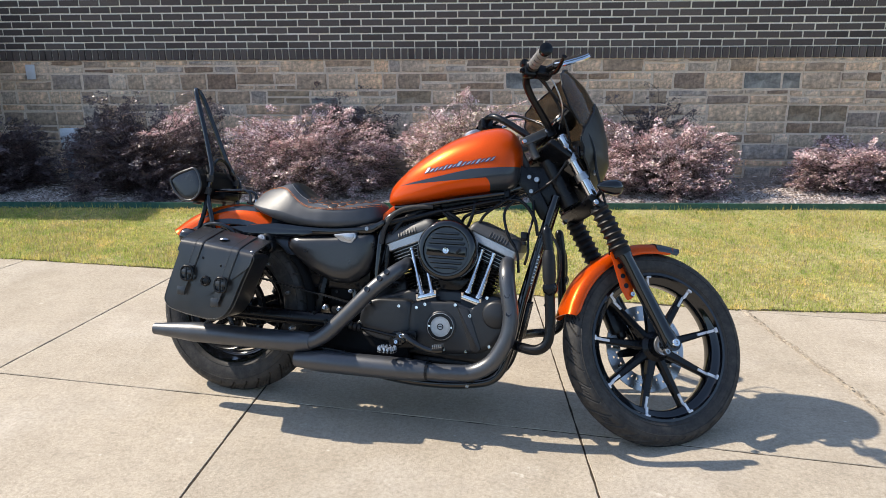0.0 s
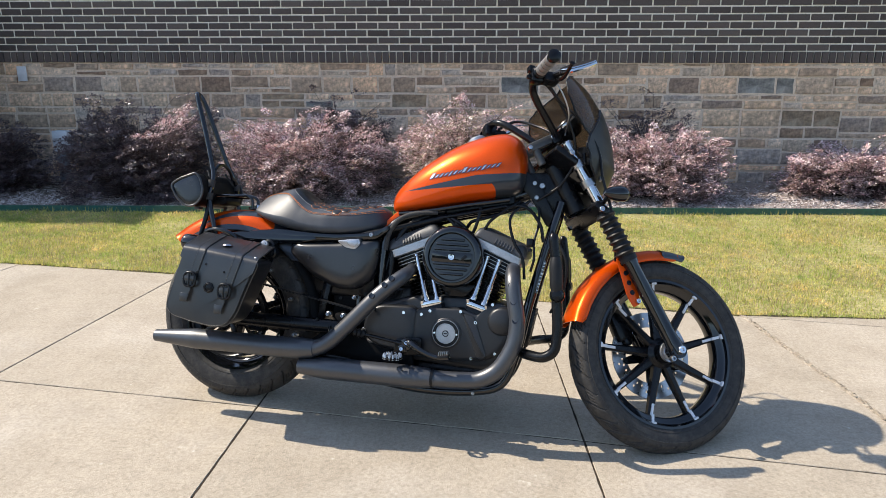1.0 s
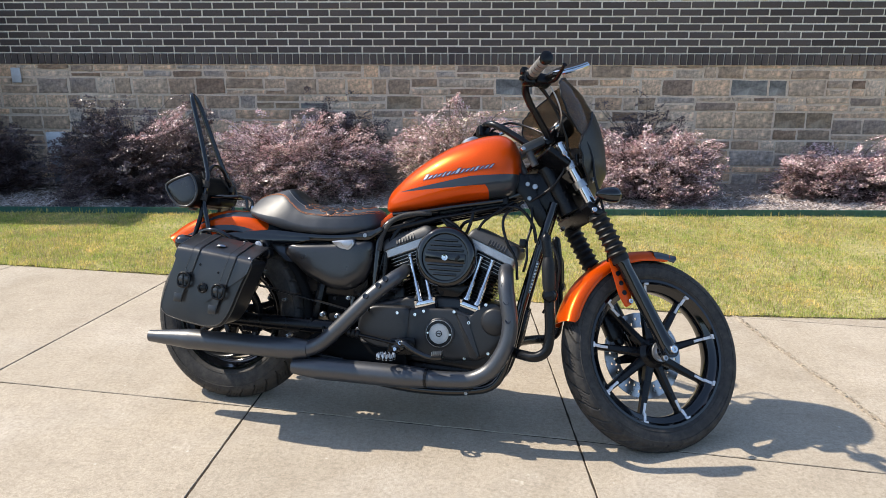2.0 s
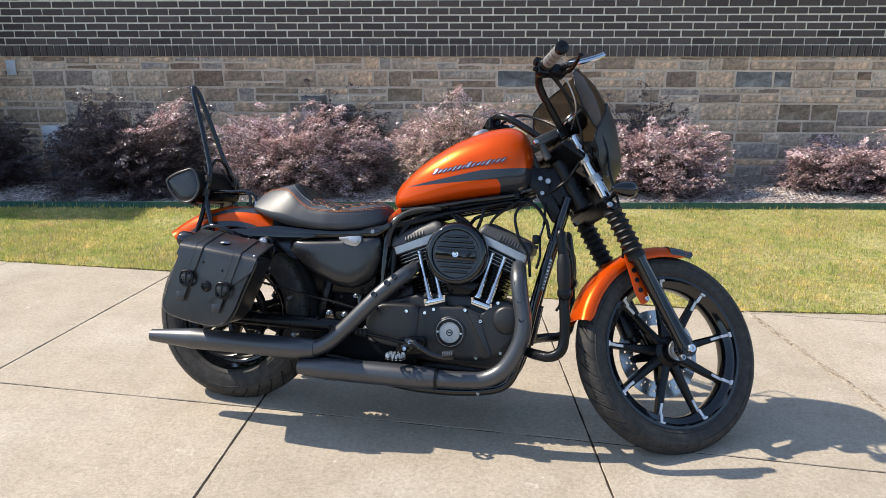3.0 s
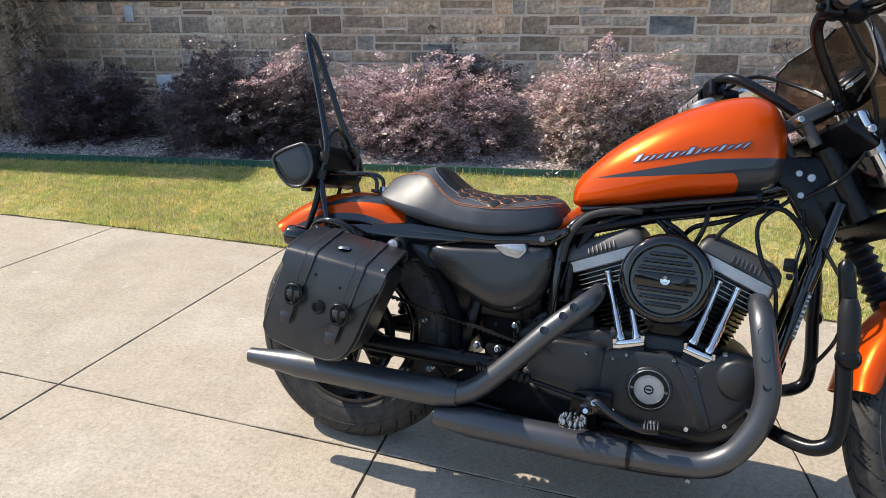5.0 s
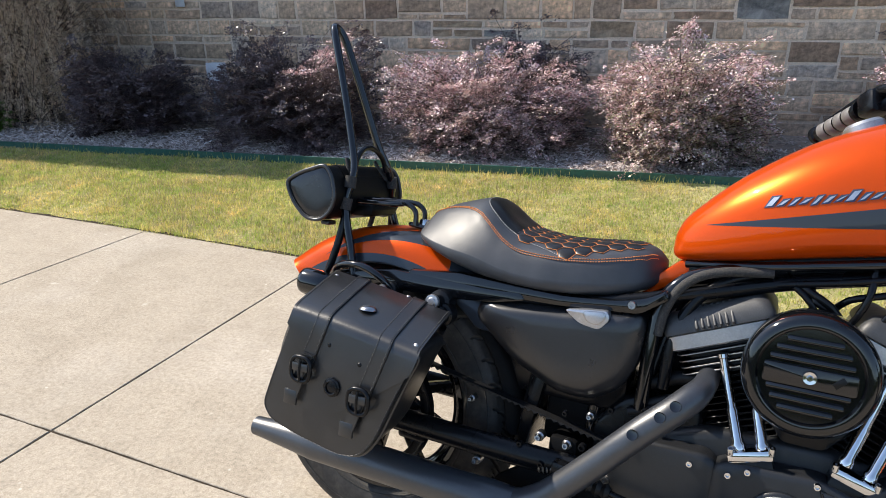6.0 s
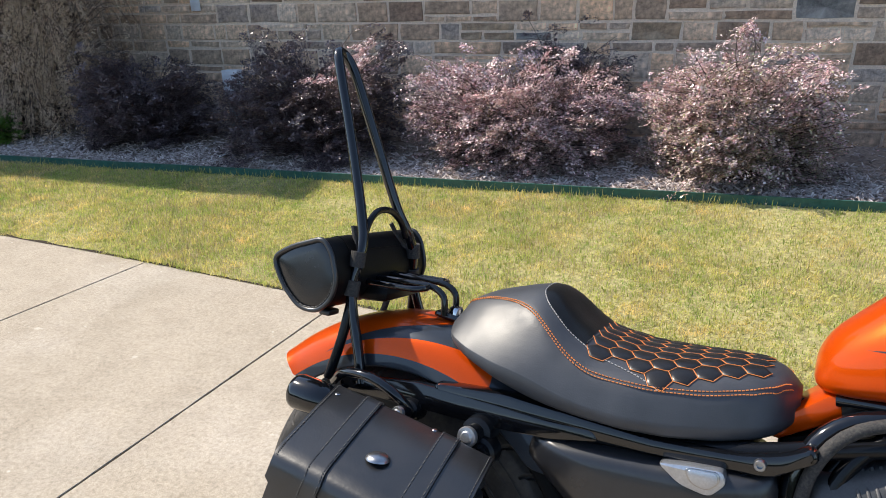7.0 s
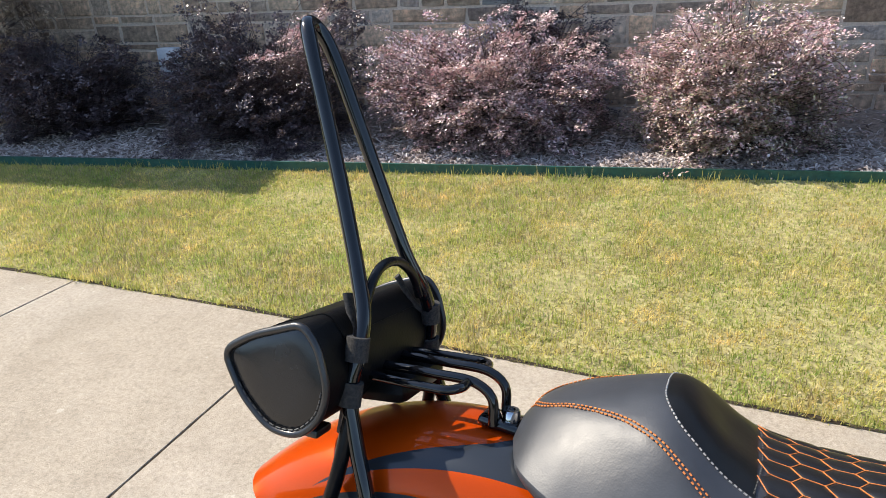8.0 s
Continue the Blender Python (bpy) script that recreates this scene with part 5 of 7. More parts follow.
def seat_low(x):
    """Where the flat side panel ends and the seat turns under."""
    zb, zt, hw = seat_at(x)
    return zb + 0.26 * (zt - zb)


def seat_top(x, y):
    """The crown between the seams, and the flat side panels that slope down from them."""
    zb, zt, hw = seat_at(x)
    ys = min(smooth_interp(x, [p[0] for p in SEAM], [p[1] for p in SEAM]), hw * 0.95)
    if abs(y) > ys:
        k = min((abs(y) - ys) / (hw - ys), 1)
        zs = seat_crown(x, ys)
        return zs - (zs - seat_low(x)) * (0.9 * k + 0.1 * k ** 4)
    return seat_crown(x, y)


def seat_crown(x, y):
    zb, zt, hw = seat_at(x)
    zc = zb + 0.42 * (zt - zb)
    q = min(abs(y) / hw, 1)
    dish = 0.010 * math.exp(-(y / 0.05) ** 2) * math.exp(-((x - 0.17) / 0.05) ** 2)
    hump = 1 - min(max((x - 0.14) / 0.14, 0), 1)
    p, e = 2.5 - 0.75 * hump, 1 / 2.2 + 0.22 * hump
    return zc + (zt - zc) * (1 - q ** p) ** e - dish


rings = []
for i in range(61):
    x = -0.032 + 0.522 * i / 60
    zb, zt, hw = seat_at(x)
    zc = seat_low(x)
    ring = []
    for k in range(33):
        y = hw * math.sin(math.pi / 2 * (-1 + 2 * k / 32))
        ring.append((x, y, seat_top(x, y)))
    for k in range(1, 16):
        a = math.pi * k / 16
        ring.append((x, hw * math.copysign(abs(math.cos(a)) ** 0.6, math.cos(a)), zc - (zc - zb) * math.sin(a) ** 0.5))
    rings.append(ring)
seat = part("seat", loft(rings), VINYL, bike, "black solo seat with orange stitching", True, 80)


def on_seat(x, y, lift=0.001):
    return V((x, y, seat_top(x, y) + lift))


def stitches(path, r=0.0009, dash=0.0038, gap=0.0013, lift=0.0008, side=0.0):
    line = curve_points([(x, y, 0) for x, y in path], 0.0006)
    out, acc, cur = [], 0.0, []
    for a, b in zip(line, line[1:]):
        d = (b - a)
        n = V((-d.y, d.x, 0)).normalized() * side if d.length else V((0, 0, 0))
        if acc % (dash + gap) < dash:
            cur.append(on_seat(a.x + n.x, a.y + n.y, lift))
        elif len(cur) > 1:
            out.append(tube([cur[0], cur[-1]], r, 5, 1, raw=True))
            cur = []
        else:
            cur = []
        q = on_seat(b.x, b.y) - on_seat(a.x, a.y)
        acc += q.length
    return join(*out)


for s in (-1, 1):
    seam = [(x, s * (y - 0.0035)) for x, y in SEAM[1:-1]]
    part("orange_seam", join(stitches(seam, side=0.0018), stitches(seam, side=-0.0018)), THREAD, seat, "double row of orange stitching", False)
    inner = [(0.116, s * 0.002), (0.119, s * 0.040), (0.136, s * 0.069), (0.165, s * 0.085), (0.205, s * 0.092), (0.235, s * 0.100), (0.27, s * 0.107), (0.30, s * 0.115), (0.320, s * 0.121)]
    part("pale_seam", stitches(inner, 0.0009), THREAD_PALE, seat, "pale stitching round the insert", False)
    part("cross_seam", stitches([(0.212, s * 0.001), (0.210, s * 0.05), (0.205, s * 0.088)], 0.0009), THREAD_DARK, seat, "", False)
# smooth insert on the face of the hump
grid, faces, N, M = [], [], 14, 16
for i in range(N + 1):
    x = 0.118 + (0.207 - 0.118) * i / N
    w = 0.089 * math.sqrt(1 - 0.8 * (1 - i / N) ** 3)
    for j in range(M + 1):
        y = w * (-1 + 2 * j / M)
        edge = min(1, 3 * min(1 - abs(-1 + 2 * j / M), i / N * 2 + 0.05, (1 - i / N) * 2 + 0.05))
        grid.append(on_seat(x, y, 0.0005 + 0.002 * edge))
for i in range(N):
    for j in range(M):
        a = i * (M + 1) + j
        faces.append((a, a + M + 1, a + M + 2, a + 1))
part("hump_insert", (grid, faces), VINYL_DARK, seat, "smooth black insert on the hump", True, 80)
# quilted hexagons
pads, threads = [], []
hx, hy = 0.0375, 0.0150
for i in range(-1, 10):
    for j in range(-8, 9):
        cx, cy = 0.2265 + i * hx * 0.78, j * hy * 2 + (hy if i % 2 else 0)
        zb, zt, hw = seat_at(min(max(cx, 0), 0.48))
        limit = min(float(np.interp(cx, [0.2, 0.215, 0.26, 0.30, 0.34, 0.40, 0.45], [0.084, 0.094, 0.104, 0.112, 0.116, 0.096, 0.066])) - 0.004, hw * 0.92)
        if abs(cy) > limit or not 0.216 < cx < 0.455:
            continue
        hexa = [(cx + a * hx * 0.52, cy + b * hy) for a, b in ((-1, 0), (-0.5, -1), (0.5, -1), (1, 0), (0.5, 1), (-0.5, 1))]
        if any(abs(y) > seat_at(x)[2] * 0.97 or x > 0.47 for x, y in hexa):
            continue
        rings = []
        for s, l in ((0.97, 0.0002), (0.90, 0.0018), (0.72, 0.0030), (0.35, 0.0036)):
            rings.append([on_seat(cx + (x - cx) * s, cy + (y - cy) * s, l) for x, y in hexa])
        v, f = loft(rings, cap=False)
        f.append(tuple(range(18, 24)))
        part("quilt_pad", (v, f), QUILT, seat, "", True, 60)
        for a, b in ((0, 1), (1, 2), (2, 3)):
            (xa, ya), (xb, yb) = hexa[a], hexa[b]
            threads.append(tube([on_seat(xa + (xb - xa) * t, ya + (yb - ya) * t, 0.0016) for t in (0, 0.25, 0.5, 0.75, 1)], 0.0006, 5, raw=True))
part("quilt_piping", join(*threads), THREAD, seat, "orange piping between the quilted hexagons", False)

# ---- fenders ----
def fender(c, r, half, side, a0, a1, m, mat, name, label, n=48, drop=0.6, thick=0.0035, flare=0.0, taper=0.0):
    """A mudguard about the y axis: a crown of radius r with sides that come down to the radius side."""
    sec = []
    for k in range(15):
        u = -1 + 2 * k / 14
        y = half * math.sin(u * math.pi / 2)
        sec.append((y, r - (r - side) * abs(u) ** 2.6))
    rings = []
    for i in range(n + 1):
        a = radians(a0 + (a1 - a0) * i / n)
        e = min(i, n - i) / n
        pinch = 1 - 0.30 * max(0, 1 - e / 0.06) ** 2
        ring = []
        tail = radians(taper) * max(0, 1 - i / n / 0.3) ** 1.5
        for y, q in sec:
            q = r - (r - q) * (pinch if flare == 0 else 1)
            b = a - tail * (y / half) ** 2
            ring.append((c[0] + q * math.cos(b), c[1] + y, c[2] + q * math.sin(b)))
        for y, q in sec[::-1]:
            q = r - (r - q) * (pinch if flare == 0 else 1) - thick
            b = a - tail * (y / half) ** 2
            ring.append((c[0] + q * math.cos(b), c[1] + y * 0.96, c[2] + q * math.sin(b)))
        rings.append(ring)
    v, f = loft(rings)
    return part(name, ([m @ V(p) for p in v], f), mat, bike, label, True, 50)


def rear_mask(t, vec):
    """A grey band round the fender that comes to a point behind and closes ahead of the lower orange field."""
    q = radius_from(t, vec, -0.088, 0.318)
    w = radius_from(t, vec, -0.0356, 0.3889)
    v = radius_from(t, vec, -0.0498, 0.3307)
    outer = op(t, "LESS_THAN", w, 0.3242)
    inner = op(t, "GREATER_THAN", v, 0.3617)
    ahead = op(t, "MULTIPLY", half_plane(t, vec, (0.030, 1.0), (0.030, 0.0)), op(t, "GREATER_THAN", radius_from(t, vec, 0.030, 0.652), 0.034))
    band = op(t, "MULTIPLY", outer, op(t, "MAXIMUM", inner, ahead))
    low = op(t, "LESS_THAN", q, 0.341)
    return op(t, "MAXIMUM", band, low)


REARPAINT = two_tone("rear_fender_paint", rear_mask)
fender((-0.088, 0, 0.318), 0.399, 0.100, 0.322, 135, 40, Matrix(), REARPAINT, "rear_fender", "metallic orange rear fender with a curved grey stripe", 60, taper=4)
fender((-0.088, 0, 0.318), 0.356, 0.088, 0.318, 44, 2, Matrix(), HIDDEN, "inner_guard", "black plastic inner mudguard", 24)
FC = HUB
fender(FC, 0.358, 0.066, 0.318, 168, 82, STEER, ORANGE, "front_fender", "short metallic orange front fender")
fender(FC, 0.3595, 0.0665, 0.325, 93, 78, STEER, STRIPE, "fender_tip", "dark painted tip of the front fender", 12)
for s in (-1, 1):
    # drilled bracket of the front fender
    o = [(1.262, 0.600), (1.300, 0.612), (1.345, 0.490), (1.350, 0.455), (1.325, 0.440), (1.300, 0.480)]
    part("fender_bracket", moved(plate(rounded(o, 0.008), s * 0.072, s * 0.076, 0.001), STEER), ORANGE, bike, "orange drilled fender bracket")
    for k in range(4):
        t = k / 3
        p = STEER @ V((1.285 + 0.035 * t, s * 0.0765, 0.585 - 0.095 * t))
        part("bracket_hole", lathe([(0.0085, -0.0008), (0.0085, 0.0006), (0, 0.0006)], 16, along(p, STEER.to_3x3() @ V((0, s, 0)))), SATIN, bike)
    part("bracket_bolt", bolt(STEER @ V((1.338, s * 0.078, 0.462)), STEER.to_3x3() @ V((0, s, 0)), 0.009, 0.010), CHROME, bike, "chrome bolt")

# ---- fork ----
FD = V((0.520, 0, -0.867)).normalized()


def fork_at(z, y):
    t = (0.956 - z) / 0.867
    return V((1.0883 + 0.520 * t, y, z))


for s in (-1, 1):
    y = s * 0.094 + 0.008
    part("fork_tube", moved(rod(fork_at(0.968, y), fork_at(0.60, y), 0.0195, 20), STEER), CHROME if s < 0 else SATIN, bike, "chrome fork tube")
    part("fork_cap", moved(lathe([(0.0205, 0), (0.0205, 0.012), (0.015, 0.018), (0, 0.019)], 20, along(fork_at(0.968, y), -FD)), STEER), CHROME, bike)
    for z in (0.908, 0.846):
        part("tube_clamp", moved(join(rod(fork_at(z + 0.011, y), fork_at(z - 0.011, y), 0.0255, 20), block(0.020, 0.026, 0.018, 0.004, Matrix.Translation(fork_at(z, y) + V((0.032, s * 0.004, 0.016)))), bolt(fork_at(z, y) + V((0.036, s * 0.018, 0.016)), (0, s, 0), 0.007, 0.006)), STEER), STEEL if s < 0 else SATIN, bike, "bright clamp on the fork tube")
    prof, n = [], 7
    L = (fork_at(0.748, y) - fork_at(0.612, y)).length
    for k in range(n):
        z = L * k / n
        prof += [(0.0265, z), (0.0275, z + L / n * 0.15), (0.035, z + L / n * 0.5), (0.0275, z + L / n * 0.85)]
    prof = [(0.0, -0.004), (0.026, -0.004)] + prof + [(0.0265, L), (0.0295, L + 0.002), (0.0295, L + 0.020), (0.022, L + 0.022)]
    part("fork_gaiter", moved(lathe(prof, 28, along(fork_at(0.748, y), FD)), STEER), RUBBER_SOFT, bike, "ribbed black rubber fork gaiter", True, 25)
    part("fork_slider", moved(join(lathe([(0.0, 0), (0.027, 0), (0.027, 0.02), (0.0245, 0.03), (0.0245, 0.30), (0.0275, 0.315), (0.0275, 0.352), (0.020, 0.360), (0, 0.360)], 24, along(fork_at(0.605, y), FD)), rod(V(HUB) + V((0, y - 0.020 - s * 0.026, 0)), V(HUB) + V((0, y - 0.020 + s * 0.020, 0)), 0.026, 20)), STEER), GLOSS, bike, "gloss black fork slider")
part("pinch_bolt", moved(bolt(V(HUB) + V((-0.026, -0.118, -0.030)), (0, -1, 0), 0.010, 0.012), STEER), STEEL, bike)
for z, dz, w in ((0.940, 0.026, 0.235), (0.757, 0.030, 0.235)):
    part("triple_clamp", moved(block(0.092 if z > 0.9 else 0.062, w, dz, 0.010, Matrix.Translation(fork_at(z, 0) + V((-0.034, 0, -0.014) if z > 0.9 else (-0.014, 0, 0.0))) @ Matrix.Rotation(radians(29.9), 4, "Y")), STEER), SATIN, bike, "black fork clamp")
    for s in (-1, 1):
        part("clamp_bolt", moved(bolt(fork_at(z, s * 0.119) + V((-0.022, 0, -0.008)), (0, s, 0), 0.010, 0.008), STEER), CHROME, bike)
# brake caliper, behind the left slider
part("brake_caliper", moved(join(block(0.060, 0.05, 0.105, 0.012, pose(1.352, 0.070, 0.40, 0, -25, 0)), block(0.03, 0.06, 0.06, 0.01, pose(1.372, 0.078, 0.36, 0, -25, 0))), STEER), SATIN, bike, "black brake caliper")

# ---- handlebar, controls and instruments ----
# the controls sit a little lower and further back on the bar
HELD = STEER @ Matrix.Translation((-0.017, 0, -0.018))


def grip_side(s):
    bar = [(1.050, s * 0.0, 1.000), (1.050, s * 0.042, 1.002), (1.040, s * 0.062, 1.015), (0.985, s * 0.100, 1.058), (0.942, s * 0.130, 1.090), (0.914, s * 0.160, 1.112), (0.903, s * 0.195, 1.123), (0.900, s * 0.235, 1.124), (0.889, s * 0.37, 1.109)]
    if s > 0:
        # this half of the bar is bent up a little more
        bar = [(x, y, z + 0.022 * math.sin(math.pi * min(max((y - 0.05) / 0.22, 0), 1)) + 0.008 * (y > 0.2)) for x, y, z in bar]
    part("handlebar", moved(tube(bar, 0.0127, 14, 0.01), STEER), SATIN, bike, "black handlebar")
    a, b = V((0.914, s * 0.255, 1.140)), V((0.905, s * 0.388, 1.125))
    d = b - a
    L = d.length
    g = part("grip", moved(lathe([(0.0, 0), (0.020, 0), (0.021, 0.006), (0.017, 0.010), (0.0165, L * 0.92), (0.020, L * 0.94), (0.020, L), (0.010, L + 0.006), (0, L + 0.006)], 28, along(a, d)), HELD), SATIN, bike, "black hand grip")
    for k in range(4):
        z = 0.016 + k * (L * 0.9 - 0.02) / 4
        w = (L * 0.9 - 0.02) / 4 - 0.006
        part("grip_sleeve", moved(lathe([(0.0170, z), (0.0185, z + 0.002), (0.0185, z + w), (0.0170, z + w + 0.002)], 28, along(a, d)), HELD), GRIPMAT, g, "ribbed grey rubber sleeve")
    sw = along(V((0.917, s * 0.225, 1.142)), d)
    part("switch_housing", moved(join(block(0.044, 0.05, 0.045, 0.010, sw), block(0.02, 0.02, 0.03, 0.004, sw @ Matrix.Translation((-0.02, 0.02, 0))), block(0.016, 0.012, 0.016, 0.003, sw @ Matrix.Translation((-0.026, -0.008, 0.006)))), HELD), SATIN, bike, "black switch housing")
    part("reservoir", moved(block(0.055, 0.045, 0.034, 0.008, Matrix.Translation((0.958, s * 0.235, 1.135))), HELD), SATIN, bike)
    lever = [(0.965, s * 0.235, 1.128), (0.982, s * 0.27, 1.122), (0.975, s * 0.33, 1.116), (0.960, s * 0.395, 1.108)]
    part("lever", moved(tube(lever, [(0, 0.008), (0.6, 0.006), (0.92, 0.005), (1, 0.008)], 10, flat=0.6), HELD), SATIN, bike, "black control lever")
    stalk = [(0.962, s * 0.245, 1.142), (0.975, s * 0.275, 1.140), (0.985, s * 0.295, 1.138)]
    part("mirror_stalk", moved(tube(stalk, [(0, 0.007), (0.5, 0.011), (1, 0.008)], 12), HELD), SATIN, bike)
    lx = V((0.883, 0, 0.469))
    nz = V((-0.547, s * 0.443, 0.709))
    nz = (nz - lx * nz.dot(lx)).normalized()
    ly = nz.cross(lx)
    mm = Matrix(((lx.x, ly.x, nz.x, 1.028), (lx.y, ly.y, nz.y, s * 0.300), (lx.z, ly.z, nz.z, 1.156), (0, 0, 0, 1)))
    prof = [(0, -0.006), (0.55, -0.006), (0.92, -0.004), (1.0, 0.001), (0.96, 0.007), (0.6, 0.010), (0, 0.011)]
    sh = lathe(prof, 36)
    sh = ([mm @ V((p.x * 0.070, p.y * 0.046, p.z)) for p in sh[0]], sh[1])
    mir = part("mirror_shell", moved(sh, HELD), CHROME, bike, "polished oval mirror shell")
    gl = lathe([(0, 0.0125), (0.9, 0.012), (0.93, 0.009)], 36)
    part("mirror_glass", moved(([mm @ V((p.x * 0.070, p.y * 0.046, p.z)) for p in gl[0]], gl[1]), HELD), CHROME, mir, "bright mirror glass")

    # front turn signal
    sig = along(V((1.176, s * 0.150, 0.796)), (1, 0, 0.06))
    b = part("turn_signal", moved(lathe([(0, 0), (0.009, 0.004), (0.0175, 0.020), (0.0235, 0.040), (0.0265, 0.060), (0.026, 0.074), (0.021, 0.085), (0.011, 0.091), (0, 0.093)], 28, sig), STEER), GLOSS, bike, "black bullet-shaped front turn signal")
    part("signal_stem", moved(rod((1.20, s * 0.10, 0.775), (1.195, s * 0.15, 0.79), 0.007), STEER), SATIN, b)


grip_side(-1)
grip_side(1)
for s in (-1, 1):
    riser = part("riser", moved(join(block(0.120, 0.032, 0.030, 0.007, pose(1.003, s * 0.045, 0.984, 0, -32, 0)), rod((0.972, s * 0.045, 0.965), (1.005, s * 0.045, 0.905), 0.013, 16)), STEER), ROCKER, bike, "grey textured handlebar riser")
    for dx, dz in ((-0.052, -0.033), (0.030, 0.019)):
        part("riser_bolt", moved(bolt((1.003 + dx, s * 0.061, 0.984 + dz), (0, s, 0), 0.008, 0.007), STEER), CHROME, riser)
part("riser_clamp", moved(block(0.042, 0.13, 0.030, 0.007, pose(1.048, 0, 1.003, 0, -33, 0)), STEER), SATIN, bike)
sp = along(V((1.110, -0.005, 1.080)), (-0.75, 0, 0.66))
spd = part("speedometer", moved(lathe([(0, -0.05), (0.030, -0.048), (0.046, -0.030), (0.052, 0.0), (0.052, 0.018), (0.048, 0.022), (0.045, 0.018), (0, 0.017)], 40, sp), STEER), SATIN, bike, "round black speedometer")
part("speedometer_rim", moved(lathe([(0.0525, 0.006), (0.0535, 0.010), (0.0525, 0.014)], 40, sp), STEER), CHROME, spd, "thin bright ring")
part("speedometer_bracket", moved(tube([(1.05, 0, 1.00), (1.085, 0, 1.02), (1.105, 0, 1.05)], 0.012, 10), STEER), SATIN, bike)

# small fairing with a smoked screen
SMOKE, _t, _b = nodes_of("smoked_screen")
_b.inputs["Base Color"].default_value = (0.28, 0.21, 0.14, 1)
_b.inputs["Roughness"].default_value = 0.06
_b.inputs["Transmission Weight"].default_value = 0.85
_b.inputs["IOR"].default_value = 1.2
_t.links.new(ramp(_t, noise_tex(_t, 9, 3), [(0.3, (0.24, 0.175, 0.115)), (0.7, (0.32, 0.24, 0.16))]), _b.inputs["Base Color"])


def fairing_x(y, z):
    prof = float(np.interp(z, [0.80, 0.86, 0.925, 1.01, 1.08, 1.137, 1.187, 1.225, 1.25], [1.215, 1.262, 1.290, 1.284, 1.268, 1.245, 1.212, 1.165, 1.11]))
    return prof - 6.5 * y * y - 26 * y ** 4


def fairing_half(z):
    return float(np.interp(z, [0.80, 0.84, 0.89, 0.95, 1.00, 1.05, 1.10, 1.13], [0.070, 0.105, 0.140, 0.156, 0.146, 0.125, 0.100, 0.080]))


def screen_half(z):
    return float(np.interp(z, [1.00, 1.06, 1.12, 1.17, 1.20, 1.225, 1.245], [0.150, 0.166, 0.168, 0.158, 0.138, 0.100, 0.035]))


def shell(z0, z1, n, m, thick, half, off=0.0):
    rings = []
    for i in range(n + 1):
        z = z0 + (z1 - z0) * i / n
        w = half(z)
        ys = [w * math.sin(math.pi / 2 * (-1 + 2 * k / m)) for k in range(m + 1)]
        rings.append([(fairing_x(y, z) + off, y, z) for y in ys] + [(fairing_x(y, z) + off - thick, y * 0.985, z) for y in ys[::-1]])
    return loft(rings)


part("fairing", moved(shell(0.805, 1.125, 24, 28, 0.004, fairing_half), STEER), SHELLMAT, bike, "black headlamp fairing", True, 60)
part("screen", moved(shell(1.005, 1.245, 20, 28, 0.003, screen_half, -0.007), STEER), SMOKE, bike, "smoked translucent screen", True, 60)
edge = []
for s in (-1, 1):
    line = [(fairing_x(s * fairing_half(z), z) - 0.002, s * fairing_half(z), z) for z in [0.808 + 0.317 * k / 30 for k in range(31)]]
    edge.append(tube(line, 0.004, 8, raw=True))
    line = [(fairing_x(s * screen_half(z), z) - 0.009, s * screen_half(z), z) for z in [1.005 + 0.24 * k / 24 for k in range(25)]]
    edge.append(tube(line, 0.003, 8, raw=True))
part("fairing_edge", moved(join(*edge), STEER), SATIN, bike, "black edge bead")
part("headlamp", moved(lathe([(0, -0.085), (0.05, -0.08), (0.078, -0.04), (0.086, 0.0), (0.086, 0.02), (0.08, 0.024), (0, 0.03)], 40, along((1.19, 0, 0.93), (1, 0, 0.05))), STEER), GLOSS, bike, "round black headlamp shell")
for s in (-1, 1):
    part("fairing_bracket", moved(tube([(1.13, s * 0.085, 0.865), (1.135, s * 0.095, 0.90), (1.13, s * 0.105, 0.945)], 0.007, 8), STEER), SATIN, bike)
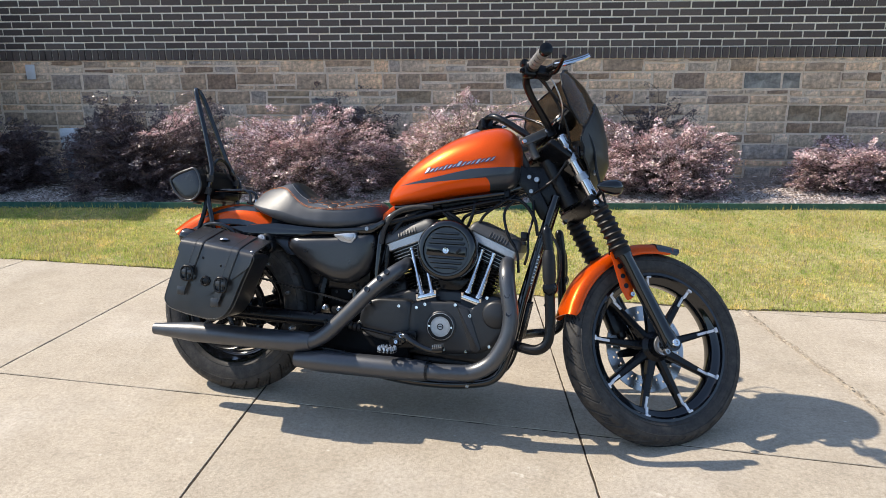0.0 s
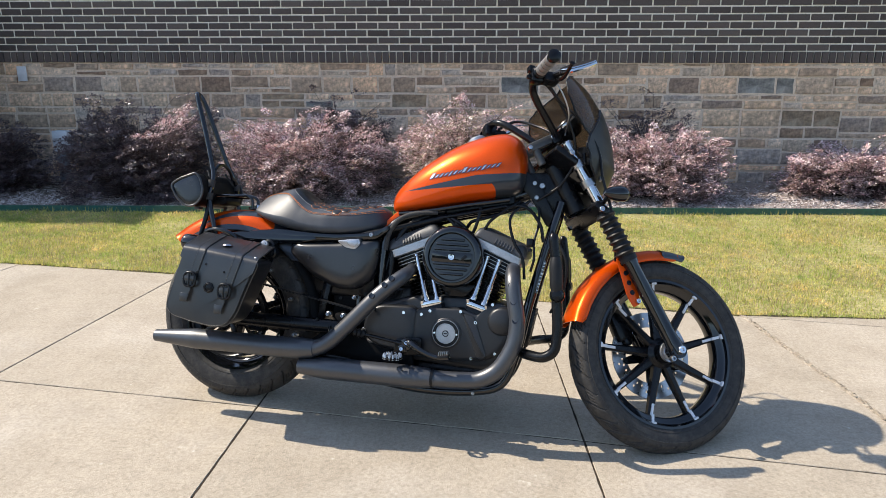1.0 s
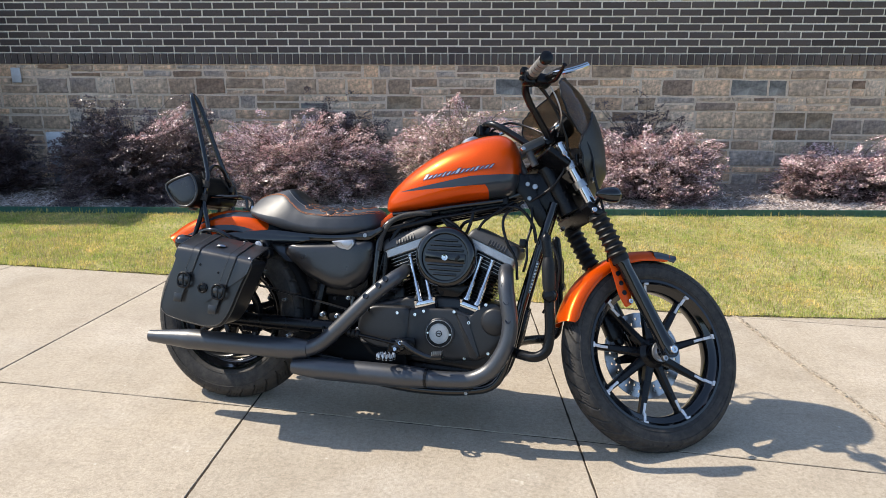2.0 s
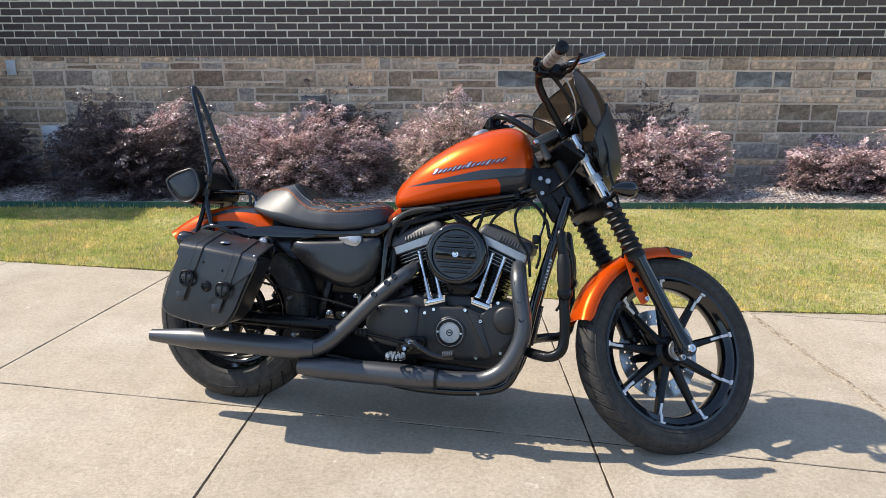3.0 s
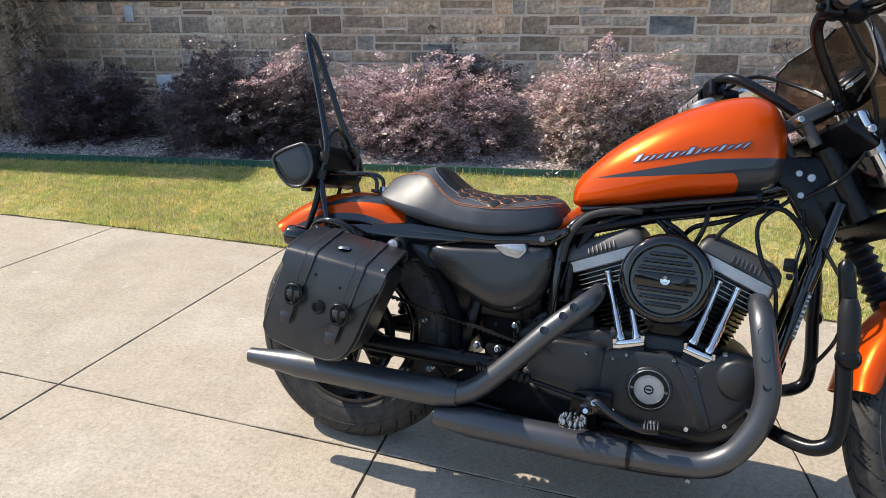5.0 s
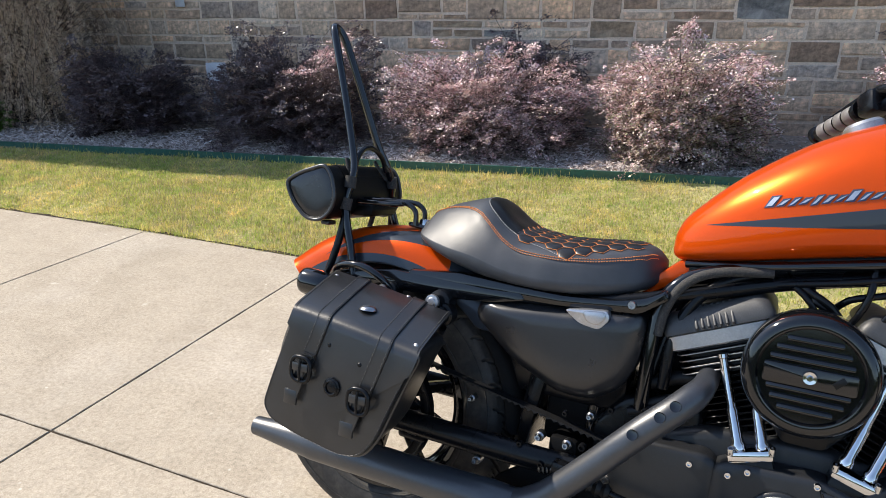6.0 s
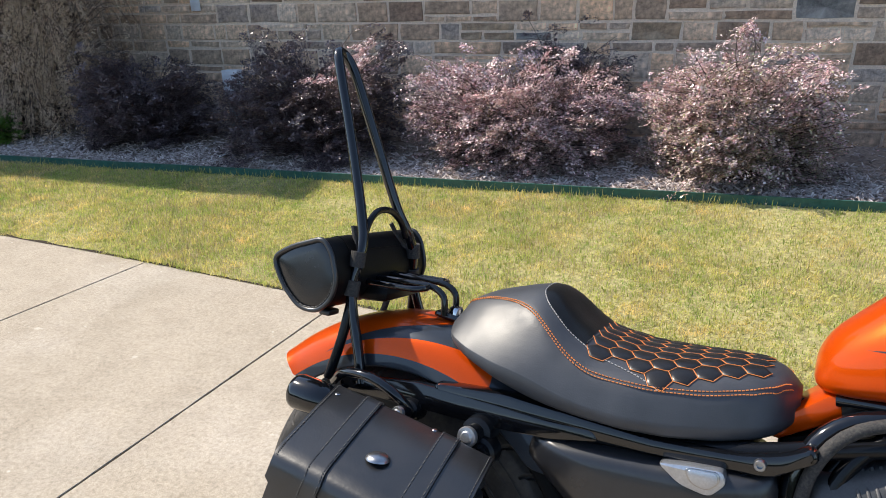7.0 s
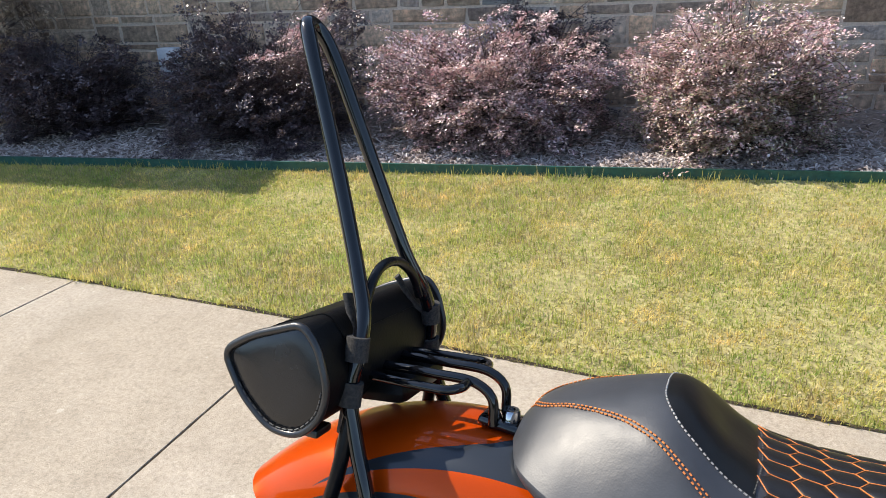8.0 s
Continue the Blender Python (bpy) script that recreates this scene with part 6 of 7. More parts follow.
# cables
S3 = lambda p: STEER @ V(p)
for k, (pts, r, mat) in enumerate([
    ([S3((0.935, -0.20, 1.125)), S3((0.99, -0.17, 1.10)), S3((1.06, -0.14, 1.02)), S3((1.10, -0.10, 0.93)), (1.10, -0.06, 0.86), (1.02, -0.05, 0.80)], 0.0045, SATIN),
    ([S3((0.94, -0.215, 1.12)), S3((1.0, -0.19, 1.07)), S3((1.09, -0.15, 1.04)), S3((1.17, -0.13, 0.95)), S3((1.19, -0.12, 0.86)), S3((1.24, -0.10, 0.72)), S3((1.33, 0.05, 0.5))], 0.0045, SATIN),
    ([S3((0.93, 0.21, 1.13)), S3((0.99, 0.19, 1.165)), S3((1.06, 0.12, 1.125)), S3((1.10, 0.03, 1.05)), S3((1.10, -0.03, 0.98)), (1.05, 0.0, 0.83)], 0.005, SATIN),
    ([S3((0.965, 0.21, 1.15)), S3((1.08, 0.20, 1.17)), S3((1.13, 0.10, 1.10)), S3((1.12, 0.02, 0.98))], 0.0028, STEEL),
    ([S3((0.95, -0.22, 1.14)), S3((0.985, -0.22, 1.10)), S3((1.03, -0.19, 1.04)), S3((1.06, -0.10, 1.00))], 0.0024, STEEL),
    ([(1.0, -0.06, 0.80), (0.94, -0.09, 0.74), (0.955, -0.10, 0.66), (0.99, -0.10, 0.60), (1.0, -0.10, 0.53)], 0.005, SATIN),
    ([(0.95, -0.05, 0.77), (0.86, -0.07, 0.735), (0.80, -0.07, 0.715), (0.78, -0.05, 0.69)], 0.006, SATIN),
    ([(0.60, -0.05, 0.70), (0.555, -0.06, 0.675), (0.525, -0.07, 0.62), (0.50, -0.08, 0.52)], 0.009, SATIN),
    ([(0.66, -0.05, 0.735), (0.60, -0.065, 0.71), (0.555, -0.08, 0.665), (0.53, -0.09, 0.59), (0.525, -0.09, 0.50)], 0.011, SATIN),
    ([(0.68, -0.055, 0.735), (0.715, -0.07, 0.725), (0.745, -0.08, 0.70), (0.76, -0.07, 0.67)], 0.006, SATIN),
    ([(0.70, -0.05, 0.74), (0.75, -0.08, 0.715), (0.775, -0.08, 0.70), (0.80, -0.07, 0.67)], 0.007, SATIN),
    ([(0.83, -0.07, 0.775), (0.828, -0.085, 0.73), (0.815, -0.08, 0.69), (0.80, -0.07, 0.66)], 0.006, SATIN),
    ([(0.965, -0.06, 0.795), (0.91, -0.085, 0.755), (0.865, -0.09, 0.715), (0.845, -0.085, 0.675)], 0.005, SATIN),
    ([(0.92, -0.06, 0.775), (0.99, -0.08, 0.775), (1.04, -0.085, 0.72), (1.055, -0.08, 0.66)], 0.006, SATIN),
    ([(0.93, -0.055, 0.78), (0.87, -0.075, 0.765), (0.78, -0.078, 0.742), (0.68, -0.07, 0.72), (0.60, -0.07, 0.69)], 0.0065, SATIN),
    ([(0.74, -0.05, 0.74), (0.75, -0.08, 0.705), (0.78, -0.07, 0.69)], 0.006, SATIN),
    ([(1.08, -0.07, 0.70), (1.135, -0.09, 0.60), (1.13, -0.07, 0.50), (1.09, -0.05, 0.42)], 0.0045, RUBBER_SOFT),
]):
    part("cable", tube(pts, r, 8), mat, bike, "black control cable" if mat is not STEEL else "braided metal cable")
# ---- engine ----
part("crankcase", join(pillow(rounded([(0.44, 0.27), (0.52, 0.225), (0.90, 0.20), (0.99, 0.26), (1.0, 0.36), (0.95, 0.43), (0.80, 0.46), (0.62, 0.45), (0.46, 0.40)], 0.03), 0.10, -0.095, 0.02)), WRINKLE, bike, "black crankcase")
part("oil_sump", block(0.42, 0.16, 0.06, 0.015, pose(0.74, 0, 0.185)), SATIN, bike)
part("sprocket_cover", pillow(rounded([(0.445, 0.300), (0.455, 0.380), (0.50, 0.408), (0.618, 0.412), (0.640, 0.40), (0.640, 0.262), (0.60, 0.252), (0.50, 0.262)], 0.03), -0.09, -0.137, 0.012), WRINKLE, bike, "black sprocket cover")
cam_cover = part("cam_cover", pillow(rounded([(0.632, 0.398), (0.66, 0.412), (0.735, 0.416), (0.80, 0.420), (0.858, 0.402), (0.878, 0.425), (0.915, 0.448), (0.962, 0.440), (0.990, 0.405), (0.992, 0.360), (0.972, 0.318), (0.935, 0.275), (0.885, 0.245), (0.80, 0.237), (0.70, 0.240), (0.645, 0.256), (0.628, 0.30)], 0.02), -0.09, -0.142, 0.012), WRINKLE, bike, "black wrinkle-finish cam cover")
part("cam_rib", plate(rounded([(0.80, 0.405), (0.845, 0.395), (0.895, 0.262), (0.88, 0.25), (0.86, 0.256)], 0.008), -0.13, -0.1465, 0.004), WRINKLE, cam_cover)
part("gear_cover", lathe([(0.0, 0.010), (0.038, 0.010), (0.046, 0.004), (0.050, -0.006), (0.052, -0.02)], 40, along((0.938, -0.143, 0.385), (0, -1, 0))), WRINKLE, cam_cover)
tm = along((0.750, -0.142, 0.330), (0, -1, 0))
part("timer_ring", lathe([(0.053, -0.01), (0.053, 0.005), (0.050, 0.008), (0.046, 0.0085), (0.0, 0.0085)], 44, tm), WRINKLE, cam_cover)
part("timer_cover", join(lathe([(0.047, 0.0085), (0.046, 0.0105), (0.034, 0.0110), (0.033, 0.0095), (0.0305, 0.0095), (0.030, 0.0105), (0.0, 0.0110)], 44, tm)), MACHINED, cam_cover, "machined timer cover")
part("timer_dark_ring", lathe([(0.0455, 0.0098), (0.0445, 0.0114), (0.0350, 0.0116), (0.0340, 0.0100)], 44, tm, True), SATIN, cam_cover)
part("timer_emblem", join(lathe([(0.011, 0.0108), (0.011, 0.0122), (0.008, 0.0122), (0.008, 0.0108)], 20, tm, True), block(0.012, 0.004, 0.002, 0.0005, tm @ Matrix.Translation((0, 0, 0.0116)))), SATIN, cam_cover)
for k in range(2):
    part("timer_screw", bolt(tm @ V((0.039 * (1 - 2 * k), 0, 0.011)), (0, -1, 0), 0.004, 0.003), CHROME, cam_cover)
for x, z in ((0.595, 0.388), (0.660, 0.388), (0.690, 0.402), (0.797, 0.408), (0.850, 0.375), (0.905, 0.440), (0.972, 0.425), (0.966, 0.322), (0.922, 0.276), (0.842, 0.252), (0.765, 0.252), (0.672, 0.262), (0.64, 0.285), (0.49, 0.39)):
    part("cover_bolt", bolt((x, -0.1415 if x > 0.63 else -0.137, z), (0, -1, 0), 0.0062, 0.006), CHROME, cam_cover, "small chrome cover bolt")
part("pulley_bolt", join(lathe([(0.018, 0), (0.018, 0.006), (0.012, 0.010), (0, 0.010)], 20, along((0.475, -0.113, 0.285), (0, -1, 0)))), STEEL, bike)

FINEDGE = surface("bright_fin_edge", (0.30, 0.30, 0.30), 0.35, 0.9, 300, 0.1, 0.02)


def cylinder(lean, front):
    """Finned barrel, head and rocker box along an axis leaning by that many degrees."""
    axis = Matrix.Translation((0.757, 0, 0.270)) @ Matrix.Rotation(radians(lean), 4, "Y")
    sq = lambda a, b, r: rounded([(-a, -b), (a, -b), (a, b), (-a, b)], r, 5)

    def slab_at(z0, z1, a, b, r, e=0.0012):
        o = sq(a, b, r)
        k = 1 - e / a
        return moved(loft([[(x * k, y * k, z0) for x, y in o], [(x, y, z0 + e) for x, y in o], [(x, y, z1 - e) for x, y in o], [(x * k, y * k, z1) for x, y in o]]), axis)

    cyl = part("cylinder_barrel", slab_at(0.13, 0.34, 0.054, 0.054, 0.05), SATIN, bike, "black finned engine cylinder")
    for k in range(12):
        z = 0.172 + k * 0.0118
        a = 0.070 + 0.006 * min(k / 6, 1)
        part("fin", slab_at(z, z + 0.0034, a, 0.082, 0.03), SATIN, cyl)
    for k in range(4):
        z = 0.318 + k * 0.0118
        part("head_fin", slab_at(z, z + 0.0038, 0.086, 0.098, 0.025), SATIN, cyl)
        part("fin_edge", slab_at(z + 0.0007, z + 0.0031, 0.0864, 0.0984, 0.025, 0.0003), FINEDGE, cyl, "bright machined fin edge")
    part("cylinder_head", slab_at(0.31, 0.37, 0.075, 0.085, 0.03), SATIN, cyl)
    box = part("rocker_box", slab_at(0.364, 0.395, 0.096, 0.102, 0.02, 0.003), MACHINED, bike, "silver lower rocker box")
    o = rounded([(-0.098, -0.104), (0.098, -0.104), (0.098, 0.104), (-0.098, 0.104)], 0.02, 5)
    lid = loft([[(x, y, 0.395) for x, y in o], [(x, y, 0.404) for x, y in o], [(x * 0.93, y * 0.90, 0.424) for x, y in o], [(x * 0.80, y * 0.80, 0.434) for x, y in o], [(x * 0.5, y * 0.5, 0.436) for x, y in o]])
    part("rocker_lid", moved(lid, axis), ROCKER, box, "dark textured rocker lid")
    for k in range(7):
        part("lid_rib", block(0.0045, 0.05, 0.010, 0.0015, axis @ Matrix.Translation((-0.030 + 0.0105 * k + (0.012 if front else -0.005), -0.092, 0.4165)) @ Matrix.Rotation(radians(48), 4, "X")), ROCKER, box)
    for a in (-0.082, 0.082):
        part("lid_bolt", bolt(axis @ V((a, -0.092, 0.406)), axis.to_3x3() @ V((0, -0.3, 1)), 0.006, 0.006), CHROME, box)
    return cyl


cylinder(-22.5, False)
cylinder(22.5, True)
for lo, hi in (((0.670, 0.432), (0.620, 0.592)), ((0.708, 0.440), (0.664, 0.600)), ((0.832, 0.450), (0.873, 0.602)), ((0.870, 0.434), (0.914, 0.592))):
    a, b = V((lo[0], -0.122, lo[1])), V((hi[0], -0.112, hi[1]))
    d = b - a
    L = d.length
    part("pushrod_tube", lathe([(0.0125, 0), (0.0125, 0.010), (0.0098, 0.014), (0.0098, L * 0.42), (0.0076, L * 0.45), (0.0076, L * 0.95), (0.0098, L * 0.96), (0.0098, L)], 20, along(a, d)), CHROME, bike, "chrome pushrod tube")
for x, lean in ((0.690, -18), (0.850, 17)):
    part("tappet_block", block(0.075, 0.045, 0.020, 0.005, pose(x, -0.118, 0.428, 0, lean, 0)), CHROME, bike, "chrome tappet block")
    part("tappet_base", block(0.062, 0.045, 0.045, 0.006, pose(x + (0.012 if lean < 0 else -0.012), -0.113, 0.402, 0, lean, 0)), SATIN, bike)
    for s in (-1, 1):
        part("tappet_bolt", bolt(V((x + s * 0.032, -0.138, 0.436 - s * lean * 0.0005)), (0, -0.4, 1), 0.006, 0.01), CHROME, bike)
part("intake_manifold", tube([(0.66, -0.03, 0.60), (0.757, -0.05, 0.585), (0.855, -0.03, 0.60)], 0.032, 14), SATIN, bike)

# round air cleaner
ac = along((0.757, -0.145, 0.592), (0, -1, 0)) @ Matrix.Diagonal((1.04, 1.04, 1, 1))
acl = part("air_cleaner", lathe([(0.090, -0.06), (0.100, -0.05), (0.102, -0.01), (0.1005, 0.006), (0.095, 0.016), (0.087, 0.0205), (0.078, 0.019), (0.075, 0.012), (0.0, 0.012)], 72, ac), GLOSS, bike, "round gloss black air cleaner cover")
for k in range(8):
    z = -0.056 + k * 0.016
    if k in (3, 4):
        continue
    w = 2 * math.sqrt(max(0.072 ** 2 - z * z, 0)) * 0.92
    part("cover_louvre", block(w * 0.97, 0.009, 0.012, 0.0035, ac @ Matrix.Translation((0, z, 0.0135)) @ Matrix.Rotation(radians(-12), 4, "X")), GLOSS, acl)
part("louvre_panel", moved(plate(rounded([(-0.070, -0.017), (0.070, -0.017), (0.070, 0.017), (-0.070, 0.017)], 0.006), 0, 0.005, 0.0015), Matrix.Translation((0.757, -0.163, 0.590))), GLOSS, acl)
part("cover_screw", lathe([(0.0, 0.027), (0.004, 0.027), (0.005, 0.023), (0.010, 0.0235), (0.0115, 0.020), (0.0115, 0.014)], 24, ac), CHROME, acl, "chrome centre screw")
part("cover_emblem", join(block(0.020, 0.010, 0.0016, 0.0005, ac @ Matrix.Translation((0.042, 0, 0.0185)) @ Matrix.Rotation(radians(45), 4, "Z"))), SATIN, acl)
part("air_cleaner_back", lathe([(0.06, -0.09), (0.085, -0.06)], 40, ac), SATIN, bike)
part("intake_bracket", plate(rounded([(0.70, 0.50), (0.84, 0.50), (0.80, 0.455), (0.735, 0.455)], 0.01), -0.10, -0.085, 0.002), SATIN, bike)
part("horn_switch", join(block(0.022, 0.02, 0.03, 0.004, pose(1.012, -0.105, 0.655)), block(0.012, 0.03, 0.012, 0.002, pose(1.015, -0.11, 0.63))), SATIN, bike)
part("spark_lead", tube([(1.02, -0.11, 0.56), (1.03, -0.12, 0.60), (1.025, -0.10, 0.66), (1.035, -0.075, 0.72), (1.03, -0.05, 0.78)], 0.0045, 8), SATIN, bike)
part("oil_sender", join(rod((0.985, -0.12, 0.46), (0.985, -0.12, 0.485), 0.009, 12), rod((0.985, -0.12, 0.485), (0.985, -0.12, 0.50), 0.006, 10)), STEEL, bike)
part("starter_body", rod((0.56, -0.06, 0.44), (0.60, 0.10, 0.46), 0.045, 24), SATIN, bike)
part("gearbox", pillow(rounded([(0.40, 0.24), (0.40, 0.40), (0.46, 0.47), (0.60, 0.48), (0.62, 0.24)], 0.02), 0.11, -0.08, 0.015), SATIN, bike)
for p, q, r in (((0.50, -0.07, 0.50), (0.60, -0.08, 0.53), 0.014), ((0.50, -0.08, 0.46), (0.59, -0.10, 0.49), 0.011), ((0.47, -0.09, 0.44), (0.55, -0.105, 0.455), 0.009)):
    part("hose", tube([p, tuple((a + b) / 2 + 0.008 for a, b in zip(p, q)), q], r, 10), RUBBER_SOFT, bike)
for x, y, z, r in ((0.505, -0.112, 0.455, 0.009), (0.44, -0.10, 0.438, 0.008), (0.40, -0.125, 0.36, 0.010), (0.33, -0.15, 0.315, 0.008), (0.28, -0.14, 0.34, 0.007), (0.36, -0.13, 0.42, 0.007)):
    part("small_bolt", bolt((x, y, z), (0, -1, 0), r * 0.8, 0.009), SATIN, bike)
part("inner_fender", pillow(rounded([(0.20, 0.62), (0.45, 0.64), (0.44, 0.50), (0.36, 0.44), (0.26, 0.46), (0.20, 0.54)], 0.03), 0.08, -0.05, 0.02), HIDDEN, bike)
for x, z, r in ((0.313, 0.358, 0.0065), (0.369, 0.356, 0.0065), (0.187, 0.272, 0.006), (0.452, 0.311, 0.009), (0.162, 0.399, 0.0045), (0.407, 0.424, 0.005), (0.076, 0.497, 0.004)):
    part("bracket_nut", join(bolt((x, -0.128, z), (0, -1, 0.1), r, 0.012), lathe([(r * 1.5, -0.02), (r * 1.5, -0.002), (r * 1.1, 0.0)], 16, along((x, -0.128, z), (0, -1, 0)))), STEEL, bike, "dull steel nut")
part("axle_adjuster", join(rod((0.315, -0.140, 0.303), (0.385, -0.140, 0.310), 0.007, 12), *[lathe([(0.011, 0), (0.0125, 0.002), (0.011, 0.004)], 14, along((0.325 + 0.008 * k, -0.140, 0.304 + 0.0008 * k), (1, 0, 0.1))) for k in range(6)]), STEEL, bike, "ribbed steel adjuster")
part("rear_engine_bracket", plate(rounded([(0.47, 0.66), (0.555, 0.69), (0.57, 0.60), (0.555, 0.47), (0.47, 0.45)], 0.015), -0.025, 0.025, 0.004), HIDDEN, bike)
part("splash_guard", block(0.012, 0.15, 0.26, 0.004, pose(0.262, 0, 0.41, 0, 8, 0)), HIDDEN, bike)

# side cover with its badge
side = part("side_cover", dome(rounded([(0.142, 0.568), (0.150, 0.604), (0.22, 0.611), (0.33, 0.619), (0.43, 0.632), (0.472, 0.634), (0.482, 0.612), (0.478, 0.545), (0.455, 0.487), (0.400, 0.449), (0.330, 0.450), (0.232, 0.494)], 0.024, 6), -0.03, -0.134, 0.028, 7), COVER, bike, "satin black oil tank side cover")
bo = rounded([(0.332, 0.622), (0.375, 0.629), (0.416, 0.633), (0.421, 0.617), (0.403, 0.594), (0.364, 0.600)], 0.010)
part("side_badge", plate(bo, -0.112, -0.1372, 0.0025), BADGE, side, "brushed silver shield badge")
bo2 = rounded([(0.366, 0.626), (0.411, 0.631), (0.414, 0.617), (0.400, 0.602), (0.377, 0.606)], 0.010)
part("badge_rim", plate(bo2, -0.13, -0.1388, 0.001), STEEL, side)
part("badge_face", plate([(0.393 + (x - 0.393) * 0.86, 0.617 + (z - 0.617) * 0.86) for x, z in bo2], -0.13, -0.1398, 0.0008), BADGE, side)

# ---- exhaust ----
up = [(0.604, -0.075, 0.545), (0.596, -0.130, 0.524), (0.562, -0.172, 0.490), (0.515, -0.19, 0.445), (0.40, -0.20, 0.320), (0.345, -0.20, 0.268), (0.30, -0.20, 0.245), (0.25, -0.20, 0.238)]
part("rear_pipe", tube(up, [(0, 0.019), (0.08, 0.021), (0.16, 0.0255), (0.7, 0.0265), (1, 0.029)], 22, 0.012), MATTE, bike, "matte black rear exhaust pipe")
part("upper_muffler", tube([(0.30, -0.20, 0.243), (0.2, -0.20, 0.238), (0.0, -0.20, 0.237), (-0.2, -0.20, 0.236), (-0.325, -0.20, 0.234)], [(0, 0.031), (0.08, 0.0365), (0.74, 0.0365), (0.97, 0.0225), (1, 0.0215)], 30, 0.01), MATTE, bike, "matte black upper muffler")
part("muffler_bore", lathe([(0.0185, 0), (0.0185, 0.002), (0.012, 0.0025), (0, 0.0025)], 24, along((-0.3245, -0.20, 0.234), (-1, 0, 0))), SATIN, bike)
down = [(0.960, -0.09, 0.562), (0.965, -0.135, 0.550), (0.972, -0.175, 0.517), (0.983, -0.19, 0.462), (0.996, -0.195, 0.395), (0.992, -0.198, 0.332), (0.972, -0.20, 0.278), (0.938, -0.20, 0.228), (0.885, -0.20, 0.196), (0.82, -0.20, 0.187), (0.74, -0.20, 0.183), (0.64, -0.20, 0.181)]
part("front_pipe", tube(down, [(0, 0.024), (0.1, 0.0265), (0.7, 0.0275), (1, 0.029)], 22, 0.012), MATTE, bike, "matte black front exhaust pipe")
part("lower_muffler", tube([(0.735, -0.20, 0.183), (0.62, -0.20, 0.181), (0.45, -0.20, 0.180), (0.245, -0.20, 0.178)], [(0, 0.029), (0.02, 0.032), (0.16, 0.0385), (0.80, 0.0385), (0.98, 0.028), (1, 0.026)], 30, 0.01), MATTE, bike, "matte black lower muffler")
part("pipe_clamp", tube([(0.732, -0.20, 0.183), (0.722, -0.20, 0.183)], 0.0325, 24), SATIN, bike)
part("muffler_bracket", plate(rounded([(0.20, 0.235), (0.42, 0.215), (0.40, 0.175), (0.22, 0.20)], 0.01), -0.165, -0.155, 0.002), SATIN, bike)
for c in ((0.567, -0.182, 0.499), (0.545, -0.189, 0.476), (0.505, -0.195, 0.436), (0.973, -0.176, 0.505), (0.985, -0.188, 0.452), (0.995, -0.193, 0.392)):
    n = V((-0.1, -1, 0.30)).normalized()
    part("shield_hole", lathe([(0.0095, 0.020), (0.0095, 0.0296), (0.0075, 0.0290), (0.0, 0.0285)], 18, along(V(c), n)), GLOSS, bike, "round hole in the pipe shield")
part("lower_rail_cover", tube([(0.27, -0.15, 0.165), (0.5, -0.16, 0.160), (0.75, -0.16, 0.160), (0.88, -0.16, 0.165)], 0.012, 8), SATIN, bike)
for x in (0.36, 0.47, 0.62, 0.86):
    part("rail_bolt", bolt((x, -0.172, 0.142), (0, -1, 0), 0.006, 0.006), STEEL, bike)

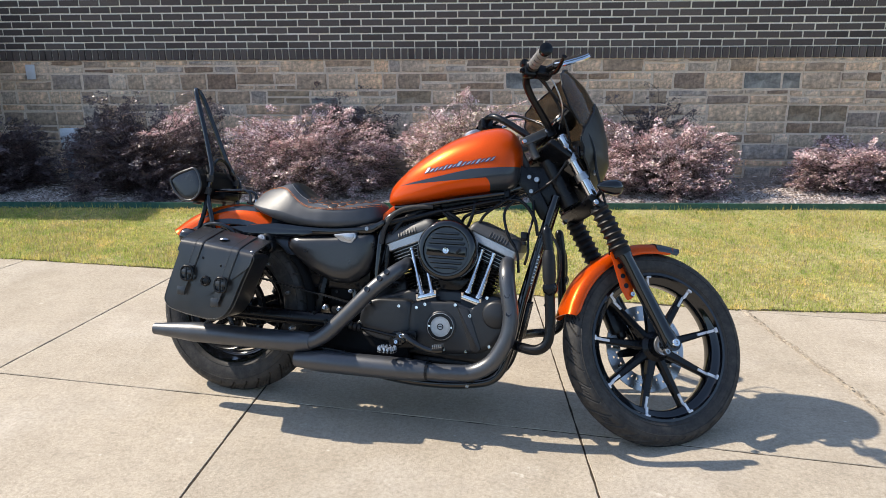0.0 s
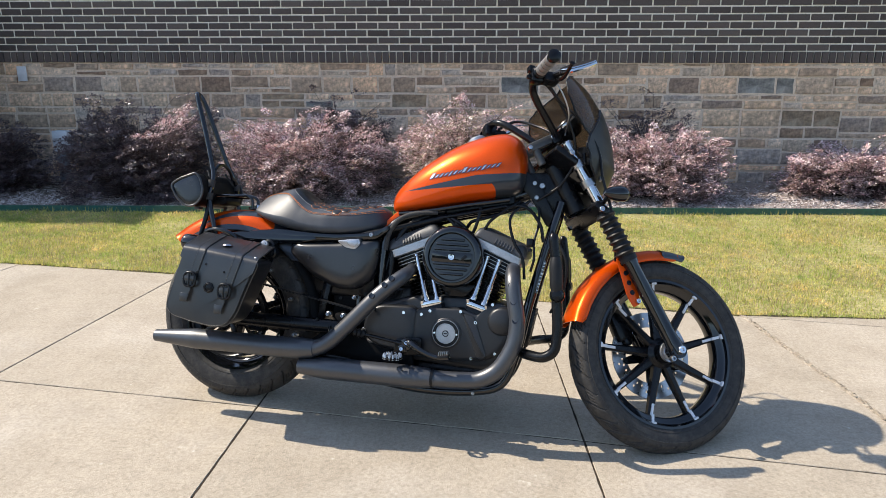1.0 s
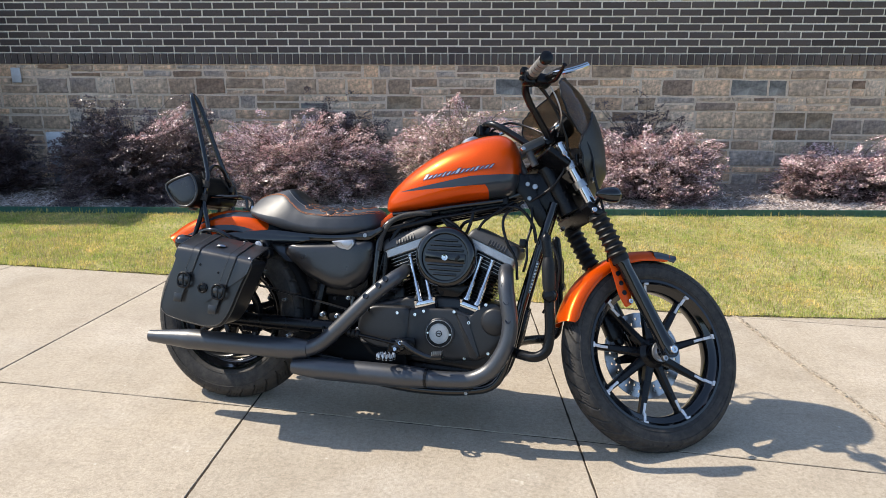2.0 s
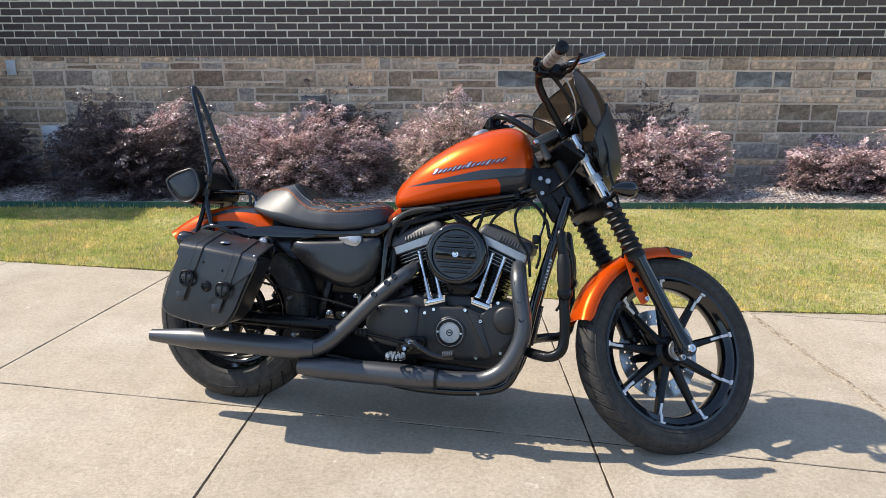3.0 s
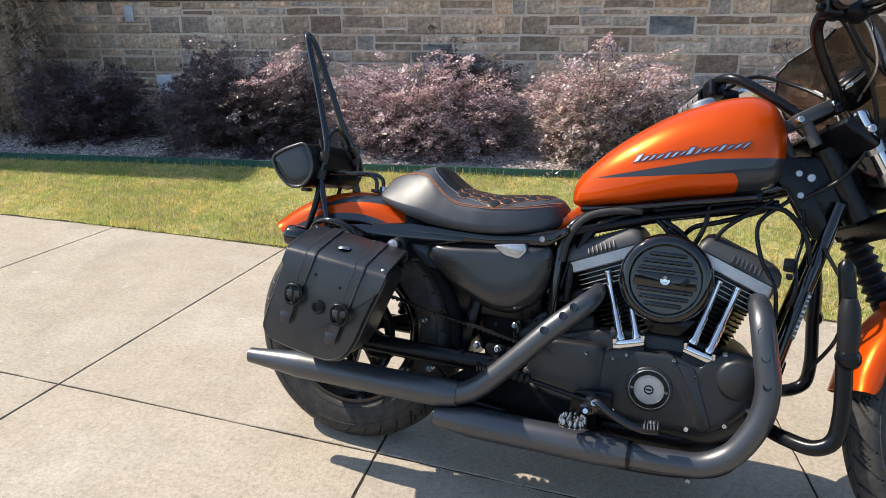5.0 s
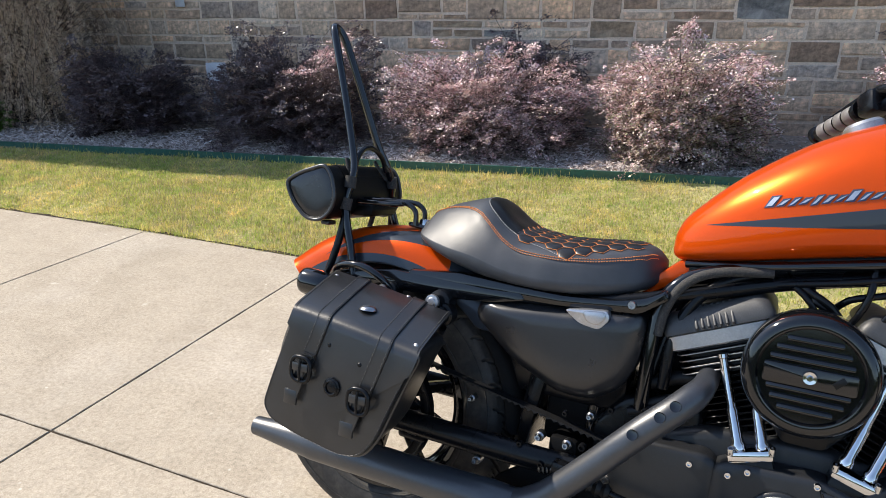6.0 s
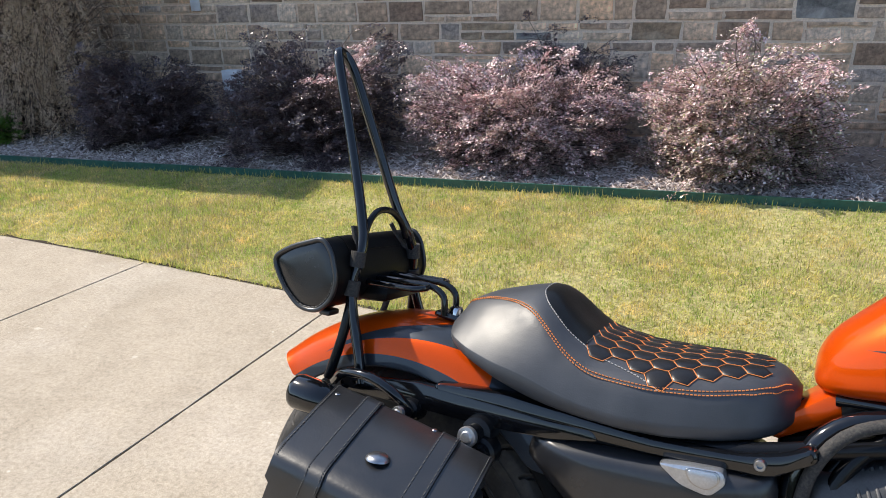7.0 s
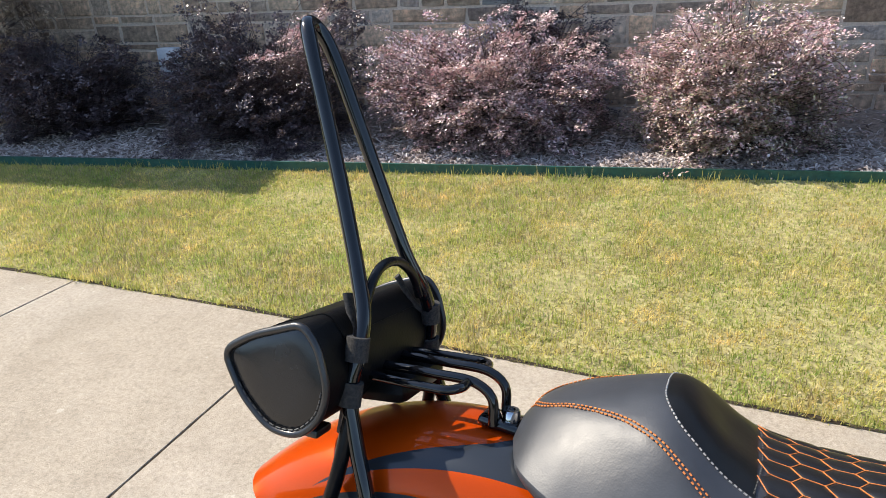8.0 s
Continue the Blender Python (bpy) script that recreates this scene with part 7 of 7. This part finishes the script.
# ---- crash bar, pegs, pedal ----
for s in (-1, 1):
    bar = [(1.098, s * 0.25, 0.690), (1.104, s * 0.25, 0.655), (1.113, s * 0.25, 0.60), (1.122, s * 0.25, 0.48), (1.130, s * 0.25, 0.37), (1.122, s * 0.25, 0.318), (1.095, s * 0.245, 0.297), (1.04, s * 0.20, 0.292), (0.985, s * 0.10, 0.290)]
    part("crash_bar", tube(bar, [(0, 0.006), (0.006, 0.012), (0.02, 0.0155), (0.03, 0.0165), (1, 0.0165)], 18, 0.008), SATIN, bike, "black tubular crash bar")
    hp = part("highway_peg", tube([(1.112, s * 0.268, 0.615), (1.118, s * 0.27, 0.55), (1.122, s * 0.27, 0.505)], [(0, 0.014), (0.2, 0.021), (0.8, 0.021), (1, 0.016)], 16), RUBBER_SOFT, bike, "folded black highway peg")
    part("peg_joint", lathe([(0.0, 0.016), (0.016, 0.014), (0.023, 0.004), (0.024, -0.012), (0.018, -0.03)], 24, along((1.124, s * 0.272, 0.497), (0, s, 0))), SATIN, hp)
    # rider peg: an open rim of steel teeth round a rubber core
    fp = part("foot_peg", tube([(0.615, s * 0.165, 0.266), (0.606, s * 0.200, 0.258), (0.600, s * 0.228, 0.251)], [(0, 0.010), (0.3, 0.011), (1, 0.010)], 12), SATIN, bike, "black foot peg with steel teeth")
    pm = Matrix.Translation((0.598, s * 0.256, 0.249))
    rim_line = [pm @ V((0.027 * math.copysign(abs(math.cos(a)) ** 0.75, math.cos(a)), 0.031 * math.copysign(abs(math.sin(a)) ** 0.75, math.sin(a)), 0.0)) for a in [2 * math.pi * k / 40 for k in range(40)]]
    part("peg_rim", tube(rim_line, 0.0042, 8, closed=True, raw=True), SATIN, fp)
    for k in range(16):
        p = rim_line[int(k * 2.5)]
        part("peg_tooth", lathe([(0.0042, -0.004), (0.0042, 0.008), (0.0018, 0.0145), (0, 0.0145)], 8, Matrix.Translation(p)), STEEL, fp)
    for k in (-1, 1):
        part("peg_bar", rod(pm @ V((-0.020, -0.020 * k, 0)), pm @ V((0.020, 0.020 * k, 0)), 0.0032, 8), SATIN, fp)
        for j in (-1, 1):
            part("peg_tooth", lathe([(0.0036, -0.002), (0.0034, 0.007), (0.0016, 0.012), (0, 0.012)], 8, pm @ Matrix.Translation((0.010 * j, 0.010 * k, 0.002))), STEEL, fp)
    part("peg_clevis", join(block(0.030, 0.040, 0.030, 0.006, pose(0.622, s * 0.205, 0.276, 0, -25, 0)), block(0.022, 0.030, 0.040, 0.006, pose(0.634, s * 0.218, 0.292, 0, -25, 0))), GLOSS, fp, "black peg clevis")
    for dx, dz in ((0.0, 0.0), (0.016, 0.022)):
        part("peg_bolt", bolt((0.622 + dx, s * 0.234, 0.276 + dz), (0, s, 0.2), 0.007, 0.008), CHROME, fp)
part("brake_pedal", tube([(0.632, -0.215, 0.300), (0.648, -0.235, 0.300), (0.680, -0.243, 0.284), (0.720, -0.246, 0.268), (0.752, -0.247, 0.262), (0.785, -0.247, 0.266)], [(0, 0.012), (0.25, 0.010), (0.7, 0.0085), (1, 0.008)], 14), GLOSS, bike, "gloss black brake pedal")
part("pedal_pad", block(0.036, 0.036, 0.010, 0.003, pose(0.770, -0.250, 0.270, 0, -8, 0)), RUBBER_SOFT, bike)
for k in range(5):
    part("pedal_ridge", block(0.0032, 0.034, 0.011, 0.001, pose(0.756 + 0.007 * k, -0.251, 0.277 + 0.001 * k, 0, -8, 0)), STEEL, bike)
part("brake_rod", tube([(0.63, -0.19, 0.285), (0.50, -0.17, 0.30), (0.36, -0.16, 0.318)], 0.006, 8), SATIN, bike)
part("rod_boot", lathe([(0.010, 0), (0.016, 0.008), (0.011, 0.016), (0.016, 0.024), (0.011, 0.032), (0.015, 0.040), (0.009, 0.05)], 16, along((0.47, -0.167, 0.304), (-1, 0.05, 0.1))), RUBBER_SOFT, bike)
part("rear_master_cylinder", block(0.06, 0.03, 0.03, 0.006, pose(0.385, -0.158, 0.318, 0, 6, 0)), SATIN, bike)
part("footpeg_bracket", plate(rounded([(0.57, 0.24), (0.67, 0.25), (0.67, 0.31), (0.58, 0.30)], 0.012), -0.165, -0.15, 0.003), SATIN, bike)
part("side_stand", tube([(0.60, 0.11, 0.17), (0.66, 0.20, 0.135), (0.72, 0.30, 0.095), (0.735, 0.335, 0.094)], 0.011, 12), SATIN, bike, "black side stand")
part("stand_foot", block(0.05, 0.03, 0.008, 0.003, pose(0.735, 0.345, 0.0945, 15, 0, 0)), SATIN, bike)
part("axle_cover", lathe([(0.0, 0.03), (0.012, 0.03), (0.017, 0.024), (0.02, 0.0)], 24, along((-0.088, -0.15, 0.318), (0, -1, 0))), CHROME, bike, "chrome rear axle nut")
part("swingarm_pivot", lathe([(0, 0.02), (0.018, 0.018), (0.022, 0.0)], 24, along((0.40, -0.145, 0.315), (0, -1, 0))), SATIN, bike)

# ---- tail ----
for s in (-1, 1):
    sig = along(V((-0.165, s * 0.172, 0.582)), (-1, 0, 0.02))
    b = part("rear_signal", lathe([(0, 0), (0.014, 0.002), (0.025, 0.018), (0.029, 0.040), (0.030, 0.072), (0.028, 0.080), (0.024, 0.084), (0, 0.088)], 30, sig), GLOSS, bike, "black bullet-shaped rear turn signal")
    part("rear_signal_stem", tube([(-0.19, s * 0.10, 0.585), (-0.20, s * 0.15, 0.583)], 0.008, 10), SATIN, b)
    part("rear_signal_tip", lathe([(0, 0.0), (0.006, 0.001), (0.006, 0.014), (0, 0.015)], 12, along((-0.158, s * 0.172, 0.582), (1, 0, 0))), CHROME, b)
    # rail that holds the bag off the wheel
    part("bag_rail", tube([(-0.205, s * 0.125, 0.600), (-0.17, s * 0.15, 0.628), (-0.11, s * 0.16, 0.636), (-0.06, s * 0.155, 0.615), (-0.045, s * 0.14, 0.592)], 0.008, 12), GLOSS, bike, "black bag support rail")
    for kx, kz, kr in ((-0.050, 0.592, 0.011), (0.070, 0.588, 0.0155)):
        knob = part("rail_knob", lathe([(0.0, 0.026), (kr * 0.9, 0.025), (kr, 0.020), (kr, 0.0), (kr * 1.55, -0.003), (kr * 1.7, -0.012), (kr * 1.7, -0.034)], 24, along((kx, s * 0.142, kz), (0, s, 0.15))), SATIN, bike, "black bag mounting post")
        part("knob_tip", lathe([(0, 0.0345), (kr * 0.45, 0.0345), (kr * 0.6, 0.032), (kr * 0.92, 0.032), (kr, 0.029), (kr, 0.0245)], 24, along((kx, s * 0.142, kz), (0, s, 0.15))), MACHINED, knob, "bright steel cap")
    # tall backrest bar
    upr = [(-0.155, s * 0.118, 0.605), (-0.169, s * 0.114, 0.655), (-0.188, s * 0.107, 0.705), (-0.202, s * 0.101, 0.757), (-0.199, s * 0.093, 0.798), (-0.203, s * 0.077, 0.836), (-0.2217, s * 0.061, 0.88), (-0.2373, s * 0.053, 0.92), (-0.260, s * 0.044, 0.98), (-0.2875, s * 0.034, 1.05), (-0.315, s * 0.0245, 1.118), (-0.328, s * 0.017, 1.146), (-0.336, s * 0.009, 1.158), (-0.338, 0, 1.161)]
    part("backrest_bar", tube(upr, 0.0092, 16, 0.01), GLOSS, bike, "tall black backrest bar")
    part("backrest_leg", tube([(-0.198, s * 0.104, 0.735), (-0.205, s * 0.114, 0.67), (-0.222, s * 0.120, 0.600)], 0.0085, 12), SATIN, bike)
part("backrest_arch", tube([(-0.206, -0.070, 0.832), (-0.210, -0.056, 0.860), (-0.214, -0.028, 0.881), (-0.215, 0.0, 0.886), (-0.214, 0.028, 0.881), (-0.210, 0.056, 0.860), (-0.206, 0.070, 0.832)], 0.006, 12, 0.006), SATIN, bike, "small black arch between the bars")
# luggage rack behind the seat
part("rack_foot", block(0.050, 0.040, 0.010, 0.004, pose(-0.058, 0, 0.722, 0, 6, 0)), GLOSS, bike)
part("rack_bolt", bolt((-0.050, 0, 0.728), (0, 0, 1), 0.012, 0.010), CHROME, bike, "chrome seat bolt")
for y in (-0.022, 0.022):
    part("rack_bar", tube([(-0.062, y, 0.724), (-0.066, y, 0.755), (-0.085, y, 0.768), (-0.14, y, 0.769), (-0.24, y, 0.765)], 0.0058, 12, 0.006), GLOSS, bike, "black luggage rack bar")
for s in (-1, 1):
    part("rack_loop", tube([(-0.24, s * 0.05, 0.762), (-0.13, s * 0.058, 0.766), (-0.105, s * 0.056, 0.767), (-0.096, s * 0.046, 0.768), (-0.094, s * 0.03, 0.768), (-0.096, s * 0.022, 0.769)], 0.0055, 12, 0.006), GLOSS, bike, "black luggage rack bar")
part("rack_cross", tube([(-0.235, -0.09, 0.757), (-0.235, 0.09, 0.757)], 0.0055, 10), GLOSS, bike)

# dark works behind the covers
part("battery_box", block(0.26, 0.16, 0.20, 0.015, pose(0.33, 0.01, 0.52)), SATIN, bike)
part("primary_cover", pillow(rounded([(0.36, 0.30), (0.42, 0.40), (0.60, 0.42), (0.82, 0.43), (0.95, 0.38), (0.95, 0.26), (0.82, 0.20), (0.50, 0.205), (0.40, 0.23)], 0.05), 0.09, 0.185, 0.02), WRINKLE, bike, "black primary cover")
part("rear_hugger", block(0.03, 0.17, 0.22, 0.01, pose(0.275, 0, 0.40, 0, 10, 0)), SATIN, bike)
part("swingarm_brace", block(0.06, 0.24, 0.07, 0.012, pose(0.36, 0, 0.33)), HIDDEN, bike)
part("engine_mount", block(0.16, 0.12, 0.14, 0.012, pose(0.38, 0, 0.40)), HIDDEN, bike)
part("regulator", block(0.03, 0.12, 0.14, 0.008, pose(1.0, 0, 0.36, 0, 10, 0)), SATIN, bike)
for k in range(7):
    part("regulator_fin", block(0.02, 0.004, 0.13, 0.001, pose(1.02, -0.045 + 0.015 * k, 0.36, 0, 10, 0)), SATIN, bike)
part("rear_caliper", block(0.07, 0.05, 0.06, 0.01, pose(0.03, -0.10, 0.30)), SATIN, bike)
part("lower_bracket", plate(rounded([(0.22, 0.24), (0.30, 0.30), (0.62, 0.30), (0.64, 0.17), (0.40, 0.15), (0.24, 0.17)], 0.02), -0.12, -0.10, 0.003), HIDDEN, bike)
# ---- saddlebag, hung on the rail at the right side ----
def bag_shape(side):
    sb = thing("saddlebag", BIKE, "black leather saddlebag with two buckled straps beside the fender" if side < 0 else "black leather saddlebag hung at the far side of the fender", "saddlebag", "saddlebags")
    Y = lambda y: y * -side
    flip = Matrix.Diagonal((1, -side, 1, 1))

    def put(name, shape, mat, parent=None, label="", smooth=True, angle=38):
        v, f = moved(shape, flip)
        if side > 0:
            f = [tuple(q[::-1]) for q in f]
        return part(name, (v, f), mat, parent or sb, label, smooth, angle)

    face = [(-0.128, 0.565), (0.146, 0.538), (0.105, 0.440), (0.075, 0.360), (0.045, 0.318), (0.0, 0.308), (-0.10, 0.322), (-0.168, 0.338), (-0.190, 0.365), (-0.172, 0.43)]
    o = rounded(face, 0.025, 4)
    c = V((-0.02, 0.43))
    rings = []
    for y, s in ((-0.190, 0.93), (-0.195, 0.985), (-0.21, 1.0), (-0.345, 1.0), (-0.355, 0.992), (-0.3595, 0.975), (-0.361, 0.80), (-0.362, 0.4)):
        rings.append([(c.x + (x - c.x) * s - 0.02 * (y + 0.36) / 0.16, y, c.y + (z - c.y) * s) for x, z in o])
    body = put("bag_body", loft(rings), LEATHER, None, "black leather bag body")
    # lid: over the top and down the face to a point
    lid_sec = [(-0.190, -0.004), (-0.200, 0.002), (-0.26, 0.003), (-0.34, 0.002), (-0.357, 0.0), (-0.3645, -0.006), (-0.3665, -0.018), (-0.3675, -0.09)]

    def lid_point(u, y, dz):
        q = (y + 0.36) / 0.16
        xl, zl = -0.128 - 0.019 * q, 0.577 + 0.046 * q
        xr, zr = 0.147 - 0.021 * q, 0.543 + 0.040 * q
        t = (u + 1) / 2
        x, z = xl + (xr - xl) * t, zl + (zr - zl) * t + 0.002 * (1 - u * u)
        k = max(0, -dz - 0.008)
        return (x - 0.33 * k, y, z + dz)

    rings = []
    for i in range(25):
        u = -1 + 2 * i / 24
        drop = 0.003 + 0.134 * min(1.0, max(0.0, 1 - abs(u - 0.04)) / 0.84) ** 0.9
        sec = lid_sec[:-1] + [(-0.3675, -0.03 - drop * 0.5), (-0.3675, -0.03 - drop)]
        top = [lid_point(u, y, dz) for y, dz in sec]
        low = [lid_point(u, y + (0.004 if dz < -0.01 else 0), dz - (0.004 if dz > -0.03 else 0)) for y, dz in sec]
        rings.append(top + low[::-1])
    lid = put("bag_lid", loft(rings), LEATHER, None, "stitched leather lid", True, 45)

    def lid_surface(u, k):
        """A place on the lid: k from 0 at the back to 1 at the fold and 2 down the face."""
        sec = lid_sec[:-1] + [(-0.3675, -0.10), (-0.3675, -0.16), (-0.3675, -0.22)]
        ks = [0, 0.15, 0.5, 0.8, 0.95, 1.05, 1.2, 1.5, 1.9, 2.3]
        y, dz = float(np.interp(k, ks, [a for a, b in sec])), float(np.interp(k, ks, [b for a, b in sec]))
        p = V(lid_point(u, y, dz))
        n = V((0, 0, 1)) if k < 0.8 else (V((0, -0.7, 0.7)) if k < 1.1 else V((0, -1, 0)))
        return p, n

    def band(name, u, w, k0, k1, mat, lift, parent, thick=0.003):
        top, low = [], []
        steps = 22
        for i in range(steps + 1):
            k = k0 + (k1 - k0) * i / steps
            a, n = lid_surface(u - w, k)
            b, _ = lid_surface(u + w, k)
            top.append((a + n * lift, b + n * lift))
            low.append((a + n * (lift - thick), b + n * (lift - thick)))
        rings = [[t[0], t[1], l[1], l[0]] for t, l in zip(top, low)]
        return put(name, loft(rings), mat, parent, "", True, 50)

    def stitch_line(u, k0, k1, lift, parent, mat=THREAD_DARK):
        out, n = [], 34
        for i in range(n):
            a, na = lid_surface(u, k0 + (k1 - k0) * i / n)
            b, nb = lid_surface(u, k0 + (k1 - k0) * (i + 0.6) / n)
            out.append(tube([a + na * lift, b + nb * lift], 0.0008, 4, raw=True))
        put("stitching", join(*out), mat, parent, "", False)

    for u, kb in ((-0.48, 1.52), (0.50, 1.62)):
        s = band("strap", u, 0.105, 0.02, kb - 0.06, LEATHER, 0.0035, lid)
        stitch_line(u - 0.085, 0.04, kb - 0.08, 0.0042, lid, THREAD_DARK)
        stitch_line(u + 0.085, 0.04, kb - 0.08, 0.0042, lid, THREAD_DARK)
        tail = band("strap_tail", u, 0.085, kb - 0.12, kb + 0.40, LEATHER, 0.0085, lid, 0.004)
        p, n = lid_surface(u, kb)
        p = p + n * 0.013
        ring = []
        for k in range(40):
            a = 2 * math.pi * k / 40
            ring.append(p + V((0.0215 * math.copysign(abs(math.cos(a)) ** 0.7, math.cos(a)), -0.003 * math.cos(a) ** 2 * 0, 0.0235 * math.copysign(abs(math.sin(a)) ** 0.7, math.sin(a)))))
        bk = put("buckle", tube(ring, 0.0042, 10, closed=True, raw=True), SATIN, lid, "black metal buckle")
        put("buckle_pin", tube([p + V((0, -0.003, 0.020)), p + V((0, -0.005, 0.0)), p + V((0.001, -0.003, -0.022))], 0.0026, 8), SATIN, bk)
        put("strap_keeper", block(0.036, 0.006, 0.016, 0.002, Matrix.Translation(p + V((0, -0.001, 0.004)))), LEATHER, bk)
        tip, _ = lid_surface(u, kb + 0.38)
        put("strap_end", block(0.030, 0.007, 0.030, 0.003, Matrix.Translation(tip + V((-0.004, -0.006, -0.004)))), LEATHER, lid)
    stitch_line(-0.965, 0.03, 1.0, 0.0012, lid)
    stitch_line(0.965, 0.03, 1.0, 0.0012, lid)
    # edge binding of the lid and body
    p, n = lid_surface(-0.02, 0.64)
    put("concho", lathe([(0.0, 0.008), (0.012, 0.0065), (0.0165, 0.003), (0.0175, 0.0)], 30, Matrix.Translation(p) @ Matrix.Rotation(radians(-4), 4, "X")), STEEL, lid, "polished oval metal button")
    p, n = lid_surface(0.03, 1.62)
    em = [(p.x + 0.019 * math.cos(2 * math.pi * k / 8), p.z + 0.019 * math.sin(2 * math.pi * k / 8)) for k in range(8)]
    emb = put("emblem", plate(em, p.y + 0.001, p.y - 0.0045, 0.0012), SATIN, lid, "dark round metal emblem")
    put("emblem_ring", tube([p + V((0.0125 * math.cos(2 * math.pi * k / 24), -0.0055, 0.0125 * math.sin(2 * math.pi * k / 24))) for k in range(24)], 0.0018, 6, closed=True, raw=True), SATIN, emb)
    for u, k in ((-0.90, 0.25), (0.90, 0.85), (0.3, 0.12), (-0.25, 1.3), (0.28, 1.35)):
        p, n = lid_surface(u, k)
        put("rivet", lathe([(0, 0.0020), (0.0032, 0.0016), (0.0045, 0.0)], 14, along(p, n)), STEEL if k < 1 else SATIN, lid, "small metal rivet")
    # seams of the body
    seam = []
    line = [V((c.x + (x - c.x) * 0.965, -0.3605, c.y + (z - c.y) * 0.965)) for x, z in o]
    line = curve_points(line, 0.003)
    for i in range(0, len(line) - 2, 3):
        if line[i].z < 0.47:
            seam.append(tube([line[i], line[i + 2]], 0.0008, 4, raw=True))
    put("body_stitching", join(*seam), THREAD_DARK, body, "", False)
    put("body_piping", tube([V((c.x + (x - c.x) * 1.0, -0.345, c.y + (z - c.y) * 1.0)) for x, z in o], 0.0035, 8, closed=True, raw=True), LEATHER, body)


bag_shape(-1)

# ---- tool roll strapped to the backrest bar ----
roll = thing("tool_roll", BIKE, "black leather tool roll strapped to the backrest bar", "tool bag")
prof = rounded([(-0.338, 0.794), (-0.300, 0.818), (-0.234, 0.842), (-0.214, 0.820), (-0.200, 0.775), (-0.208, 0.742), (-0.235, 0.716), (-0.274, 0.716), (-0.312, 0.748)], 0.018, 5)
cc = V((-0.262, 0.776))
rings = []
for y, s in ((-0.146, 0.90), (-0.148, 0.955), (-0.142, 0.985), (-0.12, 1.0), (0.0, 1.01), (0.12, 1.0), (0.142, 0.985), (0.148, 0.955), (0.146, 0.90)):
    rings.append([(cc.x + (x - cc.x) * s, y, cc.y + (z - cc.y) * s) for x, z in prof])
body = part("roll_body", loft(rings), ROLLMAT, roll, "black leather roll")
# added dark block stands in for straps and shadow below the roll
part("roll_filler", block(0.070, 0.120, 0.030, 0.014, pose(-0.196, 0.010, 0.742, 0, -6, 0)), ROLLMAT, roll, "added black block for the straps and shadow under the roll")
for s in (-1, 1):
    part("roll_piping", tube([(cc.x + (x - cc.x) * 0.985, s * 0.147, cc.y + (z - cc.y) * 0.985) for x, z in prof], 0.0042, 8, closed=True, raw=True), LEATHER, roll)
    part("roll_end", loft([[(cc.x + (x - cc.x) * q, s * yy, cc.y + (z - cc.y) * q) for x, z in prof] for q, yy in ((0.93, 0.1455), (0.85, 0.1475), (0.6, 0.149), (0.3, 0.1495))]), ENDPANEL, roll, "smooth black end panel")
    out = []
    line = curve_points([V((cc.x + (x - cc.x) * 0.90, s * 0.149, cc.y + (z - cc.y) * 0.90)) for x, z in prof], 0.003)
    for i in range(0, len(line) - 2, 3):
        if line[i].z < 0.775:
            out.append(tube([line[i], line[i + 2]], 0.0009, 4, raw=True))
    part("roll_stitching", join(*out), THREAD_DARK, roll, "", False)
    for z, d in ((0.806, 0.004), (0.757, 0.006)):
        part("roll_strap", tube([(-0.196 - d, s * (0.094 + 0.16 * (0.81 - z)), z - 0.013), (-0.198 - d * 0.5, s * (0.090 + 0.16 * (0.81 - z)), z + 0.013)], [(0, 0.0135), (0.2, 0.0155), (0.8, 0.0150), (1, 0.0132)], 14), STRAP, roll, "black fabric strap wrapped round the bar")
        part("strap_band", tube([(-0.205, s * 0.095, z), (-0.215, s * 0.075, z + 0.012), (-0.235, s * 0.06, z + 0.03 + (0.02 if z > 0.79 else -0.10))], 0.007, 8, flat=0.5), STRAP, roll)
flap = []
for i in range(13):
    y = -0.10 + 0.2 * i / 12
    pts = prof[2:22]
    flap.append([(cc.x + (x - cc.x) * 1.03, y, cc.y + (z - cc.y) * 1.03) for x, z in pts] + [(cc.x + (x - cc.x) * 1.0, y, cc.y + (z - cc.y) * 1.0) for x, z in pts[::-1]])
part("roll_flap", loft(flap), ROLLMAT, roll, "leather flap over the roll")
part("roll_tab", block(0.022, 0.03, 0.010, 0.003, pose(-0.238, -0.11, 0.711)), LEATHER, roll)
